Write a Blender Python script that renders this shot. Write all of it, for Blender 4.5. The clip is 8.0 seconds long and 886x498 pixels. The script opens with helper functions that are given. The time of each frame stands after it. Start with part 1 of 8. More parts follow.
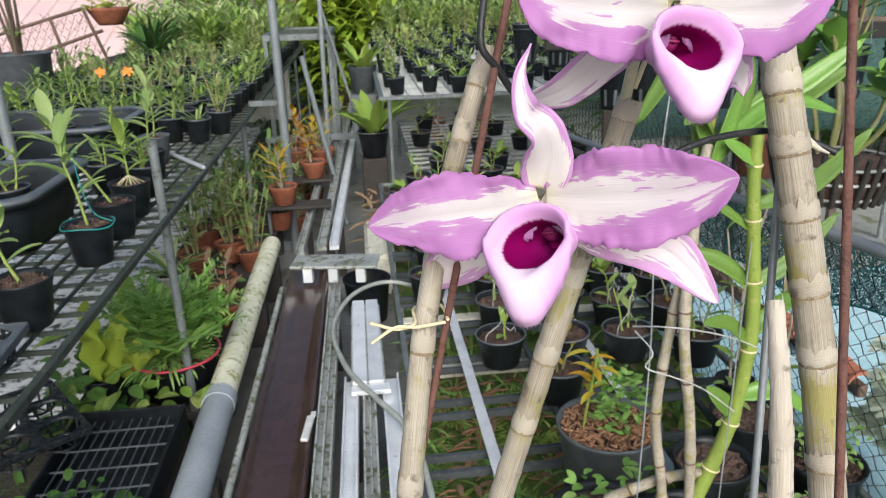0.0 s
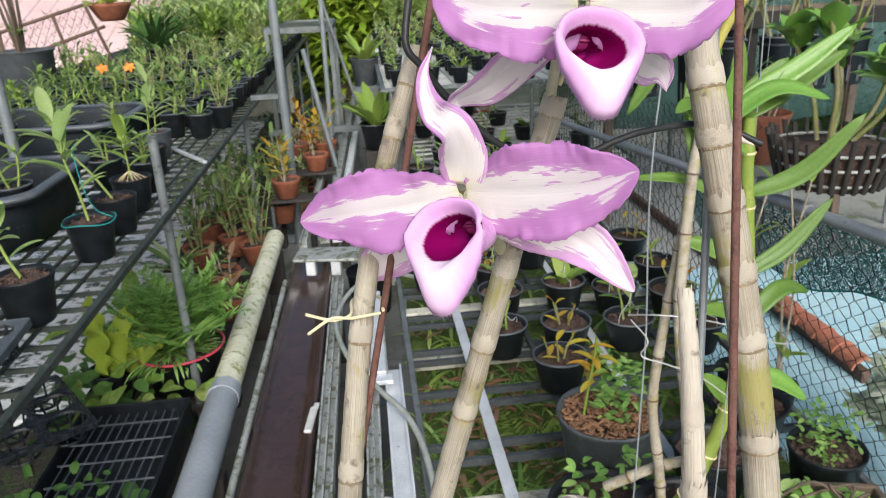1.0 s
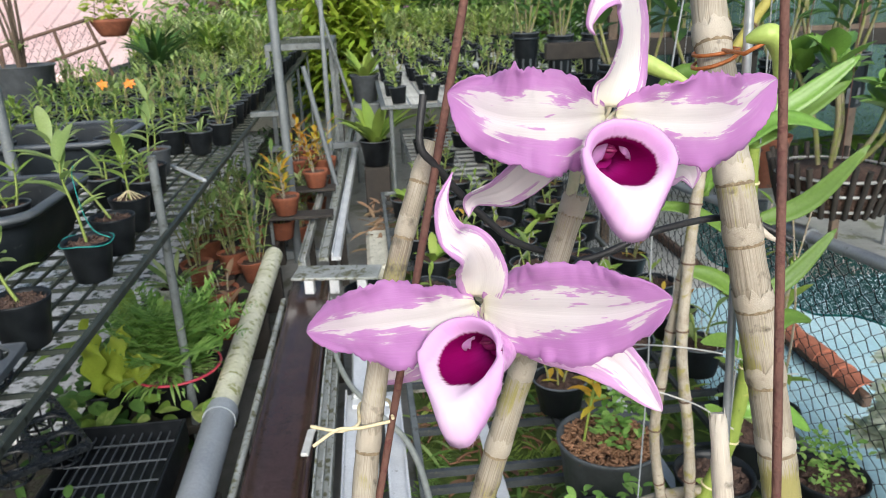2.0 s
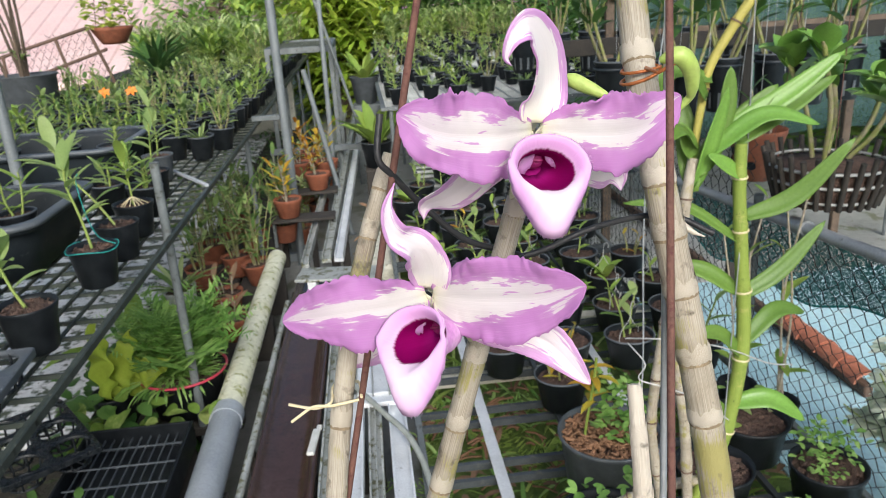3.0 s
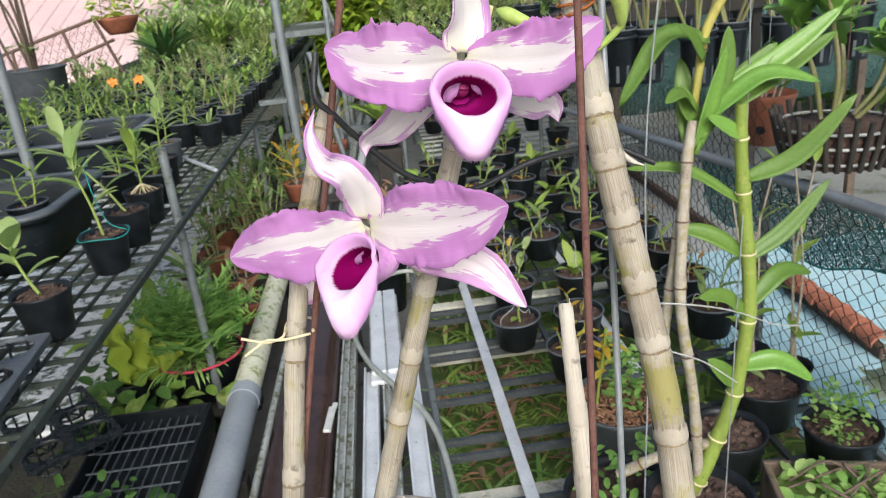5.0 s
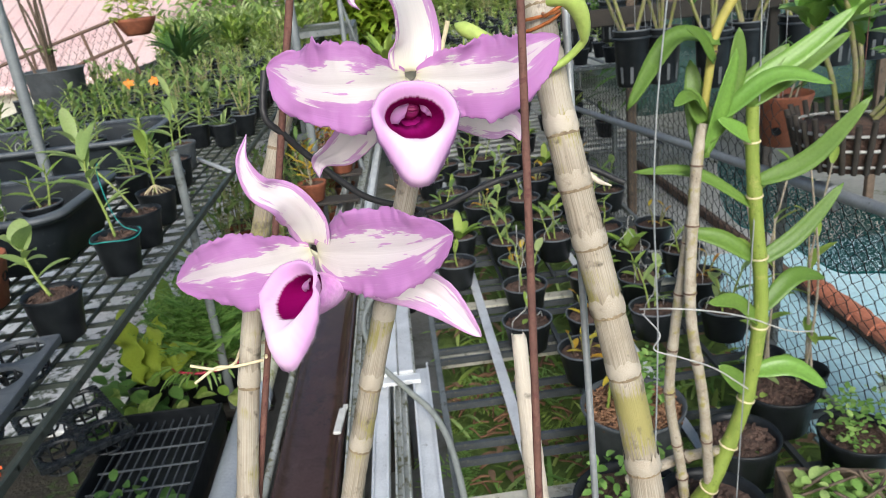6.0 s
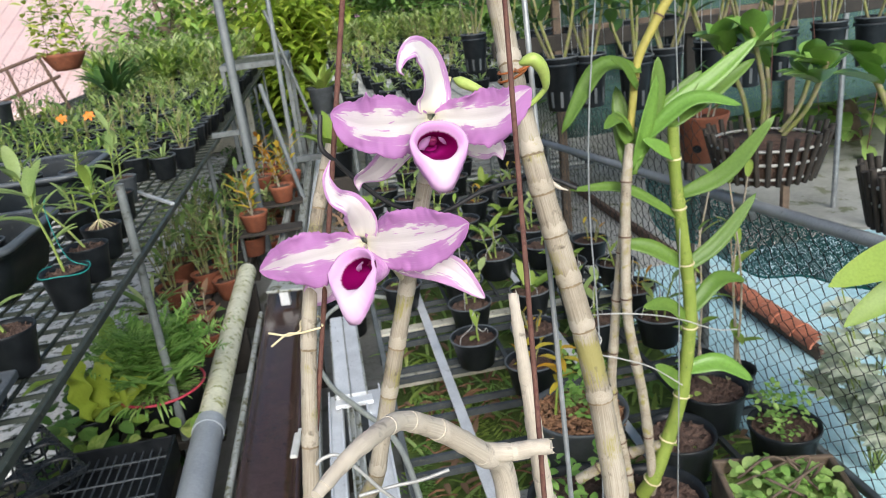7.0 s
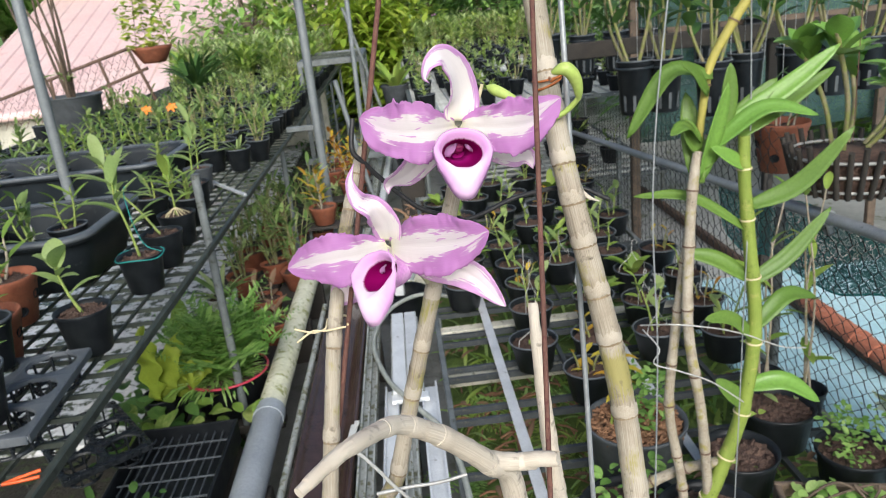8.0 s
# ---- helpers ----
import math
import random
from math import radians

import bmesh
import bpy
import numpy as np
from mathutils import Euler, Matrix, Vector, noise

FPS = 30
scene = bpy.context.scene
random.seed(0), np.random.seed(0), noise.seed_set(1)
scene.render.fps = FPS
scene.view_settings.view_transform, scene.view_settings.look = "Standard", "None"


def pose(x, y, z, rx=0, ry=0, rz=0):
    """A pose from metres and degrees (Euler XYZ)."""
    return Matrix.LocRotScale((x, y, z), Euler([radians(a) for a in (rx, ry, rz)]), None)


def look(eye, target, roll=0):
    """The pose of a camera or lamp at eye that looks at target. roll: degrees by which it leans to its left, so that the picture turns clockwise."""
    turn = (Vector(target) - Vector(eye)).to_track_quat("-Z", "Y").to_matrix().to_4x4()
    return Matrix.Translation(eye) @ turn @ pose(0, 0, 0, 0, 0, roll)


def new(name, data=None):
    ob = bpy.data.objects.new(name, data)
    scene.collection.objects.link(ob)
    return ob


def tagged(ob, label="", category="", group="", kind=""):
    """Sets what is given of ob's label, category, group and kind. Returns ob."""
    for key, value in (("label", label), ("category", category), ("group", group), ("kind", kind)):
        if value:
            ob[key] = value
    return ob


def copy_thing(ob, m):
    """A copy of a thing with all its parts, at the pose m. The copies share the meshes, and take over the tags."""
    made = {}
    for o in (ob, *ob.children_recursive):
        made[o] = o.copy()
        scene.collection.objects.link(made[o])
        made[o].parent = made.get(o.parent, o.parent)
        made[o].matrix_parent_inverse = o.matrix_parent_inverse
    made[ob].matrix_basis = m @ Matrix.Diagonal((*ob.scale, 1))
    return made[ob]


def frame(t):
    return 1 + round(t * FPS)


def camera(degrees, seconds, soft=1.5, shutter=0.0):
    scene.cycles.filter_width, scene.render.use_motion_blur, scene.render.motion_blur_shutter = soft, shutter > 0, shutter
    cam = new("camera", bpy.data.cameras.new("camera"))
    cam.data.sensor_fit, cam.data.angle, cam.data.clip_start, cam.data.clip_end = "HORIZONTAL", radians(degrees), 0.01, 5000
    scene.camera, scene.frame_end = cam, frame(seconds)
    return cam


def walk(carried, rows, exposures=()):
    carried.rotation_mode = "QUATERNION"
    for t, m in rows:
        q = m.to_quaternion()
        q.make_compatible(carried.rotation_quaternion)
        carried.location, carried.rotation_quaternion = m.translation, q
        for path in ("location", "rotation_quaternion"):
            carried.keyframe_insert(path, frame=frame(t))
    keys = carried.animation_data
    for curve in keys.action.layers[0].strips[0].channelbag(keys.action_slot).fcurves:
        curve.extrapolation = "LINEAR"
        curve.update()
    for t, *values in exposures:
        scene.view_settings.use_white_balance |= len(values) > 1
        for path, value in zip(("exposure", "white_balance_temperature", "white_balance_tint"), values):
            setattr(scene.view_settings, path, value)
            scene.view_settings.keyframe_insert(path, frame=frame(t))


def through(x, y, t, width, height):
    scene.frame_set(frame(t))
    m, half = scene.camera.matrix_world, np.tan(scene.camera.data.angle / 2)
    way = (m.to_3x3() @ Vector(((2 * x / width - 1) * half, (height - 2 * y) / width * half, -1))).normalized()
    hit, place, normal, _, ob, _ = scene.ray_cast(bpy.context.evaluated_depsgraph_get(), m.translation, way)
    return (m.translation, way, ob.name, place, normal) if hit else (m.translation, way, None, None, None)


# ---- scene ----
cam = camera(62.0, 8.0, soft=0.8)
PATH = [
    (0, pose(-0.0123, 0.0312, 1.6581, 70.23, 1.58, -6.71)),
    (0.5, pose(0.0060, 0.0157, 1.6661, 70.02, 2.26, -6.54)),
    (1, pose(0.0080, 0.0214, 1.6607, 69.54, 2.45, -6.47)),
    (1.5, pose(0.0037, 0.0466, 1.6721, 70.61, 1.77, -6.63)),
    (3, pose(0.0180, 0.0124, 1.6891, 70.58, 3.23, -6.51)),
    (3.5, pose(0.0198, 0.0027, 1.6970, 71.13, 3.57, -7.02)),
    (4, pose(0.0209, 0.0039, 1.6869, 69.32, 3.57, -6.41)),
    (4.5, pose(0.0263, -0.0046, 1.6752, 69.07, 5.09, -6.68)),
    (6, pose(0.0589, 0.0082, 1.6779, 69.17, 5.79, -4.76)),
    (6.5, pose(0.0393, -0.0200, 1.6827, 69.56, 6.84, -5.03)),
    (7, pose(0.0239, -0.0736, 1.6978, 70.59, 6.35, -10.07)),
    (7.5, pose(0.0371, -0.0707, 1.6977, 70.34, 5.86, -6.72)),
    (8, pose(0.0416, -0.0772, 1.6992, 71.14, 5.70, -4.26)),
]
walk(cam, PATH, [(0, 0.36, 6150, 9), (8, 0.36, 6150, 9)])
# the lens stays focused on the blossoms
cam.data.dof.use_dof = True
cam.data.dof.focus_distance = 0.21
cam.data.dof.aperture_fstop = 58.0

# ---- sky and sun: bright overcast ----
world = bpy.data.worlds.new("sky")
scene.world = world
world.use_nodes = True
wn = world.node_tree
sky = wn.nodes.new("ShaderNodeTexSky")
sky.sky_type = "NISHITA"
sky.sun_disc = False
sky.sun_elevation, sky.sun_rotation = radians(33), radians(184)
sky.air_density, sky.dust_density, sky.ozone_density = 1.0, 4.0, 1.0
wn.links.new(sky.outputs[0], wn.nodes["Background"].inputs[0])
wn.nodes["Background"].inputs[1].default_value = 0.105
sun = new("sun", bpy.data.lights.new("sun", "SUN"))
sun.data.energy, sun.data.angle, sun.data.color = 2.8, radians(32), (1.0, 0.975, 0.94)
sun.matrix_world = look((0.4, -5.6, 4.1), (0, 0.6, 0))



# ---- materials ----
def nodes_of(name):
    m = bpy.data.materials.new(name)
    m.use_nodes = True
    t = m.node_tree
    return m, t, t.nodes["Principled BSDF"]


def ramp(t, fac, stops):
    r = t.nodes.new("ShaderNodeValToRGB")
    while len(r.color_ramp.elements) < len(stops):
        r.color_ramp.elements.new(0.5)
    for e, (p, c) in zip(r.color_ramp.elements, stops):
        e.position, e.color = p, (*c, 1)
    t.links.new(fac, r.inputs[0])
    return r.outputs[0]


def noise_of(t, vec, scale, detail=4, rough=0.55, distort=0.0):
    n = t.nodes.new("ShaderNodeTexNoise")
    n.inputs["Scale"].default_value, n.inputs["Detail"].default_value = scale, detail
    n.inputs["Roughness"].default_value, n.inputs["Distortion"].default_value = rough, distort
    t.links.new(vec, n.inputs["Vector"])
    return n.outputs["Fac"]


def calc(t, op, a, b=None, c=None):
    n = t.nodes.new("ShaderNodeMath")
    n.operation = op
    for i, v in enumerate((a, b, c)):
        if v is None:
            continue
        if isinstance(v, (int, float)):
            n.inputs[i].default_value = v
        else:
            t.links.new(v, n.inputs[i])
    return n.outputs[0]


def blend(t, fac, a, b, mode="MIX"):
    n = t.nodes.new("ShaderNodeMix")
    n.data_type, n.blend_type = "RGBA", mode
    for sock, v in ((n.inputs[0], fac), (n.inputs[6], a), (n.inputs[7], b)):
        if isinstance(v, (int, float)):
            sock.default_value = v
        elif isinstance(v, tuple):
            sock.default_value = (*v, 1)
        else:
            t.links.new(v, sock)
    return n.outputs[2]


def bump_of(t, height, strength, distance, bsdf):
    b = t.nodes.new("ShaderNodeBump")
    b.inputs["Strength"].default_value, b.inputs["Distance"].default_value = strength, distance
    t.links.new(height, b.inputs["Height"])
    t.links.new(b.outputs[0], bsdf.inputs["Normal"])


def surf(name, col, col2, rough=0.6, metal=0.0, coarse=8.0, fine=120.0, bump=0.3, dist=0.002, stain=None, stain_at=0.6, vary=0.25):
    """Two-scale surface: a patchy blend of two colours, fine grain and relief, and stains of their own shape."""
    m, t, b = nodes_of(name)
    co = t.nodes.new("ShaderNodeTexCoord").outputs["Object"]
    big = noise_of(t, co, coarse, 5)
    small = noise_of(t, co, fine, 3)
    c = blend(t, ramp(t, big, [(0.35, (0, 0, 0)), (0.65, (1, 1, 1))]), col, col2)
    if stain:
        patch = noise_of(t, co, coarse * 2.7, 6, 0.65, 0.4)
        c = blend(t, ramp(t, patch, [(stain_at, (0, 0, 0)), (stain_at + 0.08, (1, 1, 1))]), c, stain)
    info = t.nodes.new("ShaderNodeObjectInfo").outputs["Random"]
    hv = t.nodes.new("ShaderNodeHueSaturation")
    t.links.new(c, hv.inputs["Color"])
    t.links.new(calc(t, "MULTIPLY_ADD", info, vary, 1 - vary / 2), hv.inputs["Value"])
    grain = calc(t, "MULTIPLY_ADD", small, 0.5, 0.75)
    c = blend(t, 1.0, hv.outputs[0], grain, "MULTIPLY")
    t.links.new(c, b.inputs["Base Color"])
    t.links.new(calc(t, "MULTIPLY_ADD", big, 0.3, rough - 0.15), b.inputs["Roughness"])
    b.inputs["Metallic"].default_value = metal
    bump_of(t, calc(t, "ADD", small, calc(t, "MULTIPLY", big, 0.5)), bump, dist, b)
    return m


def leafy(name, cols, rough=0.42, through=0.35, coarse=14.0, single=0.6, mottle=0.25):
    """Leaf: green tones that vary from plant to plant and blade to blade, with light passing through."""
    m, t, b = nodes_of(name)
    co = t.nodes.new("ShaderNodeTexCoord").outputs["Object"]
    isl = t.nodes.new("ShaderNodeNewGeometry").outputs["Random Per Island"]
    info = t.nodes.new("ShaderNodeObjectInfo").outputs["Random"]
    patch = noise_of(t, co, coarse, 4)
    k = calc(t, "ADD", calc(t, "MULTIPLY", isl, single), calc(t, "MULTIPLY", info, 0.25))
    k = calc(t, "ADD", k, calc(t, "MULTIPLY", patch, mottle))
    step = 1.0 / (len(cols) - 1)
    c = ramp(t, k, [(i * step, q) for i, q in enumerate(cols)])
    fine = noise_of(t, co, coarse * 14, 3)
    c = blend(t, 1.0, c, calc(t, "MULTIPLY_ADD", fine, 0.5, 0.75), "MULTIPLY")
    t.links.new(c, b.inputs["Base Color"])
    b.inputs["Roughness"].default_value = rough
    bump_of(t, fine, 0.25, 0.002, b)
    tr = t.nodes.new("ShaderNodeBsdfTranslucent")
    t.links.new(c, tr.inputs[0])
    mx = t.nodes.new("ShaderNodeMixShader")
    mx.inputs[0].default_value = through
    t.links.new(b.outputs[0], mx.inputs[1])
    t.links.new(tr.outputs[0], mx.inputs[2])
    t.links.new(mx.outputs[0], t.nodes["Material Output"].inputs[0])
    return m


def petal_mat(name, margin, reach, tipward, through=0.38, white=1.0):
    """Two-tone petal: pale middle, orchid-pink margins that run inwards in flames. UV: along and across the blade."""
    m, t, b = nodes_of(name)
    uv = t.nodes.new("ShaderNodeTexCoord").outputs["UV"]
    sep = t.nodes.new("ShaderNodeSeparateXYZ")
    t.links.new(uv, sep.inputs[0])
    u, v = sep.outputs[0], sep.outputs[1]
    info = t.nodes.new("ShaderNodeObjectInfo").outputs["Random"]
    comb = t.nodes.new("ShaderNodeCombineXYZ")
    t.links.new(calc(t, "MULTIPLY", info, 30.0), comb.inputs[0])

    def stretched(su, sv, detail, rough, distort=0.0):
        mp = t.nodes.new("ShaderNodeMapping")
        mp.inputs["Scale"].default_value = (su, sv, 1.0)
        t.links.new(comb.outputs[0], mp.inputs["Location"])
        t.links.new(uv, mp.inputs["Vector"])
        return noise_of(t, mp.outputs[0], 1.0, detail, rough, distort)

    drift = stretched(2.2, 0.2, 1, 0.5)
    off = calc(t, "ADD", calc(t, "MULTIPLY_ADD", v, 2.0, -1.0), calc(t, "MULTIPLY_ADD", drift, 0.8, -0.4))
    edge = calc(t, "ABSOLUTE", off)
    flame = stretched(6.0, 15.0, 5, 0.62, 0.6)
    tongue = stretched(3.2, 4.0, 2, 0.5, 0.5)
    k = calc(t, "ADD", edge, calc(t, "MULTIPLY_ADD", flame, 1.25, -0.625))
    k = calc(t, "ADD", k, calc(t, "MULTIPLY_ADD", tongue, 1.1, -0.55))
    base = ramp(t, u, [(0.0, (0, 0, 0)), (0.22, (0.12, 0.12, 0.12)), (0.46, (0.52, 0.52, 0.52)), (0.80, (0.62, 0.62, 0.62)), (1.0, (1, 1, 1))])
    k = calc(t, "ADD", k, calc(t, "MULTIPLY_ADD", base, tipward, -0.5 * tipward))
    mask = ramp(t, k, [(max(0.0, reach - 0.06), (0, 0, 0)), (reach, (0.82, 0.82, 0.82)), (min(1.0, reach + 0.2), (1, 1, 1))])
    vein_map = t.nodes.new("ShaderNodeMapping")
    vein_map.inputs["Scale"].default_value = (2.0, 46.0, 1.0)
    t.links.new(uv, vein_map.inputs["Vector"])
    vein = noise_of(t, vein_map.outputs[0], 1.0, 3)
    tones = [(0.0, (0.93, 0.91, 0.66)), (0.05, (0.94, 0.92, 0.80)), (0.14, (0.95, 0.92, 0.87)), (0.5, (0.95, 0.89, 0.89)), (1.0, (0.93, 0.80, 0.88))]
    pale = ramp(t, u, [(p, tuple(q * white for q in c)) for p, c in tones])
    c = blend(t, mask, pale, margin)
    c = blend(t, 1.0, c, calc(t, "MULTIPLY_ADD", vein, 0.14, 0.93), "MULTIPLY")
    t.links.new(c, b.inputs["Base Color"])
    b.inputs["Roughness"].default_value = 0.55
    b.inputs["Sheen Weight"].default_value = 0.15
    bump_of(t, vein, 0.35, 0.0004, b)
    tr = t.nodes.new("ShaderNodeBsdfTranslucent")
    t.links.new(c, tr.inputs[0])
    mx = t.nodes.new("ShaderNodeMixShader")
    mx.inputs[0].default_value = through
    t.links.new(b.outputs[0], mx.inputs[1])
    t.links.new(tr.outputs[0], mx.inputs[2])
    t.links.new(mx.outputs[0], t.nodes["Material Output"].inputs[0])
    return m


def lip_mat(name):
    """Lip: maroon throat with a notched lower edge, white blade, pink rim. UV: from throat to rim, round the lip."""
    m, t, b = nodes_of(name)
    uv = t.nodes.new("ShaderNodeTexCoord").outputs["UV"]
    sep = t.nodes.new("ShaderNodeSeparateXYZ")
    t.links.new(uv, sep.inputs[0])
    s, w = sep.outputs[0], sep.outputs[1]
    mp = t.nodes.new("ShaderNodeMapping")
    mp.inputs["Scale"].default_value = (2.0, 60.0, 1.0)
    t.links.new(uv, mp.inputs["Vector"])
    ray = noise_of(t, mp.outputs[0], 1.0, 3)
    off = calc(t, "ABSOLUTE", calc(t, "ADD", w, -0.5))
    notch = calc(t, "MULTIPLY", calc(t, "MAXIMUM", calc(t, "MULTIPLY_ADD", off, -14.0, 1.0), 0.0), 0.10)
    k = calc(t, "ADD", calc(t, "ADD", s, notch), calc(t, "MULTIPLY_ADD", ray, 0.08, -0.04))
    dark = ramp(t, k, [(0.555, (1, 1, 1)), (0.60, (0, 0, 0))])
    maroon = ramp(t, calc(t, "ADD", s, calc(t, "MULTIPLY", ray, 0.15)), [(0.1, (0.32, 0.008, 0.17)), (0.34, (0.22, 0.001, 0.095)), (0.62, (0.16, 0.0, 0.065))])
    low = calc(t, "MAXIMUM", calc(t, "MULTIPLY_ADD", off, -4.0, 1.0), 0.0)
    pink = calc(t, "ADD", calc(t, "MULTIPLY_ADD", low, -0.85, 0.85), calc(t, "MULTIPLY_ADD", s, 1.9, -1.40))
    rim = blend(t, ramp(t, calc(t, "ADD", pink, calc(t, "MULTIPLY_ADD", ray, 0.2, -0.1)), [(0.05, (0, 0, 0)), (0.72, (1, 1, 1))]), (0.80, 0.64, 0.765), (0.655, 0.355, 0.64))
    c = blend(t, dark, rim, maroon)
    t.links.new(c, b.inputs["Base Color"])
    b.inputs["Roughness"].default_value = 0.8
    b.inputs["Specular IOR Level"].default_value = 0.05
    bump_of(t, ray, 0.3, 0.0004, b)
    return m


def cane_mat(name, straw, brown, green, green_at=0.62):
    """Papery sheath over a jointed cane: long fibres, green showing through. UV: metres along, turns round."""
    m, t, b = nodes_of(name)
    uv = t.nodes.new("ShaderNodeTexCoord").outputs["UV"]
    co = t.nodes.new("ShaderNodeTexCoord").outputs["Object"]
    mp = t.nodes.new("ShaderNodeMapping")
    mp.inputs["Scale"].default_value = (38.0, 80.0, 1.0)
    t.links.new(uv, mp.inputs["Vector"])
    fibre = noise_of(t, mp.outputs[0], 1.0, 4, 0.55)
    patch = noise_of(t, co, 60.0, 5, 0.6, 0.5)
    blot = noise_of(t, co, 260.0, 3)
    age = noise_of(t, co, 34.0, 4, 0.6, 0.4)
    tone = calc(t, "ADD", calc(t, "MULTIPLY", fibre, 0.55), calc(t, "MULTIPLY", age, 0.45))
    c = blend(t, ramp(t, tone, [(0.36, (0, 0, 0)), (0.58, (1, 1, 1))]), brown, straw)
    streak = calc(t, "ADD", noise_of(t, co, 42.0, 4, 0.55, 0.3), calc(t, "MULTIPLY_ADD", fibre, 0.5, -0.25))
    c = blend(t, ramp(t, streak, [(green_at, (0, 0, 0)), (green_at + 0.07, (1, 1, 1))]), c, green)
    c = blend(t, ramp(t, calc(t, "MULTIPLY", blot, patch), [(0.1, (1, 1, 1)), (0.18, (0, 0, 0))]), c, tuple(q * 0.45 for q in brown))
    t.links.new(c, b.inputs["Base Color"])
    b.inputs["Roughness"].default_value = 0.62
    bump_of(t, calc(t, "ADD", fibre, blot), 0.5, 0.0006, b)
    return m


ORCHID_PINK = (0.60, 0.275, 0.60)
M_PETAL = petal_mat("petal_flamed", ORCHID_PINK, 0.37, 0.62, 0.46, 0.84)
M_SEPAL = petal_mat("sepal_flamed", (0.72, 0.40, 0.71), 0.74, 0.40, 0.25, 1.04)
M_DORSAL = petal_mat("dorsal_flamed", (0.70, 0.36, 0.70), 0.66, 0.45, 0.25, 1.04)
M_LIP = lip_mat("lip")
M_LIPBACK = surf("lip_tube", (0.62, 0.26, 0.60), (0.74, 0.45, 0.70), 0.6, 0, 120, 900, 0.2)
M_COLUMN = surf("column", (0.20, 0.006, 0.09), (0.26, 0.012, 0.12), 0.7, 0, 200, 900, 0.1)
M_FRINGE = surf("fringe", (0.85, 0.62, 0.82), (0.80, 0.5, 0.78), 0.6, 0, 200, 900, 0.1)
M_ANTHER = surf("anther", (0.14, 0.004, 0.05), (0.20, 0.012, 0.08), 0.5, 0, 300, 900, 0.1)
M_CANE = cane_mat("cane_sheath", (0.43, 0.385, 0.305), (0.22, 0.18, 0.125), (0.29, 0.26, 0.09), 0.57)
M_OLDCANE = cane_mat("old_cane", (0.30, 0.27, 0.15), (0.20, 0.17, 0.10), (0.22, 0.24, 0.07), 0.45)
M_SHEATH = cane_mat("torn_sheath", (0.52, 0.47, 0.385), (0.33, 0.28, 0.205), (0.42, 0.36, 0.19), 0.64)
M_DRYCANE = cane_mat("dry_cane", (0.66, 0.60, 0.50), (0.46, 0.39, 0.30), (0.50, 0.45, 0.31), 0.72)
M_JOINT = surf("joint_scar", (0.19, 0.14, 0.085), (0.30, 0.235, 0.14), 0.8, 0, 300, 900, 0.6)
M_YELLOWCANE = cane_mat("yellow_cane", (0.42, 0.37, 0.08), (0.30, 0.27, 0.06), (0.36, 0.36, 0.10))
M_YOUNG = cane_mat("young_cane", (0.23, 0.30, 0.05), (0.17, 0.235, 0.035), (0.30, 0.32, 0.08))
M_GREEN = surf("fresh_green", (0.30, 0.42, 0.08), (0.40, 0.50, 0.13), 0.45, 0, 90, 500, 0.15)
M_PEDICEL = surf("pedicel", (0.50, 0.52, 0.30), (0.58, 0.52, 0.38), 0.5, 0, 90, 500, 0.15)
M_WITHER = surf("withered", (0.62, 0.52, 0.30), (0.72, 0.64, 0.42), 0.7, 0, 200, 700, 0.3)
M_RUST = surf("rust", (0.10, 0.045, 0.034), (0.16, 0.075, 0.055), 0.8, 0.1, 120, 900, 0.8, 0.0006, (0.10, 0.035, 0.03), 0.55)
M_GALV = surf("galvanised", (0.42, 0.44, 0.45), (0.30, 0.32, 0.33), 0.45, 0.6, 30, 300, 0.2, 0.001)
M_RAIL = surf("rail_grey", (0.40, 0.42, 0.44), (0.32, 0.34, 0.36), 0.45, 0.15, 12, 160, 0.2, 0.001, (0.22, 0.23, 0.22), 0.62)
M_STEEL = surf("grey_steel", (0.20, 0.22, 0.22), (0.13, 0.145, 0.145), 0.55, 0.25, 12, 160, 0.3, 0.001, (0.08, 0.085, 0.07), 0.58)
M_POST = surf("galvanised_post", (0.25, 0.275, 0.285), (0.19, 0.21, 0.22), 0.5, 0.3, 9, 160, 0.3, 0.001, (0.28, 0.30, 0.28), 0.6)
M_PALEWIRE = surf("zinc_wire", (0.58, 0.60, 0.59), (0.46, 0.48, 0.47), 0.4, 0.4, 20, 200, 0.2, 0.001, (0.30, 0.30, 0.26), 0.62)
M_STEMGREEN = surf("stem_green", (0.20, 0.28, 0.06), (0.30, 0.36, 0.09), 0.5, 0, 60, 400, 0.2, 0.001, (0.36, 0.32, 0.14), 0.6)
# near-white between dark patches: sky glare on wet concrete put into the colour
M_GLAREFLOOR = surf("glare_concrete", (0.90, 0.90, 0.89), (0.84, 0.84, 0.82), 0.2, 0, 4.5, 30, 0.4, 0.006, (0.10, 0.115, 0.07), 0.50)
M_YARD = surf("yard_concrete", (0.44, 0.44, 0.41), (0.32, 0.32, 0.29), 0.5, 0, 2.2, 30, 0.5, 0.006, (0.18, 0.19, 0.12), 0.56)
M_GRID = surf("grid_steel", (0.055, 0.062, 0.066), (0.085, 0.095, 0.10), 0.45, 0.3, 14, 200, 0.3, 0.001, (0.12, 0.12, 0.10), 0.62)
M_MESH = surf("mesh_steel", (0.075, 0.088, 0.072), (0.05, 0.06, 0.05), 0.42, 0.3, 14, 200, 0.3, 0.001, (0.16, 0.17, 0.13), 0.62)
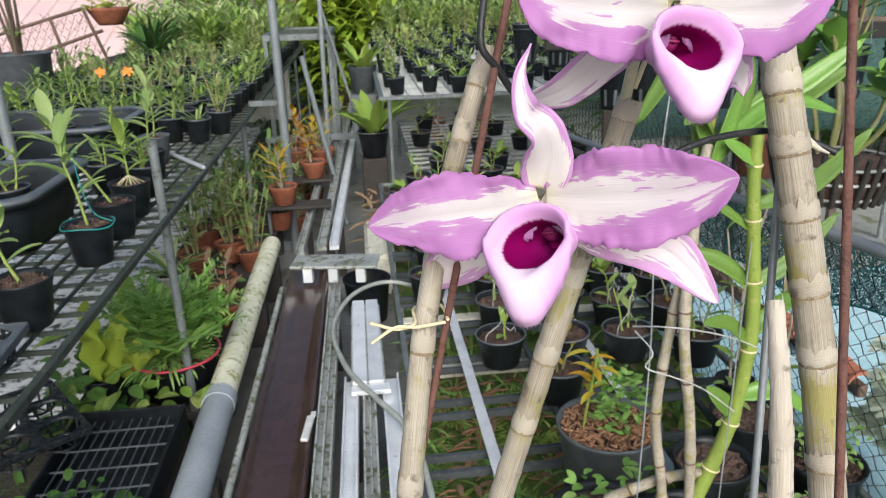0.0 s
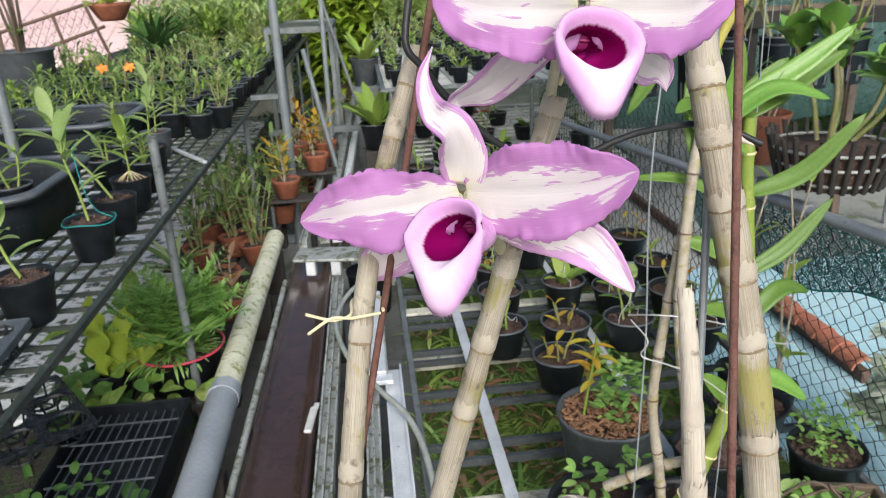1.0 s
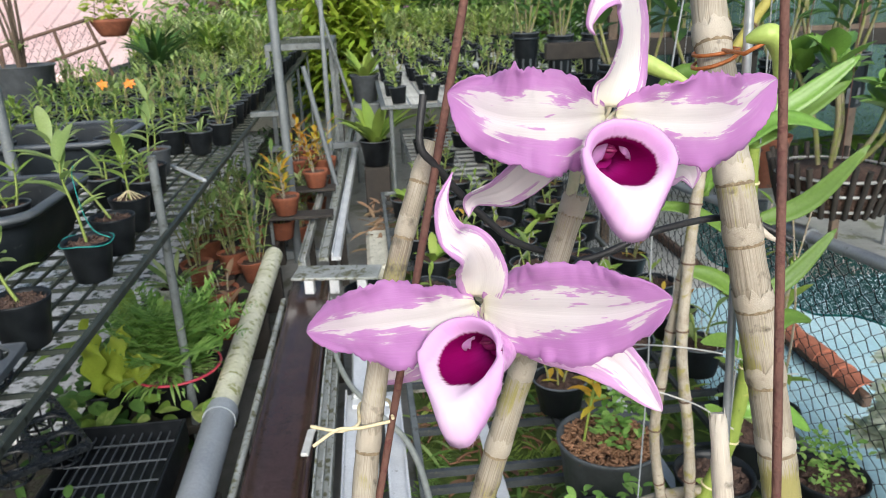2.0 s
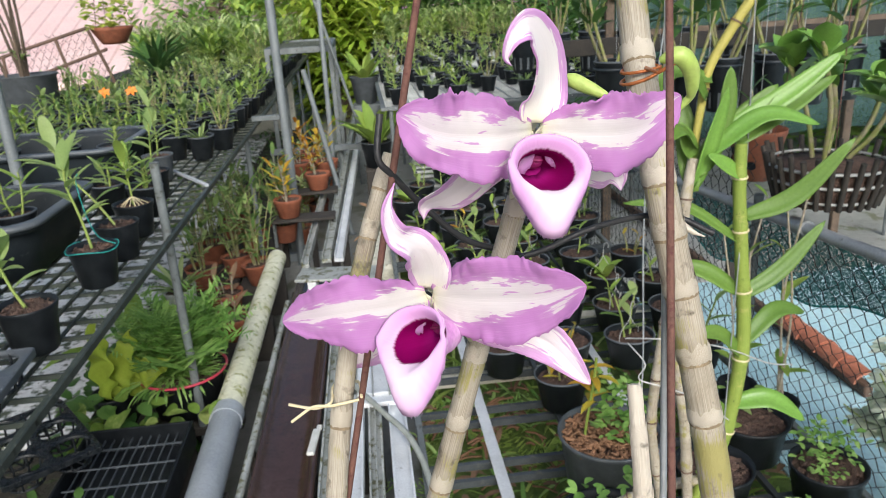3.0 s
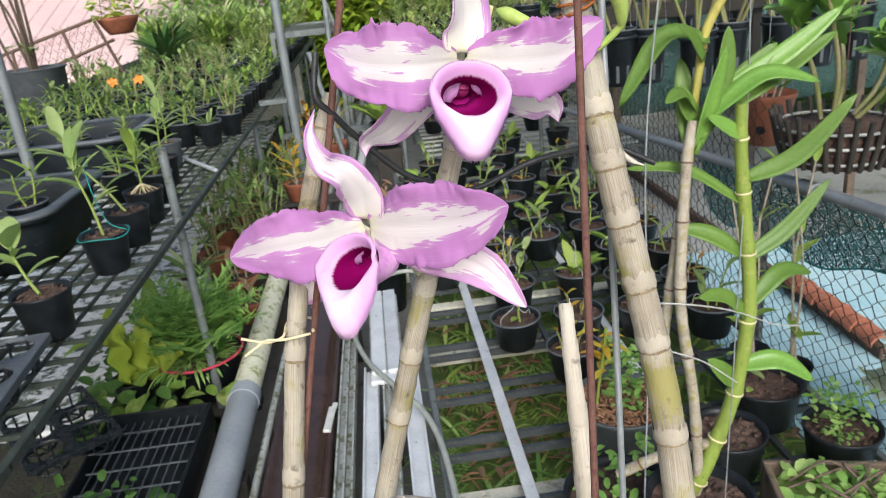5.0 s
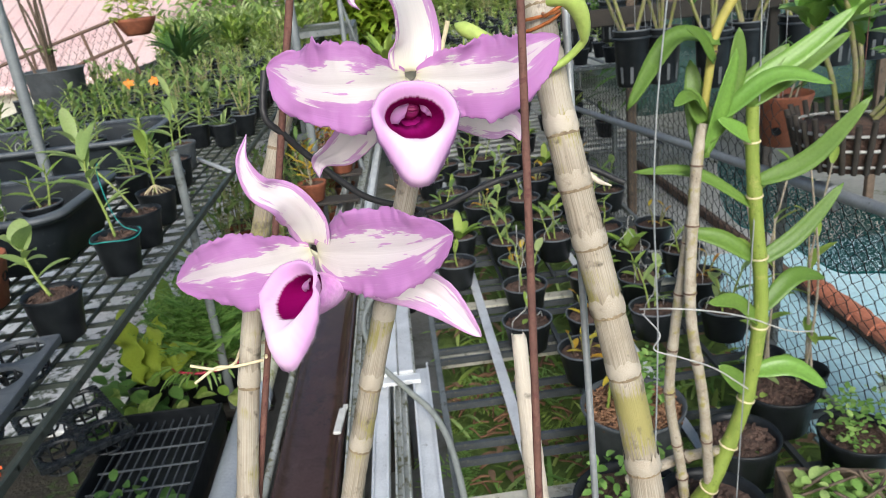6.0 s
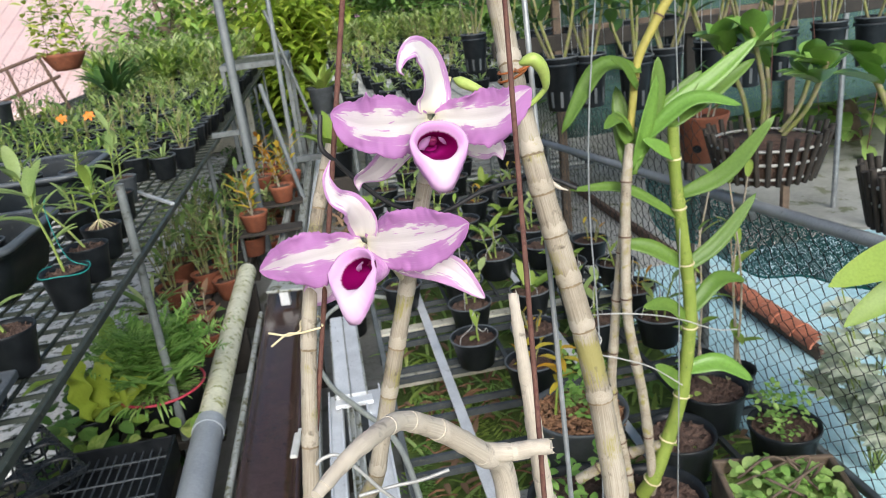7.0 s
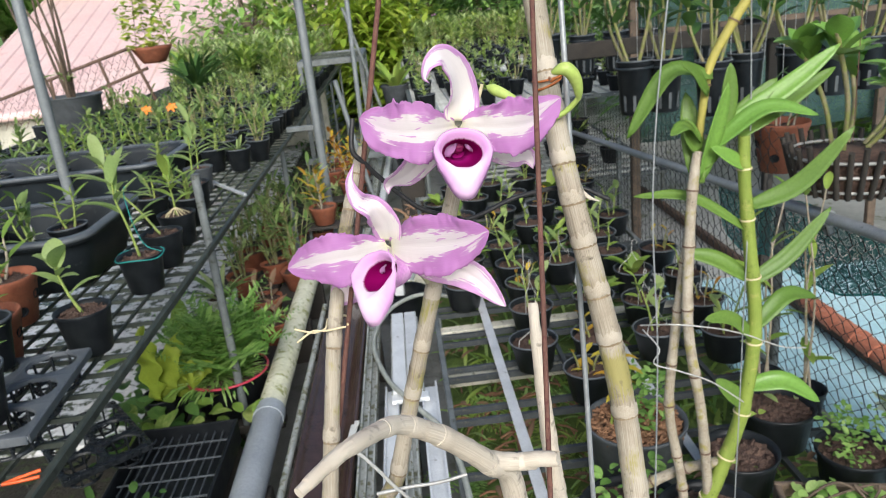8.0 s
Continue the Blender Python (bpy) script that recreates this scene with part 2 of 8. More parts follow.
M_ALU = surf("aluminium", (0.76, 0.78, 0.79), (0.62, 0.64, 0.65), 0.35, 0.25, 10, 180, 0.3, 0.001, (0.25, 0.26, 0.24), 0.64)
M_ALUDULL = surf("dull_aluminium", (0.48, 0.50, 0.48), (0.34, 0.36, 0.33), 0.5, 0.2, 10, 120, 0.4, 0.002, (0.14, 0.14, 0.07), 0.52)
M_CABLE = surf("black_cable", (0.02, 0.02, 0.022), (0.035, 0.035, 0.035), 0.45, 0, 80, 600, 0.2)
M_COPPER = surf("orange_wire", (0.50, 0.17, 0.05), (0.36, 0.11, 0.03), 0.4, 0.3, 200, 900, 0.3)
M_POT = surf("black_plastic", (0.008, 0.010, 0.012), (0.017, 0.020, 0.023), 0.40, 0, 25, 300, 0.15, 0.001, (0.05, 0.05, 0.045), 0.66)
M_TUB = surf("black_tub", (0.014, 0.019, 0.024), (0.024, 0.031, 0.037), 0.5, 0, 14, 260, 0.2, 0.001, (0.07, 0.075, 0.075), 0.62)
# grey also carries the sheen on black pot rims, tray tops and crate bars
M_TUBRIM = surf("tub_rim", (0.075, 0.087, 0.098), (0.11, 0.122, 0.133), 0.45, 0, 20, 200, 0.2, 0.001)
M_WETPLASTIC = surf("wet_black_plastic", (0.012, 0.015, 0.018), (0.024, 0.028, 0.032), 0.28, 0, 40, 130, 0.8, 0.003)
M_GREYPOT = surf("grey_plastic", (0.10, 0.11, 0.12), (0.07, 0.08, 0.085), 0.5, 0, 20, 200, 0.2, 0.001, (0.16, 0.16, 0.15), 0.62)
M_TERRA = surf("terracotta", (0.30, 0.10, 0.05), (0.22, 0.07, 0.035), 0.75, 0, 18, 160, 0.4, 0.002, (0.12, 0.07, 0.05), 0.6)
M_WHITEPOT = surf("white_plastic", (0.62, 0.63, 0.60), (0.50, 0.51, 0.48), 0.5, 0, 20, 200, 0.2, 0.001, (0.3, 0.3, 0.25), 0.62)
M_SOIL = surf("bark_mix", (0.065, 0.038, 0.028), (0.14, 0.085, 0.062), 0.85, 0, 60, 200, 1.0, 0.01, (0.36, 0.31, 0.26), 0.64)
M_WETSOIL = surf("wet_soil", (0.030, 0.026, 0.018), (0.05, 0.042, 0.028), 0.75, 0, 6, 60, 1.0, 0.01, (0.05, 0.075, 0.02), 0.55)
M_CHIP = surf("coconut_chips", (0.26, 0.13, 0.065), (0.36, 0.20, 0.11), 0.85, 0, 80, 300, 0.6, 0.003, vary=0.8)
M_PIPE = surf("grey_pvc", (0.36, 0.39, 0.42), (0.29, 0.32, 0.35), 0.35, 0, 8, 120, 0.15, 0.001, (0.16, 0.17, 0.16), 0.66)
M_MOSSPIPE = surf("mossy_pvc", (0.72, 0.71, 0.56), (0.58, 0.57, 0.40), 0.6, 0, 9, 60, 0.4, 0.002, (0.30, 0.31, 0.10), 0.54)
M_GUTTER = surf("brown_gutter", (0.040, 0.020, 0.017), (0.064, 0.039, 0.032), 0.20, 0, 3, 90, 0.4, 0.002, (0.045, 0.026, 0.021), 0.5)
M_CREAM = surf("cream_plastic", (0.60, 0.58, 0.48), (0.46, 0.45, 0.36), 0.6, 0, 10, 90, 0.3, 0.002, (0.25, 0.24, 0.17), 0.56)
M_HOSE = surf("grey_hose", (0.34, 0.36, 0.33), (0.26, 0.28, 0.25), 0.5, 0, 20, 150, 0.2, 0.001)
M_WOOD = surf("weathered_wood", (0.16, 0.115, 0.08), (0.10, 0.075, 0.055), 0.8, 0, 14, 160, 0.7, 0.003, (0.06, 0.05, 0.04), 0.58)
M_DARKWOOD = surf("dark_wood", (0.030, 0.026, 0.022), (0.05, 0.042, 0.034), 0.8, 0, 14, 160, 0.7, 0.003)
M_ROOF = surf("red_roof", (0.80, 0.55, 0.52), (0.84, 0.62, 0.58), 0.5, 0, 1.5, 30, 0.2, 0.002, (0.74, 0.47, 0.44), 0.6)
M_BLUE = surf("blue_sheet", (0.40, 0.64, 0.71), (0.50, 0.71, 0.76), 0.4, 0, 3, 40, 0.4, 0.01, (0.52, 0.66, 0.68), 0.6)
M_NET = surf("green_net", (0.06, 0.23, 0.22), (0.10, 0.32, 0.30), 0.7, 0, 9, 150, 0.6, 0.003, (0.06, 0.20, 0.20), 0.6)


# black plastic and painted steel reflect little
for dull, level in ((M_POT, 0.25), (M_TUB, 0.3), (M_MESH, 0.3), (M_GRID, 0.3), (M_CABLE, 0.3)):
    dull.node_tree.nodes["Principled BSDF"].inputs["Specular IOR Level"].default_value = level


def netted(mat, scale, open_share):
    """Turns a sheet's material into knotted net: small see-through meshes. UV in metres."""
    nt = mat.node_tree
    cells = nt.nodes.new("ShaderNodeTexVoronoi")
    cells.inputs["Scale"].default_value = scale
    nt.links.new(nt.nodes.new("ShaderNodeTexCoord").outputs["UV"], cells.inputs["Vector"])
    see = nt.nodes.new("ShaderNodeBsdfTransparent")
    nm = nt.nodes.new("ShaderNodeMixShader")
    nt.links.new(calc(nt, "LESS_THAN", cells.outputs["Distance"], open_share), nm.inputs[0])
    nt.links.new(nt.nodes["Principled BSDF"].outputs[0], nm.inputs[1])
    nt.links.new(see.outputs[0], nm.inputs[2])
    nt.links.new(nm.outputs[0], nt.nodes["Material Output"].inputs[0])


netted(M_NET, 230.0, 0.50)
M_REDTILE = surf("red_tile", (0.46, 0.17, 0.10), (0.34, 0.12, 0.07), 0.7, 0, 10, 90, 0.5, 0.003, (0.45, 0.24, 0.18), 0.6)
M_RUSTBEAM = surf("rusty_beam", (0.11, 0.07, 0.05), (0.16, 0.10, 0.07), 0.8, 0.1, 8, 90, 0.6, 0.003)
M_GROUND = surf("wet_ground", (0.26, 0.26, 0.24), (0.16, 0.16, 0.145), 0.40, 0, 1.3, 26, 0.5, 0.01, (0.10, 0.10, 0.07), 0.54)
M_MOSS = surf("moss", (0.15, 0.22, 0.045), (0.08, 0.13, 0.028), 0.9, 0, 20, 220, 1.0, 0.006)
M_WHITEWIRE = surf("pale_wire", (0.50, 0.50, 0.48), (0.40, 0.40, 0.38), 0.45, 0.2, 60, 500, 0.2)
M_TEAL = surf("teal_twine", (0.02, 0.25, 0.24), (0.03, 0.32, 0.28), 0.6, 0, 90, 500, 0.2)
M_ORANGE = surf("orange_petal", (0.72, 0.18, 0.015), (0.80, 0.26, 0.02), 0.5, 0, 90, 500, 0.1)
M_PINK = surf("pink_petal", (0.55, 0.22, 0.45), (0.68, 0.36, 0.58), 0.5, 0, 90, 500, 0.1)
M_REDPAINT = surf("red_plastic", (0.60, 0.06, 0.10), (0.5, 0.05, 0.09), 0.4, 0, 60, 400, 0.1)
M_ORANGEPLASTIC = surf("orange_plastic", (0.80, 0.13, 0.02), (0.7, 0.1, 0.02), 0.4, 0, 60, 400, 0.1)

L_ORCHID = leafy("orchid_leaf", [(0.05, 0.11, 0.03), (0.16, 0.27, 0.07), (0.40, 0.52, 0.18), (0.68, 0.74, 0.44)], 0.42, 0.45)
L_BRIGHT = leafy("bright_leaf", [(0.13, 0.23, 0.04), (0.22, 0.35, 0.06), (0.33, 0.46, 0.085), (0.48, 0.56, 0.15)])
L_BROAD = leafy("broad_leaf", [(0.06, 0.13, 0.02), (0.10, 0.20, 0.03), (0.15, 0.265, 0.045), (0.21, 0.32, 0.065)], 0.45, 0.26)
M_BLUENET = surf("blue_net", (0.045, 0.10, 0.09), (0.07, 0.14, 0.12), 0.7, 0, 5, 120, 0.6, 0.004, (0.13, 0.27, 0.30), 0.62)
netted(M_BLUENET, 170.0, 0.40)
L_LIME = leafy("lime_leaf", [(0.17, 0.29, 0.025), (0.28, 0.41, 0.04), (0.42, 0.51, 0.07), (0.56, 0.58, 0.14)])
L_VARIEG = leafy("variegated_leaf", [(0.10, 0.20, 0.03), (0.16, 0.27, 0.045), (0.20, 0.31, 0.055), (0.44, 0.50, 0.16), (0.60, 0.62, 0.30)], 0.38, 0.3, 42.0, 0.30, 0.70)
L_DEEP = leafy("deep_leaf", [(0.04, 0.10, 0.03), (0.07, 0.16, 0.04), (0.11, 0.22, 0.05), (0.16, 0.28, 0.07)])
L_FERN = leafy("fern_leaf", [(0.09, 0.21, 0.04), (0.20, 0.38, 0.08), (0.34, 0.53, 0.14), (0.50, 0.64, 0.24)])
L_PALE = leafy("pale_leaf", [(0.34, 0.43, 0.27), (0.50, 0.56, 0.42), (0.58, 0.62, 0.50), (0.66, 0.68, 0.56)])
L_SUCC = leafy("succulent_leaf", [(0.08, 0.20, 0.04), (0.13, 0.28, 0.05), (0.18, 0.34, 0.06), (0.24, 0.38, 0.08)], 0.35, 0.15)
L_AUTUMN = leafy("turning_leaf", [(0.42, 0.12, 0.02), (0.60, 0.32, 0.03), (0.62, 0.48, 0.05), (0.40, 0.42, 0.06)])
L_DRY = leafy("dry_leaf", [(0.16, 0.09, 0.05), (0.24, 0.14, 0.08), (0.30, 0.19, 0.11), (0.20, 0.15, 0.07)], 0.7, 0.1)


# ---- mesh helpers ----
class Shape:
    """Collects vertices, faces and uvs, and becomes one mesh."""

    def __init__(self):
        self.v, self.f, self.uv = [], [], []

    def add(self, verts, faces, uvs=None):
        k = len(self.v)
        self.v.extend(tuple(p) for p in verts)
        for i, f in enumerate(faces):
            self.f.append(tuple(k + j for j in f))
            self.uv.append(uvs[i] if uvs else [(0.0, 0.0)] * len(f))

    def mesh(self, name, mat, smooth=True):
        me = bpy.data.meshes.new(name)
        me.from_pydata(self.v, [], self.f)
        layer = me.uv_layers.new(name="UVMap")
        layer.data.foreach_set("uv", [c for f in self.uv for q in f for c in q])
        me.polygons.foreach_set("use_smooth", [smooth] * len(me.polygons))
        me.materials.append(mat)
        me.update()
        return me

    def box(self, lo, hi, bev=0.0):
        (x0, y0, z0), (x1, y1, z1) = lo, hi
        b = min(bev, (x1 - x0) / 3, (y1 - y0) / 3, (z1 - z0) / 3)
        if b <= 0:
            v = [(x, y, z) for z in (z0, z1) for y in (y0, y1) for x in (x0, x1)]
            self.add(v, [(0, 2, 3, 1), (4, 5, 7, 6), (0, 1, 5, 4), (2, 6, 7, 3), (0, 4, 6, 2), (1, 3, 7, 5)])
            return
        rings = []
        for z, i in ((z0, b), (z0 + b, 0), (z1 - b, 0), (z1, b)):
            rings.append([(x0 + i + (b if i == 0 else 0), y0 + i, z), (x1 - i - (b if i == 0 else 0), y0 + i, z), (x1 - i, y0 + i + (b if i == 0 else 0), z), (x1 - i, y1 - i - (b if i == 0 else 0), z),
                          (x1 - i - (b if i == 0 else 0), y1 - i, z), (x0 + i + (b if i == 0 else 0), y1 - i, z), (x0 + i, y1 - i - (b if i == 0 else 0), z), (x0 + i, y0 + i + (b if i == 0 else 0), z)])
        self.loft(rings, True, True)

    def loft(self, rings, cap0=False, cap1=False, lengths=None):
        n = len(rings[0])
        v = [p for r in rings for p in r]
        f, uv = [], []
        for i in range(len(rings) - 1):
            a, b = (lengths[i], lengths[i + 1]) if lengths else (i / (len(rings) - 1), (i + 1) / (len(rings) - 1))
            for j in range(n):
                k = (j + 1) % n
                f.append((i * n + j, i * n + k, (i + 1) * n + k, (i + 1) * n + j))
                uv.append([(a, j / n), (a, (j + 1) / n), (b, (j + 1) / n), (b, j / n)])
        if cap0:
            v += list(rings[0])
            f.append(tuple(len(v) - 1 - j for j in range(n)))
            uv.append([(0, 0)] * n)
        if cap1:
            v += list(rings[-1])
            f.append(tuple(len(v) - n + j for j in range(n)))
            uv.append([(1, 0)] * n)
        self.add(v, f, uv)

    def tube(self, pts, radii, n=8, caps=True):
        pts = [Vector(p) for p in pts]
        if not hasattr(radii, "__len__"):
            radii = [radii] * len(pts)
        rings, lens, run = [], [], 0.0
        side = None
        for i, p in enumerate(pts):
            t = (pts[min(i + 1, len(pts) - 1)] - pts[max(i - 1, 0)]).normalized()
            if side is None:
                side = t.cross((0, 0, 1)) if abs(t.z) < 0.95 else t.cross((0, 1, 0))
            side = (side - t * side.dot(t)).normalized()
            up = side.cross(t)
            rings.append([p + radii[i] * (math.cos(a) * side + math.sin(a) * up) for a in (2 * math.pi * j / n for j in range(n))])
            lens.append(run)
            if i + 1 < len(pts):
                run += (pts[i + 1] - p).length
        self.loft(rings, caps, caps, lens)

    def lathe(self, prof, n=20, centre=(0, 0)):
        self.loft([[(centre[0] + r * math.cos(a), centre[1] + r * math.sin(a), z) for a in (2 * math.pi * j / n for j in range(n))] for r, z in prof])

    def blade(self, base, way, up, length, width, droop=0.3, fold=0.15, n=5, tip=0.9, twist=0.0):
        """A leaf: a folded, drooping blade of n steps from base along way, its face towards up."""
        p, d, upv = Vector(base), Vector(way).normalized(), Vector(up)
        v, f, uv = [], [], []
        for i in range(n + 1):
            u = i / n
            s = d.cross(upv)
            s = s.normalized() if s.length > 1e-4 else Vector((1, 0, 0))
            nn = s.cross(d).normalized()
            if twist:
                s = Matrix.Rotation(twist * u, 3, d) @ s
                nn = s.cross(d).normalized()
            w = width * 0.5 * (math.sin(math.pi * min(1.0, (u * tip + 0.08))) ** 0.75 if u < 1 else 0.03)
            v += [p - s * w + nn * w * fold * 2, p, p + s * w + nn * w * fold * 2]
            d = (d + Vector((0, 0, -droop / n))).normalized()
            p = p + d * (length / n)
        for i in range(n):
            a, b, u0, u1 = 3 * i, 3 * i + 3, i / n, (i + 1) / n
            f += [(a, a + 1, b + 1, b), (a + 1, a + 2, b + 2, b + 1)]
            uv += [[(u0, 0), (u0, 0.5), (u1, 0.5), (u1, 0)], [(u0, 0.5), (u0, 1), (u1, 1), (u1, 0.5)]]
        self.add(v, f, uv)


def curve_of(ctrl, per=8):
    """Points of a smooth curve through the control points."""
    c = [Vector(p) for p in ctrl]
    c = [c[0] * 2 - c[1]] + c + [c[-1] * 2 - c[-2]]
    out = []
    for i in range(1, len(c) - 2):
        for k in range(per):
            t = k / per
            a, b, d, e = c[i - 1], c[i], c[i + 1], c[i + 2]
            out.append(0.5 * ((2 * b) + (d - a) * t + (2 * a - 5 * b + 4 * d - e) * t * t + (3 * b - a - 3 * d + e) * t ** 3))
    out.append(c[-2])
    return out


def part(name, shape, mat, parent=None, label="", smooth=True, thick=0.0):
    ob = new(name, shape.mesh(name, mat, smooth))
    if parent is not None:
        ob.parent = parent
    if label:
        ob["label"] = label
    if thick:
        md = ob.modifiers.new("thickness", "SOLIDIFY")
        md.thickness, md.offset = thick, 0.0
    return ob


def pot_shape(r, h, taper=0.74, wall=0.0035, rim=0.012, n=22, ribs=False):
    s = Shape()
    rb = r * taper
    s.lathe([(0.0, 0.002), (rb * 0.92, 0.002), (rb, 0.006), (r * 0.965, h - rim - 0.004), (r * 1.0, h - rim), (r * 1.03, h - rim * 0.3), (r * 1.025, h),
             (r * 0.985, h), (r * 0.955 - wall, h - rim), (rb - wall + (r - rb) * 0.55, h * 0.60), (0.0, h * 0.60)], n)
    return s


def thing(name, at, label, category, group="", kind=""):
    ob = new(name)
    ob.matrix_world = at if isinstance(at, Matrix) else Matrix.Translation(at)
    ob.empty_display_size = 0.05
    return tagged(ob, label, category, group, kind)


# ---- ground ----
g = Shape()
step = [-400, -60, -20, -8, -4, -2.5, -1, 0, 1, 2.5, 4, 8, 20, 60, 400]
gv = [(x, y, 0.012 * noise.noise((x * 0.7, y * 0.7, 0))) for y in step for x in step]
n = len(step)
g.add(gv, [(j * n + i, j * n + i + 1, (j + 1) * n + i + 1, (j + 1) * n + i) for j in range(n - 1) for i in range(n - 1)])
tagged(part("ground", g, M_GROUND), "damp grey concrete yard with mossy stains", "ground", kind="structure")

BENCH, LOW, FAR = 0.97, 0.35, 0.93
EDGE = -0.65


def wire_bench(name, label, x0, x1, y0, y1, z, dx, dy, bar, rim, legs, leg_z=0.0, wire=None):
    """A bench of welded mesh: long and cross bars, an angle-steel edge, legs."""
    b = thing(name, (0, 0, 0), label, "bench")
    s = Shape()
    s.box((x0, -bar / 2, -2 * bar), (x1, bar / 2, -bar * 0.6))
    across = s.mesh("cross_bar", wire or M_MESH, False)
    for i in range(1, int((y1 - y0) / dy)):
        ob = new("cross_bar", across)
        ob.parent, ob.location = b, (0, y0 + i * dy, z)
    s = Shape()
    s.box((-bar / 2, y0, -bar), (bar / 2, y1, 0))
    along = s.mesh("long_bar", wire or M_MESH, False)
    for i in range(1, int((x1 - x0) / dx)):
        ob = new("long_bar", along)
        ob.parent, ob.location = b, (x0 + i * dx, 0, z)
    for lo, hi in (((x1 - rim, y0, z - 0.022), (x1, y1, z + 0.002)), ((x0, y0, z - 0.022), (x0 + rim, y1, z + 0.002)),
                   ((x0 + rim, y0, z - 0.022), (x1 - rim, y0 + rim, z + 0.002)), ((x0 + rim, y1 - rim, z - 0.022), (x1 - rim, y1, z + 0.002))):
        s = Shape()
        s.box(lo, hi, 0.003)
        part("edge_frame", s, M_STEEL if wire else M_MESH, b, smooth=False)
    for x, y in legs:
        s = Shape()
        s.tube([(x, y, leg_z), (x, y, z - 0.022)], 0.015, 10)
        part("leg", s, M_STEEL, b)
    return b


wire_bench("plant_bench", "long dark welded-mesh plant bench on steel legs", -2.85, EDGE, 0.35, 11.4, BENCH, 0.057, 0.095, 0.0075, 0.016,
           [(EDGE - 0.02, y) for y in (0.5, 4.3, 6.4, 8.4, 10.1)] + [(-2.8, y) for y in (0.5, 3.5, 6.5, 10.1)])
wire_bench("plant_bench", "raised welded-mesh plant bench crowded with seedlings", 0.13, 2.3, 5.2, 12.0, FAR, 0.105, 0.10, 0.010, 0.035,
                       [(x, y) for x in (0.2, 1.2, 2.25) for y in (5.23, 8.6, 11.9)], 0.0, M_PALEWIRE)
wire_bench("plant_bench", "low zinc-wire bench under the raised one", 0.36, 1.95, 5.08, 7.6, LOW, 0.20, 0.16, 0.012, 0.02,
                            [(x, y) for x in (0.38, 1.92) for y in (5.12, 7.5)], 0.0, M_PALEWIRE)
low_bench = wire_bench("plant_bench", "low grid bench of dark angle steel with pots", 0.09, 1.27, 0.90, 5.1, LOW, 0.235, 0.30, 0.016, 0.022,
                       [(x, y) for x in (0.11, 1.24) for y in (0.95, 3.0, 5.05)], 0.0, M_GRID)
s = Shape()
s.box((0.09, -0.008, -0.033), (1.27, 0.008, -0.011))
pair_bar = s.mesh("cross_bar", M_GRID, False)
for i in range(13):
    ob = new("cross_bar", pair_bar)
    ob.parent, ob.location = low_bench, (0, 1.28 + 0.30 * i, LOW)
s = Shape()
s.box((-0.006, 3.0, -0.012), (0.006, 5.07, 0))
half_bar = s.mesh("long_bar", M_GRID, False)
for i in range(5):
    ob = new("long_bar", half_bar)
    ob.parent, ob.location = low_bench, (0.2075 + 0.235 * i, 0, LOW)
for x, w in ((0.297, 0.036), (0.78, 0.03)):
    s = Shape()
    s.box((x, 0.94, LOW + 0.003), (x + w, 5.04, LOW + 0.007), 0.002)
    part("flat_strip", s, M_ALU, low_bench, "pale aluminium strip", smooth=False)
for y, x1 in ((1.62, 0.5), (2.44, 0.62), (2.88, 1.2)):
    s = Shape()
    s.box((0.11, y, LOW - 0.075), (x1, y + 0.06, LOW - 0.045), 0.004)
    part("cross_plank", s, M_CREAM, low_bench, "cream plastic plank below the grid", smooth=False)
# moss bed under the grid
s = Shape()
mv, mf, k = [], [], 26
for j in range(k):
    for i in range(k):
        x, y = 0.1 + 1.2 * i / (k - 1), 0.8 + 4.3 * j / (k - 1)
        mv.append((x, y, 0.10 + 0.05 * noise.noise((x * 5, y * 5, 3)) + 0.02 * noise.noise((x * 17, y * 17, 5))))
for j in range(k - 1):
    for i in range(k - 1):
        mf.append((j * k + i, j * k + i + 1, (j + 1) * k + i + 1, (j + 1) * k + i))
s.add(mv, mf)
tagged(part("moss_bed", s, M_MOSS), "mossy soil under the low grid bench", "moss", kind="stuff")


def steel_post(x, y, z0, z1, r=0.016, lean=(0, 0), label="slim grey steel post standing by the benches", mat=None):
    p = thing("steel_post", (x, y, z0), label, "post", "grey steel posts")
    s = Shape()
    s.tube([(0, 0, 0), (lean[0] * 0.5, lean[1] * 0.5, (z1 - z0) * 0.5), (lean[0], lean[1], z1 - z0)], r, 10)
    part("shaft", s, mat or M_STEEL, p)
    s = Shape()
    s.box((-0.03, -0.03, 0), (0.03, 0.03, 0.006), 0.002)
    part("base_plate", s, M_STEEL, p, smooth=False)
    return p


steel_post(-0.672, 2.44, 0.0, 1.215, 0.0155)
steel_post(-0.49, 4.75, 0.0, 2.6, 0.028, mat=M_POST)
steel_post(-1.36, 3.02, BENCH, 2.6, 0.022, label="galvanised post rising from the bench", mat=M_POST)
steel_post(-0.155, 5.3, 0.0, 1.22, 0.018, (-0.225, 0), mat=M_POST)
steel_post(-0.29, 6.2, 0.0, 2.1, 0.02, (0.03, 0), mat=M_POST)
steel_post(0.13, 6.2, 0.0, 1.7, 0.014, (-0.44, 0))
sill_bar = thing("frame_bar", (0, 0, 0), "grey angle-steel bar low across the walkway end", "steel bar")
s = Shape()
s.box((-0.72, 4.80, 0.0), (-0.16, 4.84, 0.06), 0.004)
part("bar", s, M_POST, sill_bar, smooth=False)
tie_bar = thing("frame_bar", (0, 0, 0), "grey steel tie bar between bench frames", "steel bar")
s = Shape()
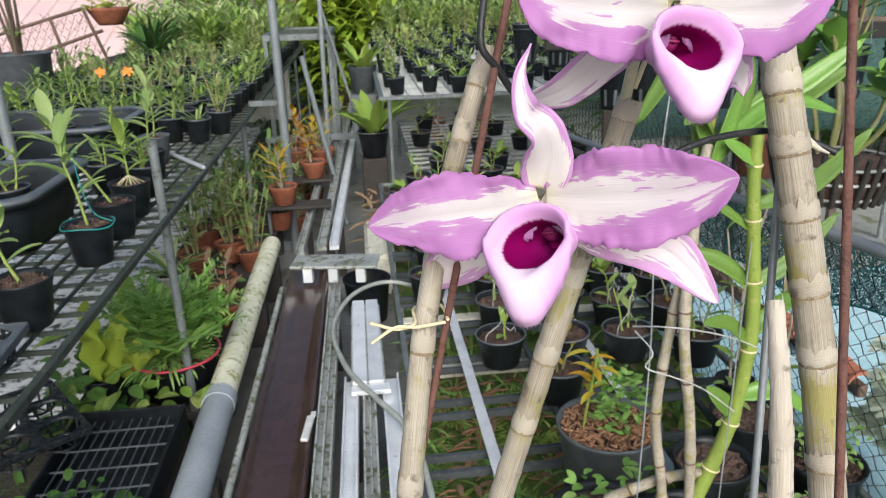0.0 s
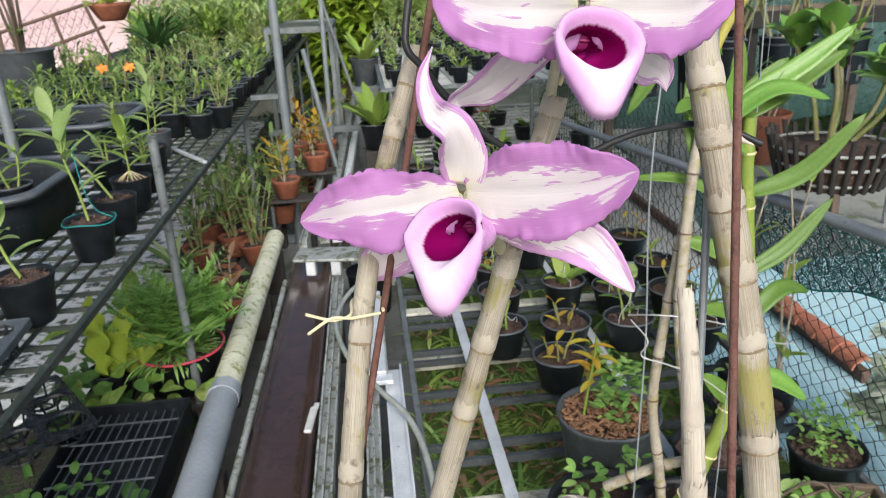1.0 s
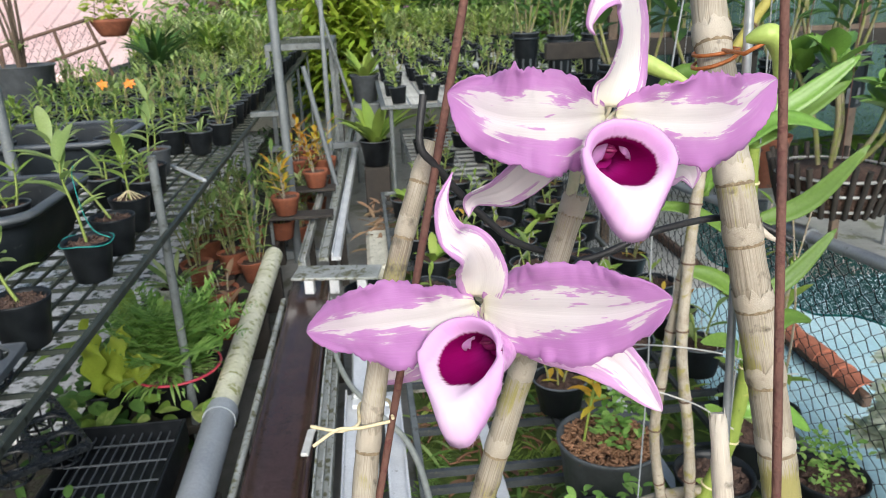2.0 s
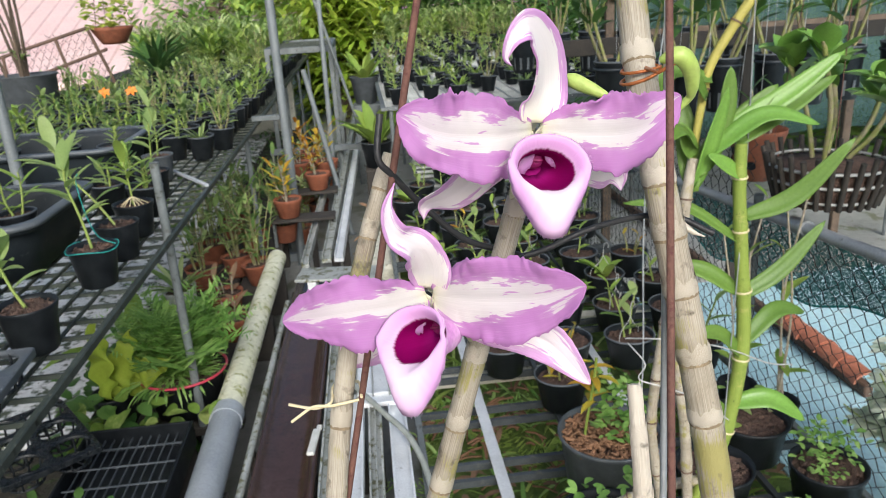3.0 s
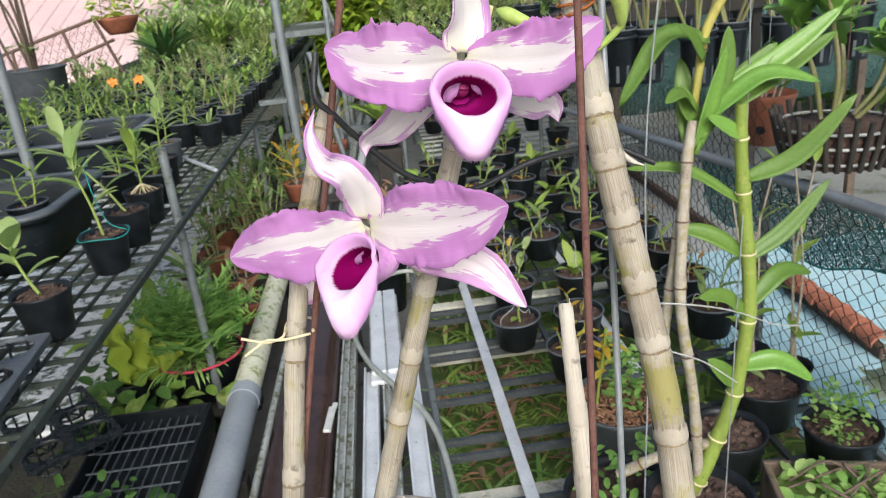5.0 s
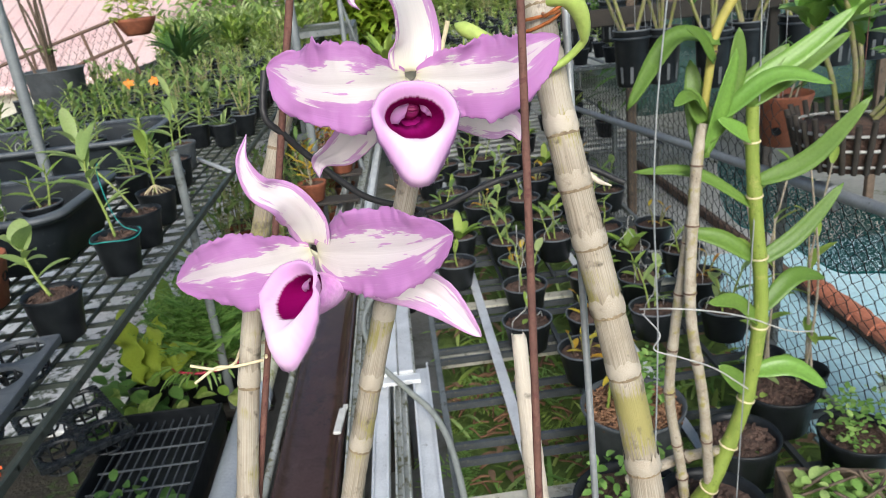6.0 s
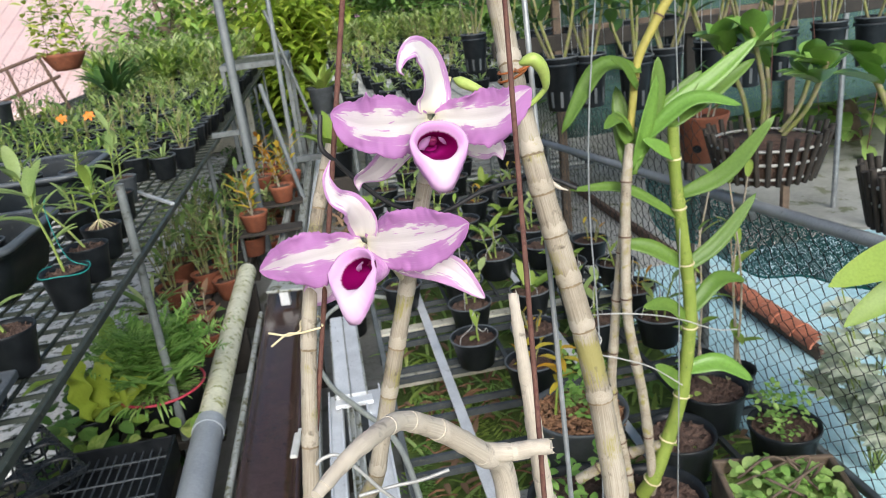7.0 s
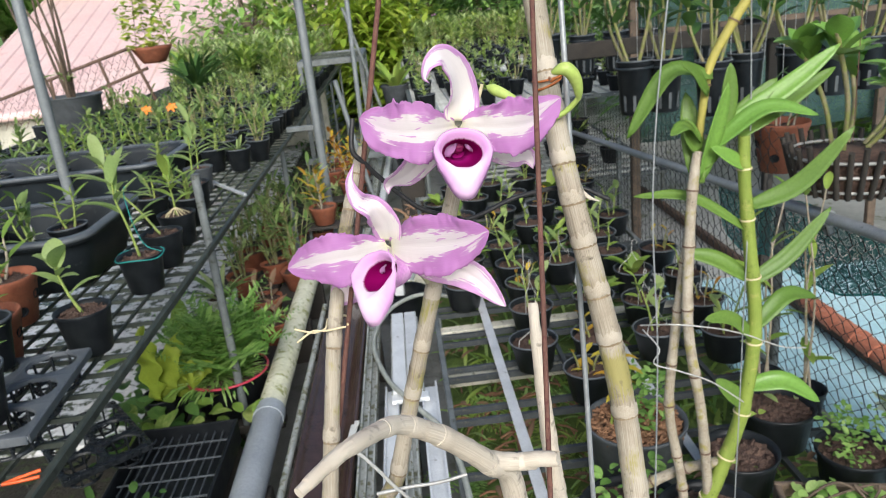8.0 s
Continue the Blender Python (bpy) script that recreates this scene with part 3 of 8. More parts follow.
s.box((-0.80, 6.24, 0.45), (0.26, 6.28, 0.50), 0.004)
part("bar", s, M_POST, tie_bar, smooth=False)
for x in (-0.79, 0.23):
    s = Shape()
    s.box((x, 6.245, 0), (x + 0.02, 6.275, 0.4495), 0.003)
    part("leg", s, M_POST, tie_bar, smooth=False)
# short arm between the bench edge and the tall post, and the shelf bracket behind
arm = thing("bracket_arm", (-0.58, 4.75, BENCH + 0.02), "short grey steel arm joining bench and post", "bracket")
s = Shape()
s.box((-0.11, -0.02, -0.016), (0.065, 0.02, 0.016), 0.003)
part("bar", s, M_STEEL, arm, smooth=False)
shelf = thing("steel_shelf", (0, 0, 0), "raised grey steel shelf with mesh deck behind the bench", "shelf")
for lo, hi in (((-0.75, 6.3, 1.26), (-0.20, 6.34, 1.31)), ((-0.75, 7.4, 1.26), (-0.20, 7.44, 1.31)), ((-0.24, 6.34, 1.26), (-0.20, 7.4, 1.31)), ((-0.75, 6.34, 1.26), (-0.71, 7.4, 1.31))):
    s = Shape()
    s.box(lo, hi, 0.004)
    part("rail", s, M_STEEL, shelf, smooth=False)
for i in range(16):
    s = Shape()
    s.box((-0.71, 6.38 + i * 0.066, 1.285), (-0.24, 6.388 + i * 0.066, 1.295))
    part("deck_bar", s, M_MESH, shelf, smooth=False)
for x, y in ((-0.22, 6.32), (-0.22, 7.42), (-0.73, 6.32), (-0.73, 7.42)):
    s = Shape()
    s.box((x - 0.018, y - 0.018, 0.0), (x + 0.018, y + 0.018, 1.262), 0.003)
    part("leg", s, M_STEEL, shelf, smooth=False)

# floor strip below the long bench, its white standing in for wet sky glare
s = Shape()
s.box((-5.2, 2.75, 0.0), (-1.22, 9.4, 0.045), 0.01)
tagged(part("bench_floor", s, M_GLAREFLOOR, smooth=False), "damp concrete strip under the mesh bench, sky glare painted near-white", "floor", kind="structure")

s = Shape()
s.box((-1.215, 2.75, 0.0), (-0.63, 10.0, 0.03), 0.008)
s.box((-3.2, 0.25, 0.0), (-0.63, 2.745, 0.03), 0.008)
tagged(part("soil_bed", s, M_WETSOIL, smooth=False), "dark wet soil under the bench edge", "soil", kind="structure")

# ---- gutter strip between the benches ----
pipe = thing("drain_pipe", (-0.54, 0, LOW), "plastic drain pipe, grey then cream and mossy", "pipe")
s = Shape()
s.tube([(0, 0.3, 0), (0, 1.4, 0), (-0.005, 2.29, 0)], 0.052, 24)
part("grey_length", s, M_PIPE, pipe, "smooth grey plastic")
s = Shape()
s.tube([(-0.005, 2.25, 0), (-0.005, 2.31, 0)], 0.0555, 24)
part("collar", s, M_PIPE, pipe, "pale worn collar")
s = Shape()
s.tube([(-0.005, 2.31, 0), (0, 3.1, 0.003), (0.008, 3.9, 0.0)], 0.049, 24)
part("mossy_length", s, M_MOSSPIPE, pipe, "cream plastic with green moss")
for y in (0.6, 1.9, 3.2, 3.8):
    s = Shape()
    s.box((-0.05, y - 0.03, -LOW), (0.05, y + 0.03, -0.045), 0.004)
    part("support_block", s, M_DARKWOOD, pipe, smooth=False)

side_rail = thing("edge_rail", (0, 0, 0), "pale mossy steel rail lying between pipe and gutter", "rail")
s = Shape()
s.tube([(-0.462, 0.4, LOW - 0.02), (-0.447, 1.8, LOW - 0.02), (-0.434, 2.8, LOW - 0.02), (-0.427, 3.3, LOW - 0.02)], 0.012, 14)
part("tube", s, M_ALUDULL, side_rail)
for x, y in ((-0.457, 0.9), (-0.443, 2.1), (-0.431, 3.0)):
    s = Shape()
    s.box((x - 0.010, y - 0.02, 0.0), (x + 0.010, y + 0.02, LOW - 0.031), 0.002)
    part("support_block", s, M_DARKWOOD, side_rail, smooth=False)

gut = thing("roof_gutter", (0, 0, LOW), "wet dark-brown metal gutter lying along the walkway", "gutter")
s = Shape()
prof = [(-0.435, 0.0), (-0.432, 0.012), (-0.424, 0.014), (-0.418, -0.012), (-0.36, -0.016), (-0.30, -0.014), (-0.268, -0.010), (-0.262, 0.010), (-0.246, 0.012), (-0.243, -0.014), (-0.26, -0.03), (-0.42, -0.03)]
s.loft([[(x + 0.012 * (y - 0.3), y, z) for x, z in reversed(prof)] for y in (0.3, 1.0, 1.8, 2.6, 3.52)], True, True)
part("channel", s, M_GUTTER, gut)
for y in (0.7, 2.0, 3.4):
    s = Shape()
    s.box((-0.42, y, -LOW), (-0.24, y + 0.06, -0.031), 0.004)
    part("support_block", s, M_DARKWOOD, gut, smooth=False)


def channel_rail(name, x0, x1, y0, y1, z, w, mat, label, lips=3):
    """An aluminium track: a flat base with upright lips along it, on blocks."""
    r = thing(name, (0, 0, 0), label, "rail", "aluminium tracks")
    dx = (x1 - x0)
    s = Shape()
    base = [(-w / 2, -0.02), (w / 2, -0.02), (w / 2, 0.0), (-w / 2, 0.0)]
    s.loft([[(x0 + dx * k + a, y0 + (y1 - y0) * k, z + b) for a, b in base] for k in (0, 0.5, 1)], True, True)
    part("base", s, mat, r, smooth=False)
    for i in range(lips):
        a = -w / 2 + 0.004 + (w - 0.008) * i / max(1, lips - 1)
        q = [(a - 0.003, 0), (a + 0.003, 0), (a + 0.003, 0.022), (a - 0.003, 0.022)]
        s = Shape()
        s.loft([[(x0 + dx * k + c, y0 + (y1 - y0) * k, z + 0.0005 + b) for c, b in q] for k in (0, 0.5, 1)], True, True)
        part("lip", s, mat, r, smooth=False)
    for k in (0.1, 0.9):
        s = Shape()
        x, y = x0 + dx * k, y0 + (y1 - y0) * k
        s.box((x - w / 2 + 0.003, y - 0.03, 0), (x + w / 2 - 0.003, y + 0.03, z - 0.021), 0.003)
        part("support_block", s, M_DARKWOOD, r, smooth=False)
    return r


channel_rail("aluminium_track", -0.195, -0.175, 0.3, 3.2, LOW, 0.055, M_ALUDULL, "dull mossy aluminium track on the low deck")
channel_rail("aluminium_track", -0.125, -0.10, 0.3, 2.34, LOW, 0.05, M_ALU, "pale aluminium track on the low deck", 2)
channel_rail("aluminium_track", -0.055, -0.04, 0.3, 2.34, LOW - 0.01, 0.045, M_ALUDULL, "dull mossy aluminium track on the low deck")
channel_rail("aluminium_track", 0.03, 0.035, 0.3, 2.34, LOW, 0.06, M_ALU, "pale aluminium track on the low deck", 2)
channel_rail("aluminium_track", -0.19, 0.0, 3.75, 9.0, LOW + 0.02, 0.05, M_ALU, "long aluminium track running back between benches", 2)
channel_rail("aluminium_track", -0.255, -0.09, 3.75, 9.0, LOW + 0.02, 0.05, M_ALUDULL, "long aluminium track running back between benches", 2)
channel_rail("aluminium_track", -0.37, -0.22, 3.75, 9.0, LOW, 0.04, M_ALUDULL, "long aluminium track running back between benches", 2)
panel = thing("aluminium_profile", (-0.042, 2.62, LOW + 0.022), "short pale aluminium panel with a middle groove", "metal profile")
for x in (-0.054, 0.002):
    s = Shape()
    s.box((x, -0.35, 0), (x + 0.052, 0.35, 0.016), 0.003)
    part("half", s, M_ALU, panel, smooth=False)
s = Shape()
s.box((-0.06, -0.33, -0.022), (0.06, 0.33, -0.0005), 0.002)
part("backing", s, M_ALUDULL, panel, smooth=False)
s = Shape()
s.box((-0.058, -0.40, -0.01), (0.075, -0.353, 0.006), 0.002)
part("end_bar", s, M_ALU, panel, smooth=False)
plate = thing("metal_plate", pose(-0.165, 3.36, LOW + 0.07, 0, 0, -9), "loose aluminium plate across the gutter end", "plate")
s = Shape()
s.box((-0.21, -0.085, 0), (0.20, 0.085, 0.014), 0.004)
part("top", s, M_ALUDULL, plate, smooth=False)
for x in (-0.15, -0.03, 0.1):
    s = Shape()
    s.box((x, -0.08, -0.07), (x + 0.045, -0.04, -0.0005), 0.003)
    part("foot", s, M_ALU, plate, smooth=False)
hose = thing("garden_hose", (0, 0, 0), "grey-green garden hose looping over the tracks", "hose")
s = Shape()
s.tube(curve_of([(0.30, 3.0, LOW + 0.02), (0.08, 3.16, LOW + 0.035), (-0.09, 3.02, LOW + 0.045), (-0.17, 2.72, LOW + 0.04), (-0.12, 2.38, LOW + 0.045), (-0.02, 2.14, LOW + 0.05), (0.07, 1.95, LOW + 0.045), (0.11, 1.7, LOW + 0.03), (0.12, 1.2, LOW + 0.0)], 10), 0.0095, 12)
part("tube", s, M_HOSE, hose)
bucket = thing("black_pot", (-0.03, 3.40, 0.10), "empty black plastic pot under the loose plate", "pot")
part("pot", pot_shape(0.115, 0.22, 0.8, 0.004, 0.014, 32), M_POT, bucket)
clip = thing("plastic_clip", pose(-0.235, 2.05, LOW + 0.013, 0, 0, -6), "white plastic edging clip on the gutter's rim", "clip")
s = Shape()
s.box((-0.012, -0.075, 0), (0.012, 0.06, 0.012), 0.003)
s.box((-0.003, 0.0605, 0), (0.014, 0.085, 0.010), 0.002)
part("strip", s, M_WHITEPOT, clip, smooth=False)
# deck below the tracks
s = Shape()
s.box((-0.62, 0.3, 0.0), (0.12, 3.7, 0.10), 0.01)
tagged(part("walkway_slab", s, M_GROUND, smooth=False), "mossy concrete strip under the gutter and tracks", "slab", kind="structure")


# ---- the hanging orchid ----
orchid = thing("hanging_orchid", (0.07, 0.19, 1.33), "hanging dendrobium orchid with two flamed pink blossoms on leafless straw-coloured canes", "orchid")
O = Vector((0.07, 0.19, 1.33))


def loc(p):
    return Vector(p) - O


def cane(name, ctrl, radii, mat, label, nodes, sheath=True):
    """A jointed cane through the control points: swollen rings at the joints and a frayed sheath collar."""
    pts = curve_of([loc(p) for p in ctrl], 14)
    total = sum((b - a).length for a, b in zip(pts, pts[1:]))
    rr, run = [], 0.0
    for i, p in enumerate(pts):
        u = i / (len(pts) - 1)
        r = radii[0] + (radii[1] - radii[0]) * u
        d = min(abs(run - q * total) for q in nodes) if nodes else 1
        r *= 1 + 0.03 * math.exp(-(d / 0.0015) ** 2) - 0.03 * math.exp(-((d - 0.004) / 0.002) ** 2)
        r *= 1 + 0.03 * noise.noise((p.x * 300, p.y * 300, p.z * 120))
        rr.append(r)
        if i + 1 < len(pts):
            run += (pts[i + 1] - p).length
    s = Shape()
    s.tube(pts, rr, 20)
    ob = part(name, s, mat, orchid, label)
    if sheath:
        for q in nodes:
            i = min(len(pts) - 2, max(1, int(q * (len(pts) - 1))))
            t = (pts[i + 1] - pts[i - 1]).normalized()
            a = t.orthogonal().normalized()
            b = t.cross(a)
            s = Shape()
            rings = []
            for k, (h, e) in enumerate(((-0.0012, 1.01), (-0.0004, 1.075), (0.0020, 1.065), (0.0046, 1.045))):
                ring = []
                for j in range(36):
                    an = 2 * math.pi * j / 36
                    jag = (0.0036 if k == 3 else 0.0012 if k == 0 else 0) * noise.noise((j * 1.3, q * 50, k))
                    ring.append(pts[i] + t * (h + jag) + (a * math.cos(an) + b * math.sin(an)) * rr[i] * e)
                rings.append(ring)
            s.loft(rings)
            part("sheath_collar", s, M_SHEATH if mat is M_CANE else mat, ob, "torn papery collar")
            s = Shape()
            s.tube([pts[i] - t * 0.0021, pts[i] - t * 0.0016, pts[i] - t * 0.0011], [rr[i] * 1.012, rr[i] * 1.03, rr[i] * 1.012], 20)
            part("joint_ring", s, M_JOINT if mat is M_CANE else mat, ob, "thin brown scar ring")
    return ob


cane("cane", [(0.0300, 0.1650, 1.3600), (-0.0160, 0.1820, 1.4550), (-0.0093, 0.1983, 1.4900), (-0.0041, 0.2109, 1.5250), (0.0014, 0.2211, 1.5600), (0.0077, 0.2288, 1.5900), (0.0133, 0.2339, 1.6100), (0.0204, 0.2392, 1.6300), (0.0251, 0.2422, 1.6410)],
     (0.0042, 0.0026), M_CANE, "straw-coloured leafless cane with a frayed tip", [0.22, 0.36, 0.50, 0.62, 0.80, 0.9])
cane("cane", [(0.0420, 0.1900, 1.3600), (0.0117, 0.2274, 1.4500), (0.0210, 0.2267, 1.4850), (0.0308, 0.2270, 1.5200), (0.0396, 0.2279, 1.5500), (0.0489, 0.2295, 1.5800), (0.0568, 0.2314, 1.6050), (0.0637, 0.2333, 1.6260)],
     (0.0042, 0.0035), M_CANE, "straw-coloured leafless cane that carries the blossoms", [0.30, 0.46, 0.58, 0.685, 0.80, 0.975])
cane("cane", [(0.1050, 0.1750, 1.3600), (0.1273, 0.1955, 1.4500), (0.1303, 0.2109, 1.4900), (0.1271, 0.2196, 1.5300), (0.1213, 0.2248, 1.5650), (0.1148, 0.2304, 1.6000), (0.1109, 0.2360, 1.6250), (0.1084, 0.2442, 1.6500), (0.1079, 0.2558, 1.6750), (0.1039, 0.2618, 1.7250), (0.1019, 0.2638, 1.8050)],
     (0.0060, 0.0048), M_CANE, "thick straw-coloured leafless cane", [0.25, 0.345, 0.41, 0.475, 0.54, 0.61, 0.69, 0.77, 0.9])
cane("cane_stub", [(0.0780, 0.1700, 1.3600), (0.0955, 0.1957, 1.4600), (0.0901, 0.1803, 1.4900), (0.0865, 0.1730, 1.5200), (0.0851, 0.1727, 1.5400), (0.0844, 0.1760, 1.5600), (0.0844, 0.1808, 1.5750), (0.0847, 0.1847, 1.5839)],
     (0.0047, 0.0017), M_DRYCANE, "short bleached dry cane stub", [0.35, 0.5, 0.66, 0.8, 0.92])
cane("dry_cane", [(0.0085, 0.068, 1.5950), (0.0140, 0.075, 1.5960), (0.0205, 0.084, 1.5955), (0.0300, 0.103, 1.5880), (0.0380, 0.113, 1.5790), (0.0468, 0.122, 1.5675), (0.0580, 0.134, 1.5500), (0.0662, 0.146, 1.5340), (0.0700, 0.158, 1.49), (0.071, 0.17, 1.43), (0.07, 0.18, 1.36)],
     (0.0014, 0.0056), M_DRYCANE, "bent bleached dry cane", [0.06, 0.13, 0.20, 0.28, 0.36, 0.46, 0.6])
cane("broken_cane", [(0.0560, 0.1330, 1.5520), (0.0680, 0.1380, 1.5460), (0.0752, 0.1347, 1.5484), (0.0810, 0.1320, 1.5490)],
     (0.0036, 0.0022), M_DRYCANE, "broken bleached cane end", [0.4, 0.75])


def tepal(name, flower, ctrl, width, face, mat, cup=0.2, ruffle=0.05, blunt=0.8, seed=0, base_w=0.22, nu=72, nv=20, roll=0.0, tooth=1.0, wing=0.0, taper=0.0):
    """A petal or sepal along a curve: width profile, cupped section, wavy finely toothed margin."""
    c = curve_of([loc(p) for p in ctrl], max(4, nu // (len(ctrl) - 1)))
    nu = len(c) - 1
    fv = Vector(face).normalized()
    v, f, uv = [], [], []
    rng = random.Random(seed)
    for i, p in enumerate(c):
        u = i / nu
        t = (c[min(i + 1, nu)] - c[max(i - 1, 0)]).normalized()
        sd = t.cross(fv).normalized()
        sd = Matrix.Rotation(roll * u, 3, t) @ sd
        nn = sd.cross(t).normalized()
        w, halves = 0.0, []
        for skew in (1 - 0.22 * wing, 1 + 0.38 * wing):
            halves.append(width * 0.5 * (base_w * (1 - u) ** 2 + math.sin(math.pi * u ** (blunt * skew)) ** 0.66) if 0 < u < 1 else width * 0.5 * (base_w if u == 0 else 0.02))
        for j in range(nv + 1):
            q = -1 + 2 * j / nv
            e = abs(q)
            w = halves[1 if (q > 0) == (sd.z > 0) else 0] if wing else halves[0]
            w *= (1 - u) ** taper
            ww = w
            side = 3.0 if q > 0 else 8.0
            if 0.06 < u < 0.97:
                ww *= 1 + tooth * e ** 4 * (0.14 * noise.noise((u * 4.5, side, seed)) + 0.08 * noise.noise((u * 15, side, seed)))
                if e == 1:
                    ww *= 1 + tooth * rng.uniform(-0.04, 0.036)
            wave = ruffle * w * e ** 2 * (math.sin(u * 15 + seed + q * 2) + 1.3 * noise.noise((u * 9, q * 2, seed)) + 0.6 * noise.noise((u * 24, q * 2, seed)))
            v.append(p + sd * ww * q + nn * (cup * w * q * q + wave - 0.05 * w * math.exp(-(q / 0.12) ** 2)))
    for i in range(nu):
        for j in range(nv):
            a = i * (nv + 1) + j
            f.append((a, a + 1, a + nv + 2, a + nv + 1))
            uv.append([(i / nu, j / nv), (i / nu, (j + 1) / nv), ((i + 1) / nu, (j + 1) / nv), ((i + 1) / nu, j / nv)])
    s = Shape()
    s.add(v, f, uv)
    return part(name, s, mat, flower, thick=0.0005)


def lip_of(flower, top, tip, ex, size=1.0):
    """The trumpet-shaped lip with its fringe, throat and column, between its top at the flower's middle and its pointed tip."""
    top, tip = loc(top), loc(tip)
    up = (top - tip).normalized()
    ex = (Vector(ex) - up * Vector(ex).dot(up)).normalized()
    nn = ex.cross(up)
    length = (top - tip).length
    o = tip + up * length * 0.59

    def outline(a, k):
        x, y = math.sin(a), math.cos(a)
        if k == 0:
            return 0.0082 * x, (0.0066 if y > 0 else 0.0070) * y
        if y > 0:
            return 0.0112 * x, 0.0088 * y
        return 0.0120 * math.copysign(abs(x) ** 0.74, x), -(0.60 * length) * (0.62 * -y + 0.38 * (-y) ** 9)

    na, rings = 56, []
    uvs = []
    for sv, depth in ((0.0, -0.0135), (0.12, -0.0115), (0.25, -0.0085), (0.38, -0.0048), (0.47, -0.0022), (0.53, -0.0006), (0.62, 0.0006), (0.74, 0.0018), (0.86, 0.0024), (0.95, 0.0022), (1.0, 0.0016)):
        ring = []
        for j in range(na):
            a = 2 * math.pi * j / na
            mx, my = outline(a, 0)
            rx, ry = outline(a, 1)
            if sv <= 0.53:
                q = (sv / 0.53)
                r = 0.42 + 0.58 * q ** 0.7
                x, y = mx * r, my * r + 0.0085 * (1 - q)
                z = depth
            else:
                q = (sv - 0.53) / 0.47
                x, y = mx + (rx - mx) * q, my + (ry - my) * q
                low = max(0.0, -math.cos(a))
                z = depth + 0.0028 * q * (1 - low) - 0.0045 * low * q ** 2 + 0.0035 * low * math.sin(math.pi * q)
            if sv == 1.0:
                x *= 1 + 0.06 * noise.noise((j * 1.7, 0, size))
                y += 0.0005 * noise.noise((j * 1.9, 4, size))
            wob = 0.0004 * noise.noise((a * 3, sv * 6, size * 9))
            ring.append(o + (ex * x + up * y + nn * (z + wob)) * size)
        rings.append(ring)
        uvs.append(sv)
    s = Shape()
    s.loft(rings, True, False, uvs)
    s.add(rings[0], [tuple(range(na))])
    lip = part("lip", s, M_LIP, flower, "pink and white trumpet lip with a maroon throat", thick=0.0005)
    axis = [sum(r, Vector()) / len(r) for r in rings]
    s = Shape()
    s.loft([[c + (p - c) * (1 + 0.0011 / max(0.002, (p - c).length)) for p in r] for c, r in zip(axis[:7], rings[:7])], True)
    part("lip_tube", s, M_LIPBACK, lip, "pink outside of the trumpet")
    s = Shape()
    rng = random.Random(int(size * 100))
    outer = rings[-1]
    inner = rings[-3]
    for j in range(na):
        for k in range(7):
            q = (j + k / 7) % na
            j0, j1 = int(q) % na, (int(q) + 1) % na
            p = outer[j0].lerp(outer[j1], q - int(q))
            d = (p - inner[j0].lerp(inner[j1], q - int(q))).normalized()
            d = (d + nn * rng.uniform(-0.3, 0.5) + ex * rng.uniform(-0.3, 0.3)).normalized()
            w = (outer[j1] - outer[j0]).normalized() * 0.00010
            h = rng.uniform(0.0004, 0.0011)
            s.add([p - w, p + w, p + d * h, p + nn * 0.0001], [(0, 1, 2), (1, 3, 2), (3, 0, 2)])
    part("fringe", s, M_FRINGE, lip, "fine pale hairs along the margin")
    s = Shape()
    cpts = curve_of([o + up * 0.0105 - nn * 0.013, o + up * 0.0082 - nn * 0.009, o + up * 0.0064 - nn * 0.006], 6)
    s.tube(cpts, [0.0020, 0.0022, 0.0023, 0.0024, 0.0024, 0.0025, 0.0025, 0.0024, 0.0023, 0.0022, 0.0020, 0.0016, 0.0010][:len(cpts)], 14)
    col = part("column", s, M_COLUMN, lip, "magenta column")
    s = Shape()
    s.tube([o + up * 0.0064 - nn * 0.0060 - ex * 0.0016, o + up * 0.0060 - nn * 0.0054, o + up * 0.0064 - nn * 0.0060 + ex * 0.0016], [0.0003, 0.0006, 0.0003], 8)
    part("anther_cap", s, M_ANTHER, lip, "dark anther cap")
    return lip


def blossom(label):
    b = new("blossom")
    b.parent = orchid
    b["label"] = label
    return b


FACE_U = (-0.054, -0.886, 0.086)
up_b = blossom("upper blossom facing the camera side, dorsal sepal curled back")
tepal("petal", up_b, [(0.0628, 0.2098, 1.6516), (0.0514, 0.2043, 1.6518), (0.0372, 0.2064, 1.6528), (0.0264, 0.2128, 1.6581)], 0.0225, FACE_U, M_PETAL, 0.10, 0.15, 0.98, 3, tooth=1.05, wing=1.0)
tepal("petal", up_b, [(0.0658, 0.2099, 1.6517), (0.0773, 0.2061, 1.6501), (0.0922, 0.2049, 1.6506), (0.1051, 0.2106, 1.6576)], 0.0200, FACE_U, M_PETAL, 0.10, 0.16, 0.90, 5, tooth=1.3, wing=0.8)
tepal("lateral_sepal", up_b, [(0.0632, 0.2137, 1.6510), (0.0527, 0.2179, 1.6413), (0.0420, 0.2237, 1.6312), (0.0344, 0.2319, 1.6265), (0.0332, 0.2326, 1.6214)], 0.0138, (0.144, -0.889, -0.266), M_SEPAL, 0.15, 0.06, 0.8, 8, tooth=0.4, taper=0.4)
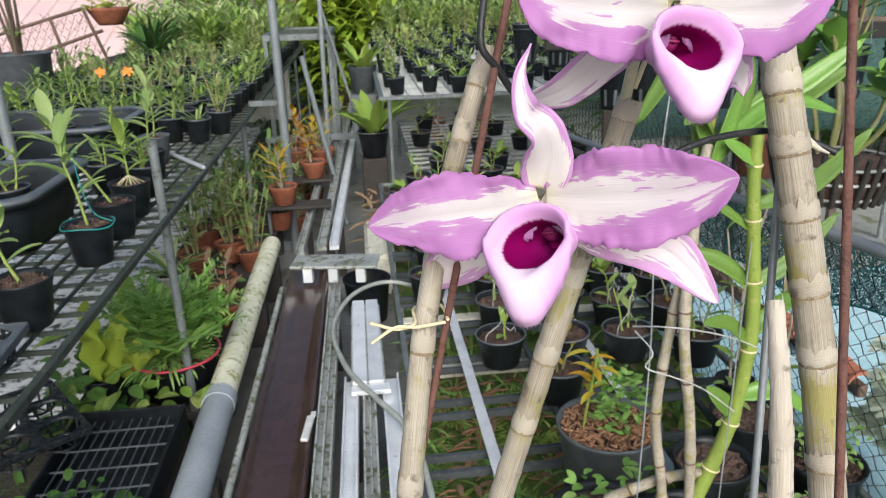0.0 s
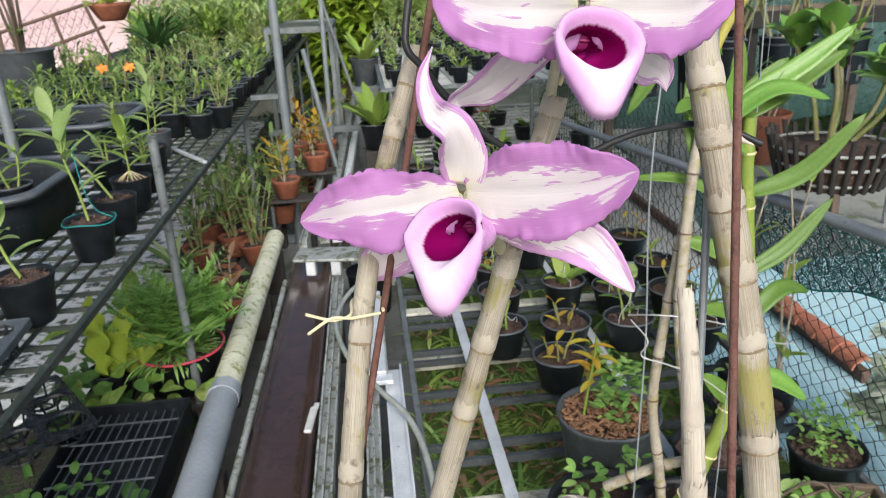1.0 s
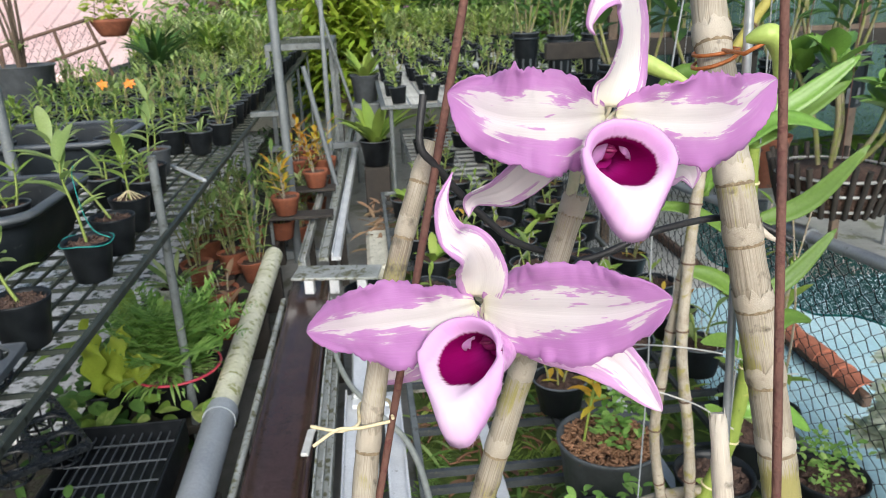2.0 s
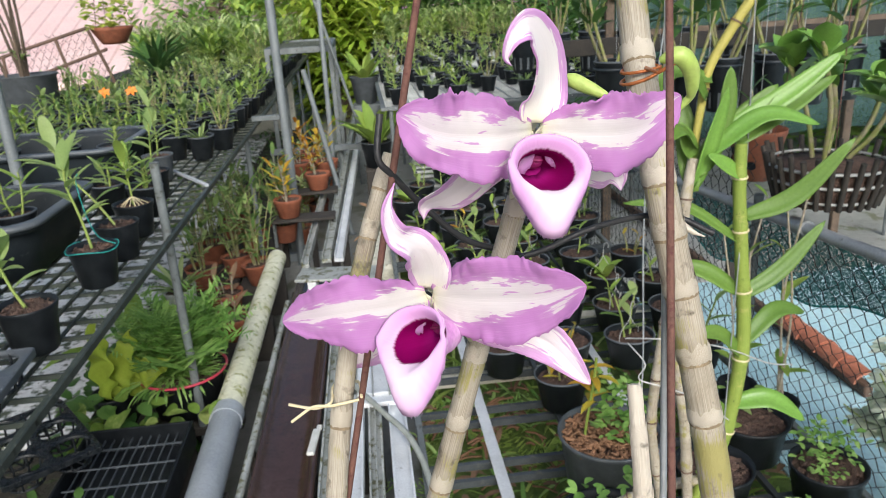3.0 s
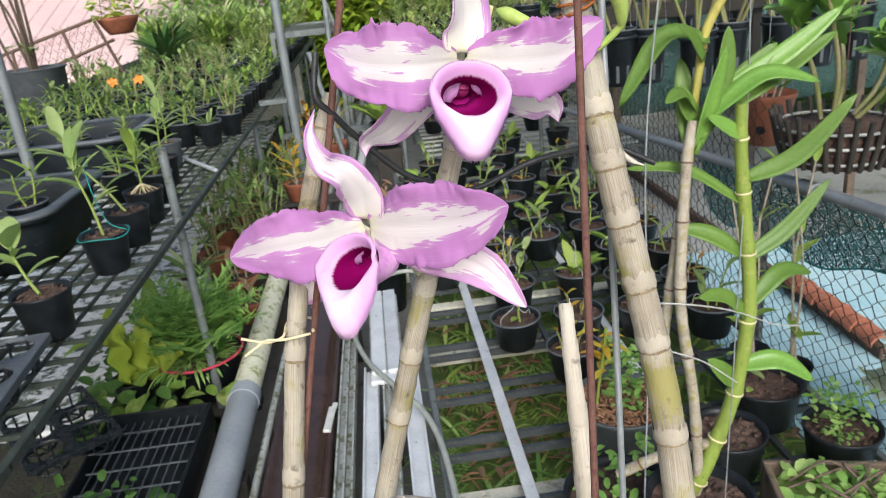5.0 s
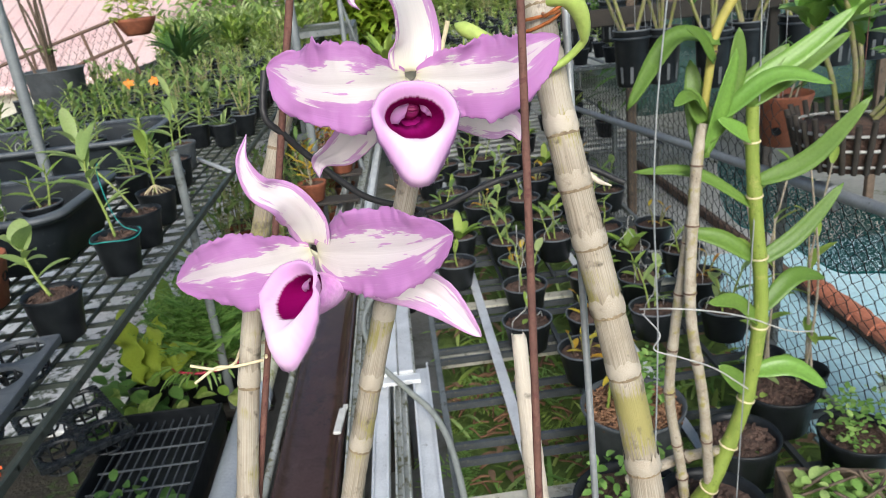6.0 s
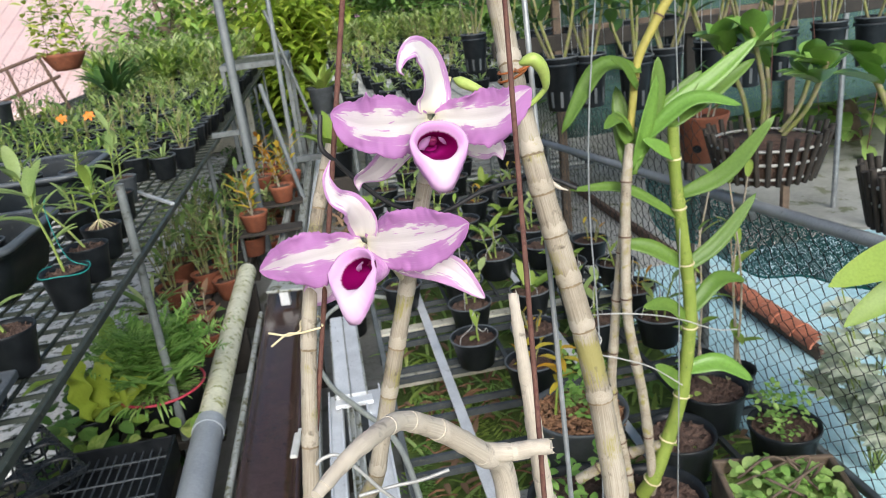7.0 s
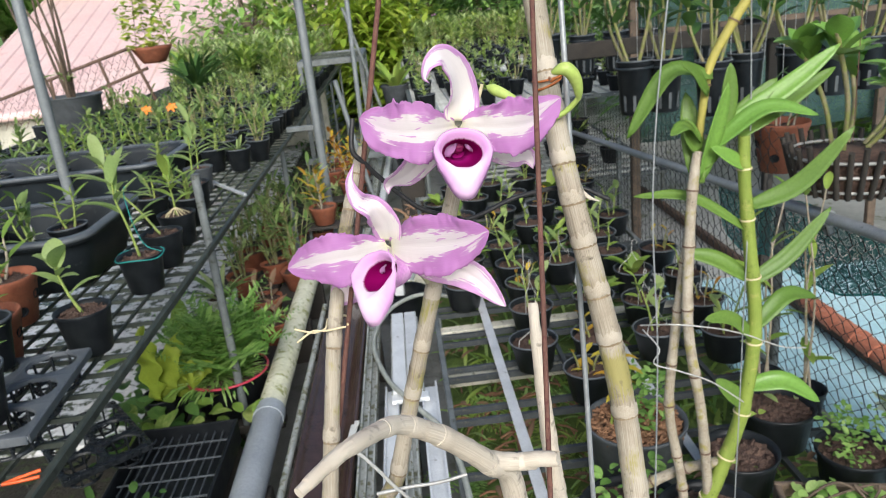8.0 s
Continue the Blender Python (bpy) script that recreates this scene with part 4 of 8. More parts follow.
tepal("lateral_sepal", up_b, [(0.0658, 0.2137, 1.6509), (0.0767, 0.2178, 1.6419), (0.0876, 0.2243, 1.6348), (0.0946, 0.2309, 1.6307), (0.0965, 0.2320, 1.6256)], 0.0145, (-0.055, -0.901, -0.214), M_SEPAL, 0.15, 0.06, 0.85, 9, tooth=0.4, taper=0.3)
tepal("dorsal_sepal", up_b, [(0.0643, 0.2116, 1.6530), (0.0662, 0.2089, 1.6627), (0.0644, 0.2016, 1.6728), (0.0592, 0.1932, 1.6795), (0.0544, 0.1879, 1.6782), (0.0521, 0.1884, 1.6734), (0.0537, 0.1899, 1.6709)], 0.0128, (0.395, -0.834, 0.183), M_DORSAL, 0.22, 0.05, 0.55, 12, 0.5, 48, 14, tooth=0.35, taper=0.62)
lip_of(up_b, (0.0643, 0.2072, 1.6531), (0.0631, 0.1843, 1.6285), (0.974, 0.150, 0.007), 0.93)
s = Shape()
s.tube(curve_of([loc((0.0643, 0.2175, 1.6515)), loc((0.0642, 0.2222, 1.6478)), loc((0.0632, 0.2298, 1.6379)), loc((0.0618, 0.2323, 1.6263))], 6), [0.0018] * 12 + [0.0016] * 7, 10)
part("pedicel", s, M_PEDICEL, up_b, "pale green flower stalk")

lo_b = blossom("lower blossom turned slightly aside, dorsal sepal twisted upright")
tepal("petal", lo_b, [(0.0306, 0.2052, 1.6077), (0.0203, 0.2055, 1.6049), (0.0026, 0.2087, 1.6021), (-0.0118, 0.2164, 1.5987)], 0.0198, (-0.252, -0.917, 0.137), M_PETAL, 0.06, 0.16, 0.95, 21, tooth=1.5, wing=0.7)
tepal("petal", lo_b, [(0.0326, 0.2047, 1.6077), (0.0428, 0.1963, 1.6090), (0.0576, 0.1869, 1.6115), (0.0694, 0.1799, 1.6165)], 0.0228, (-0.404, -0.874, 0.110), M_PETAL, 0.08, 0.13, 0.95, 23, wing=0.4)
tepal("lateral_sepal", lo_b, [(0.0304, 0.2085, 1.6067), (0.0213, 0.2159, 1.5947), (0.0106, 0.2241, 1.5830), (0.0026, 0.2310, 1.5737)], 0.0160, (-0.156, -0.905, -0.263), M_SEPAL, 0.12, 0.06, 0.85, 25, tooth=0.4)
tepal("lateral_sepal", lo_b, [(0.0330, 0.2076, 1.6072), (0.0473, 0.2043, 1.5993), (0.0634, 0.1998, 1.5922), (0.0753, 0.1943, 1.5796)], 0.0155, (-0.355, -0.898, -0.111), M_SEPAL, 0.12, 0.05, 0.85, 27, tooth=0.4)
tepal("dorsal_sepal", lo_b, [(0.0318, 0.2061, 1.6092), (0.0315, 0.2002, 1.6181), (0.0286, 0.1935, 1.6259), (0.0231, 0.1873, 1.6320), (0.0211, 0.1844, 1.6396), (0.0235, 0.1839, 1.6462)], 0.0108, (-0.300, -0.922, 0.288), M_DORSAL, 0.20, 0.06, 0.62, 29, 0.45, 45, 14, 0.9, 0.35, taper=0.4)
lip_of(lo_b, (0.0312, 0.2032, 1.6087), (0.0209, 0.1802, 1.5854), (0.736, -0.646, 0.183), 0.98)
s = Shape()
s.tube(curve_of([loc((0.0330, 0.2125, 1.6070)), loc((0.0368, 0.2156, 1.6020)), loc((0.0421, 0.2233, 1.5905)), loc((0.0473, 0.2301, 1.5788))], 6), [0.0018] * 19, 10)
part("pedicel", s, M_PEDICEL, lo_b, "pale green flower stalk")

# buds, capsule, withered bloom, ties
s = Shape()
s.tube(curve_of([loc((0.0801, 0.2404, 1.6618)), loc((0.0840, 0.2378, 1.6596)), loc((0.0893, 0.2337, 1.6568)), loc((0.0939, 0.2312, 1.6544)), loc((0.1005, 0.2322, 1.6532))], 7), [0.0003, 0.0009, 0.0014, 0.0018, 0.0021, 0.0023, 0.0024, 0.0024, 0.0024, 0.0023, 0.0022, 0.0021, 0.0020, 0.0018, 0.0017, 0.0015, 0.0014, 0.0012, 0.0011, 0.0010] + [0.001] * 9, 12)
part("flower_bud", s, M_GREEN, orchid, "plump green flower bud")
s = Shape()
cap = curve_of([loc((0.1060, 0.2285, 1.6656)), loc((0.1114, 0.2262, 1.6667)), loc((0.1155, 0.2275, 1.6620)), loc((0.1171, 0.2299, 1.6554)), loc((0.1164, 0.2316, 1.6526)), loc((0.1116, 0.2336, 1.6480)), loc((0.1061, 0.2343, 1.6457))], 6)
s.tube(cap, [0.0008, 0.0014, 0.0019, 0.0023, 0.0026, 0.0028, 0.0029, 0.0029, 0.0029, 0.0028, 0.0028, 0.0027, 0.0026, 0.0025, 0.0023, 0.0022, 0.0020, 0.0018, 0.0016, 0.0014, 0.0013, 0.0012] + [0.0012] * 20, 12)
part("seed_capsule", s, M_GREEN, orchid, "green nodding seed capsule on a curved stalk")
s = Shape()
s.tube(curve_of([loc((0.0642, 0.2321, 1.6292)), loc((0.0720, 0.2343, 1.6482)), loc((0.0744, 0.2345, 1.6548)), loc((0.0761, 0.2347, 1.6586)), loc((0.0777, 0.2348, 1.6634))], 6), [0.0008] * 8 + [0.0010, 0.0014, 0.0019, 0.0021, 0.0020, 0.0016, 0.0012, 0.0010, 0.0008, 0.0007] + [0.0007] * 9, 10)
part("withered_bloom", s, M_WITHER, orchid, "shrivelled straw-coloured old bloom")
s = Shape()
ringpts = []
for k in range(34):
    a = k * 2 * math.pi / 15
    ringpts.append(loc((0.1079, 0.2484, 1.6600)) + Vector((0.0062 * math.cos(a), 0.0062 * math.sin(a), 0.0018 * math.sin(a * 0.5) + 0.0016 * math.cos(a))))
ringpts += [loc((0.1054, 0.2273, 1.6622)), loc((0.1104, 0.2257, 1.6652)), loc((0.1137, 0.2274, 1.6639))]
s.tube(ringpts, 0.00055, 8)
part("wire_tie", s, M_COPPER, orchid, "orange-brown wire tie")
s = Shape()
tw = [loc((0.0088, 0.2196, 1.5688)), loc((0.0076, 0.2297, 1.5689)), loc((0.0000, 0.2287, 1.5690)), loc((-0.0007, 0.2180, 1.5691)), loc((-0.0045, 0.2162, 1.5686)), loc((-0.0075, 0.2156, 1.5692))]
s.tube(curve_of(tw + [loc((-0.0132, 0.2141, 1.5721))], 6), 0.0005, 8)
s.tube(curve_of([loc((0.0079, 0.2190, 1.5683)), loc((-0.0006, 0.2169, 1.5684)), loc((-0.0050, 0.2154, 1.5697)), loc((-0.0079, 0.2158, 1.5685)), loc((-0.0132, 0.2147, 1.5655))], 6), 0.0005, 8)
part("twist_tie", s, M_WITHER, orchid, "straw-coloured twist tie round a cane")
s = Shape()
s.tube(curve_of([loc((0.1307, 0.2364, 1.6066)), loc((0.1161, 0.2432, 1.6126)), loc((0.0901, 0.2364, 1.6128)), loc((0.0710, 0.2360, 1.6062)), loc((0.0571, 0.2365, 1.6040)), loc((0.0526, 0.2307, 1.6046)), loc((0.0581, 0.2264, 1.6058)), loc((0.0637, 0.2311, 1.6068)), loc((0.0577, 0.2360, 1.6079)), loc((0.0452, 0.2348, 1.6138)), loc((0.0313, 0.2333, 1.6281)), loc((0.0250, 0.2299, 1.6367)), loc((0.0206, 0.2291, 1.6430)), loc((0.0223, 0.2330, 1.6552))], 6), 0.00105, 10)
part("cable_tie", s, M_CABLE, orchid, "thin black cable looped round the canes")
s = Shape()
s.tube(curve_of([loc((0.1165, 0.2325, 1.6136)), loc((0.1204, 0.2311, 1.6100)), loc((0.1247, 0.2311, 1.6079))], 5), [0.0012, 0.0011, 0.001, 0.001, 0.0009, 0.0009, 0.0008, 0.0006, 0.0005, 0.0004, 0.0003], 8)
part("sheath_shred", s, M_DRYCANE, orchid, "pale curled shred of sheath")

# pale tie wires low on the plant
for pts in ([(-0.0024, 0.1937, 1.5188), (-0.0003, 0.1939, 1.5207), (0.0047, 0.1941, 1.5217), (0.0085, 0.1941, 1.5197), (0.0150, 0.1942, 1.5108), (0.0207, 0.1944, 1.5018), (0.0275, 0.1947, 1.4928)],
            [(0.0122, 0.2010, 1.4940), (0.0271, 0.2017, 1.4949), (0.0401, 0.2023, 1.4948), (0.0531, 0.2029, 1.4967)]):
    s = Shape()
    s.tube(curve_of([loc(p) for p in pts], 6), 0.00085, 8)
    part("tie_wire", s, M_WHITEWIRE, orchid, "pale kinked tie wire")


def hanger(name, p0, p1, r, mat, label, ctrl=()):
    s = Shape()
    pts = curve_of([loc(p0), *[loc(c) for c in ctrl], loc(p1)], 12)
    s.tube(pts, [r * (1 + 0.06 * noise.noise((p.x * 400, p.y * 400, p.z * 400))) for p in pts], 12)
    return part(name, s, mat, orchid, label)


hanger("hanger_wire", (0.0646, 0.0832, 1.3600), (0.1480, 0.3045, 2.4500), 0.00095, M_RUST, "rusty hanging wire", [(0.0764, 0.1290, 1.5000), (0.0848, 0.1618, 1.6000), (0.0949, 0.2011, 1.7200), (0.1017, 0.2273, 1.8000)])
hanger("hanger_wire", (-0.0384, 0.1967, 1.3600), (0.1400, 0.3000, 2.4500), 0.0011, M_RUST, "rusty hanging wire", [(-0.0066, 0.2135, 1.5000), (0.0161, 0.2255, 1.6000), (0.0434, 0.2399, 1.7200), (0.0616, 0.2495, 1.8000)])
hanger("hanger_wire", (0.1165, 0.2216, 1.3600), (0.1450, 0.3100, 2.4500), 0.0013, M_GALV, "galvanised hanging wire", [(0.1160, 0.2324, 1.5000), (0.1156, 0.2400, 1.6000), (0.1152, 0.2493, 1.7200), (0.1149, 0.2554, 1.8000)])
s = Shape()
s.lathe([(0.0, 1.20), (0.072, 1.20), (0.078, 1.21), (0.092, 1.345), (0.097, 1.35), (0.097, 1.362), (0.090, 1.362), (0.088, 1.33), (0.0, 1.33)], 32)
s.v = [tuple(Vector(p) + Vector((0.058, 0.165, 0)) - O) for p in s.v]
part("pot", s, M_POT, orchid, "black plastic hanging pot")
s = Shape()
s.tube(curve_of([loc((0.0116, 0.1335, 1.5080)), loc((0.0035, 0.1379, 1.5231)), loc((0.0012, 0.1457, 1.5282)), loc((0.0085, 0.1584, 1.5164)), loc((0.0114, 0.1788, 1.4987)), loc((0.0183, 0.1897, 1.4588)), loc((0.0371, 0.1976, 1.3488))], 8), 0.0008, 8)
part("support_wire", s, M_WHITEWIRE, orchid, "pale kinked support wire")
overhead = thing("overhead_pipe", (0, 0.305, 2.46), "galvanised overhead pipe from which the orchid hangs", "pipe")
s = Shape()
s.tube([(-3.2, 0, 0), (0, 0, 0), (3.0, 0, 0)], 0.017, 14)
part("tube", s, M_GALV, overhead)
for x in (-3.15, 2.95):
    s = Shape()
    s.tube([(x, 0, -2.46), (x, 0, -0.01)], 0.02, 12)
    part("upright", s, M_GALV, overhead)


# ---- pots and plants ----
def soil_shape(r, z, seed=0, chips=40, n=18):
    """Lumpy potting mix with loose bark bits."""
    rng = random.Random(seed)
    s = Shape()
    rings = []
    for k, q in enumerate((1.0, 0.8, 0.55, 0.28, 0.05)):
        rings.append([(r * q * math.cos(a), r * q * math.sin(a), z + 0.008 * rng.uniform(-1, 1) * (k > 0) + 0.006 * (1 - q)) for a in (2 * math.pi * j / n for j in range(n))])
    s.loft(rings, False, True)
    for _ in range(chips):
        a, q = rng.uniform(0, 6.28), math.sqrt(rng.random()) * r * 0.9
        p = Vector((q * math.cos(a), q * math.sin(a), z + 0.006))
        d = Vector((rng.uniform(-1, 1), rng.uniform(-1, 1), rng.uniform(-0.3, 0.3))).normalized() * rng.uniform(0.3, 1.0) * r * 0.16
        e = d.orthogonal().normalized() * r * rng.uniform(0.03, 0.07)
        t = Vector((0, 0, r * rng.uniform(0.03, 0.08)))
        s.add([p - d - e, p + d - e, p + d + e, p - d + e, p - d * 0.8 + t, p + d * 0.8 + t], [(0, 1, 5, 4), (2, 3, 4, 5), (0, 4, 3), (1, 2, 5)])
    return s


def cane_leaves(rng, h, n, leaf, wid, spread=0.02, lean=0.25, stems=1, droop=0.5, thick=0.0045, first=0.25):
    """Jointed stems with alternate strap leaves. Returns the stems' and the leaves' shapes."""
    sts, lf = [], Shape()
    for _ in range(stems):
        st = Shape()
        sts.append(st)
        a = rng.uniform(0, 6.28)
        b = Vector((math.cos(a), math.sin(a), 0)) * rng.uniform(0, spread)
        top = b + Vector((math.cos(a) * lean * h * rng.uniform(0.2, 1), math.sin(a) * lean * h * rng.uniform(0.2, 1), h * rng.uniform(0.75, 1.05)))
        pts = curve_of([b, b.lerp(top, 0.5) + Vector((rng.uniform(-1, 1), rng.uniform(-1, 1), 0)) * 0.06 * h, top], 5)
        st.tube(pts, [thick * (1 - 0.45 * i / len(pts)) * (1.12 if i % 3 == 0 else 1) for i in range(len(pts))], 6)
        turn = rng.uniform(0, 6.28)
        for k in range(n):
            u = first + (1 - first) * k / max(1, n - 1)
            p = pts[min(len(pts) - 1, int(u * (len(pts) - 1)))]
            an = turn + math.pi * k + rng.uniform(-0.5, 0.5)
            up = 0.35 + 0.9 * u + rng.uniform(-0.2, 0.3)
            d = Vector((math.cos(an), math.sin(an), up))
            lf.blade(p, d, (0, 0, 1), leaf * rng.uniform(0.7, 1.15) * (1 - 0.2 * (u > 0.95)), wid * rng.uniform(0.8, 1.2), droop * rng.uniform(0.5, 1.4), 0.18, 5)
    return sts, lf


def tuft(rng, n, length, wid, spread, steep=1.2, droop=0.7):
    """Leaves rising from one crown."""
    lf = Shape()
    for _ in range(n):
        a = rng.uniform(0, 6.28)
        d = Vector((math.cos(a), math.sin(a), rng.uniform(0.5, 1.6) * steep))
        b = Vector((math.cos(a), math.sin(a), 0)) * rng.uniform(0, spread)
        lf.blade(b, d, (0, 0, 1), length * rng.uniform(0.55, 1.1), wid * rng.uniform(0.7, 1.2), droop * rng.uniform(0.5, 1.5), 0.2, 6)
    return lf


def shift(shape, d):
    shape.v = [tuple(Vector(p) + Vector(d)) for p in shape.v]
    return shape


def potted(name, label, category, seed, r=0.062, h=0.115, kind="cane", pot_mat=None, leaf_mat=None, height=0.16, leaves=5, leaf=0.09, wid=0.026, stems=2, group="", extra=None, taper=0.74, thick=0.0045, first=0.25, stem_mat=None):
    rng = random.Random(seed)
    t = thing(name, (0, 0, 0), label, category, group)
    part("pot", pot_shape(r, h, taper), pot_mat or M_POT, t)
    # on black pots this ring's lighter grey paints the rim highlight
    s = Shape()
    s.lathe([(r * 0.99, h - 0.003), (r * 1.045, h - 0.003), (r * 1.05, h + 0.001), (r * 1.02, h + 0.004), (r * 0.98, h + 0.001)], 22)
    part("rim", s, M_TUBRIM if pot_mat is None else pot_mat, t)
    part("potting_mix", soil_shape(r * 0.93, h * 0.84, seed), M_SOIL, t)
    z = (0, 0, h * 0.84)
    if kind == "cane":
        st, lf = cane_leaves(rng, height, leaves, leaf, wid, r * 0.4, 0.3, stems)
        for q in st:
            part("stem", shift(q, z), M_STEMGREEN, t)
        part("foliage", shift(lf, z), leaf_mat or L_ORCHID, t)
    elif kind == "tuft":
        part("foliage", shift(tuft(rng, leaves, leaf, wid, r * 0.3), z), leaf_mat or L_ORCHID, t)
    elif kind == "bare":
        st, lf = cane_leaves(rng, height, leaves, leaf, wid, r * 0.55, 0.35, stems, 0.5, thick, first)
        for q in st:
            part("stem", shift(q, z), stem_mat or M_OLDCANE, t)
        part("foliage", shift(lf, z), leaf_mat or L_ORCHID, t)
    if extra:
        s = Shape()
        for _ in range(7):
            a = rng.uniform(0, 6.28)
            s.blade((0.01 * math.cos(a), 0.01 * math.sin(a), h + height * 1.05), (math.cos(a), math.sin(a), 0.4), (0, 0, 1), 0.03, 0.018, 0.6, 0.2, 4)
        part("flowers", s, extra, t)
    return t


def turned(x, y, z, rng, lean=3.0):
    return pose(x, y, z, rng.uniform(-lean, lean), rng.uniform(-lean, lean), rng.uniform(0, 360))


G_SEED = "seedling pots on the benches"
lab = "young orchid with green strap leaves in a black plastic pot"
SEED = [
    potted("potted_orchid", lab, "potted plant", 1, leaves=6, stems=2, height=0.11, leaf=0.08, wid=0.019, group=G_SEED),
    potted("potted_orchid", lab, "potted plant", 2, leaves=5, stems=3, height=0.10, leaf=0.07, wid=0.017, group=G_SEED),
    potted("potted_orchid", "leafy orchid tuft in a black plastic pot", "potted plant", 3, kind="tuft", leaves=13, leaf=0.12, wid=0.015, group=G_SEED),
    potted("potted_orchid", lab, "potted plant", 4, leaves=6, stems=2, height=0.15, leaf=0.085, wid=0.022, leaf_mat=L_BRIGHT, group=G_SEED),
    potted("potted_orchid", "orchid with thin bare canes and few leaves in a black pot", "potted plant", 5, kind="bare", leaves=3, stems=5, height=0.22, leaf=0.07, group=G_SEED),
    potted("potted_orchid", "leafy orchid tuft in a black plastic pot", "potted plant", 6, kind="tuft", leaves=15, leaf=0.13, wid=0.014, leaf_mat=L_BRIGHT, group=G_SEED),
    potted("potted_orchid", lab, "potted plant", 8, leaves=7, stems=3, height=0.17, leaf=0.09, wid=0.02, group=G_SEED),
]
TALL = [
    potted("potted_orchid", "tall leafy orchid with crowded green canes in a black pot", "potted plant", 31, r=0.075, h=0.13, leaves=7, stems=7, height=0.42, leaf=0.15, wid=0.03, group="tall orchids at the back"),
    potted("potted_orchid", "tall leafy orchid with crowded green canes in a black pot", "potted plant", 32, r=0.075, h=0.13, leaves=6, stems=6, height=0.36, leaf=0.17, wid=0.036, leaf_mat=L_BRIGHT, group="tall orchids at the back"),
    potted("potted_orchid", "pink-flowered orchid on tall canes in a black pot", "potted plant", 33, r=0.075, h=0.13, leaves=5, stems=8, height=0.40, leaf=0.12, wid=0.024, kind="bare", extra=M_PINK, group="tall orchids at the back"),
    potted("potted_orchid", "broad arching leaf tuft in a black pot", "potted plant", 34, r=0.08, h=0.14, kind="tuft", leaves=24, leaf=0.5, wid=0.05, leaf_mat=L_DEEP, group="tall orchids at the back"),
]

# near pots along the bench edge
rng = random.Random(41)


def near_cane(x, y, z, label, pts, leaves, r=0.064, h=0.115, mat=None, twine=False, roots=False, pot=None):
    """A single seedling modelled by its stem line and its leaves: (place along the stem, turn, rise, length, width)."""
    t = thing("potted_orchid", (x, y, z), label, "potted plant", "single seedlings at the bench edge")
    part("pot", pot_shape(r, h, 0.76, n=30), pot or M_POT, t)
    tagged(part("potting_mix", soil_shape(r * 0.93, h * 0.86, int(x * 100), 70), M_SOIL, t), kind="stuff")
    c = curve_of(pts, 6)
    s = Shape()
    s.tube(c, [0.0042 - 0.0018 * i / len(c) for i in range(len(c))], 10)
    part("stem", s, M_STEMGREEN, t, "jointed green stem")
    extra = [(q, 40 + 150 * k + 30 * x, 0.9, 0.085, 0.026) for k, q in enumerate((0.38, 0.55, 0.72, 0.88))]
    for u, turn, rise, ln, wd in list(leaves) + extra:
        s = Shape()
        p = c[min(len(c) - 1, int(u * (len(c) - 1)))]
        s.blade(p, (math.cos(radians(turn)), math.sin(radians(turn)), rise), (0, 0, 1), ln, wd, 0.7, 0.16, 10, 0.88)
        part("leaf", s, mat or L_ORCHID, t)
    if roots:
        for k in range(11):
            s = Shape()
            a = k * 0.57 + rng.uniform(-0.2, 0.2)
            q = rng.uniform(0.6, 0.95) * r * 0.8
            s.tube(curve_of([(0.003 * math.cos(a), 0.003 * math.sin(a), h * 0.86 + 0.035), (q * 0.5 * math.cos(a), q * 0.5 * math.sin(a), h * 0.86 + 0.022), (q * math.cos(a), q * math.sin(a), h * 0.86 + 0.006)], 4), 0.0014, 6)
            part("aerial_root", s, M_WITHER, t, "pale aerial root")
    if twine:
        s = Shape()
        s.tube([((r + 0.004) * math.cos(a), (r + 0.004) * math.sin(a), h - 0.004 + 0.004 * math.sin(3 * a)) for a in (k * 6.283 / 30 for k in range(31))], 0.0016, 6)
        s.tube(curve_of([(r, 0, h), (0.02, 0.01, h + 0.02), (0.004, 0, h + 0.08), (-0.004, 0.0, h + 0.17), (0.002, 0.004, h + 0.20)], 5), 0.0014, 6)
        part("twine", s, M_TEAL, t, "teal twine tie")
    return t


B = BENCH
near_cane(-0.765, 1.61, B, "seedling with rounded leaves in a black pot on the mesh", [(0, 0, 0.10), (-0.02, 0, 0.15), (-0.035, 0.005, 0.20), (-0.03, 0, 0.225)],
          [(0.6, 170, 0.3, 0.05, 0.03), (0.65, 10, 0.4, 0.045, 0.026), (0.95, 100, 2.5, 0.075, 0.052), (1.0, 330, 2.2, 0.07, 0.05), (0.98, 190, 1.5, 0.06, 0.045)])
near_cane(-0.753, 2.01, B, "seedling tied with teal twine in a black pot", [(0, 0, 0.10), (-0.012, 0, 0.19), (-0.03, 0, 0.28), (-0.028, 0, 0.33)],
          [(0.35, 30, 1.0, 0.09, 0.02), (0.6, 185, 0.6, 0.13, 0.032), (0.62, 20, 1.6, 0.10, 0.032), (0.8, 100, 2.0, 0.13, 0.034), (0.95, 200, 0.9, 0.12, 0.034), (1.0, 60, 2.2, 0.11, 0.036)], twine=True)
near_cane(-0.754, 2.23, B, "leaning seedling in a black pot on the mesh", [(0, 0, 0.10), (-0.05, 0.01, 0.18), (-0.11, 0.02, 0.26), (-0.14, 0.02, 0.34)],
          [(0.5, 0, 0.8, 0.08, 0.026), (0.75, 190, 0.8, 0.12, 0.036), (0.85, 20, 1.5, 0.10, 0.034), (1.0, 120, 2.2, 0.12, 0.04), (1.0, 250, 1.2, 0.09, 0.03)])
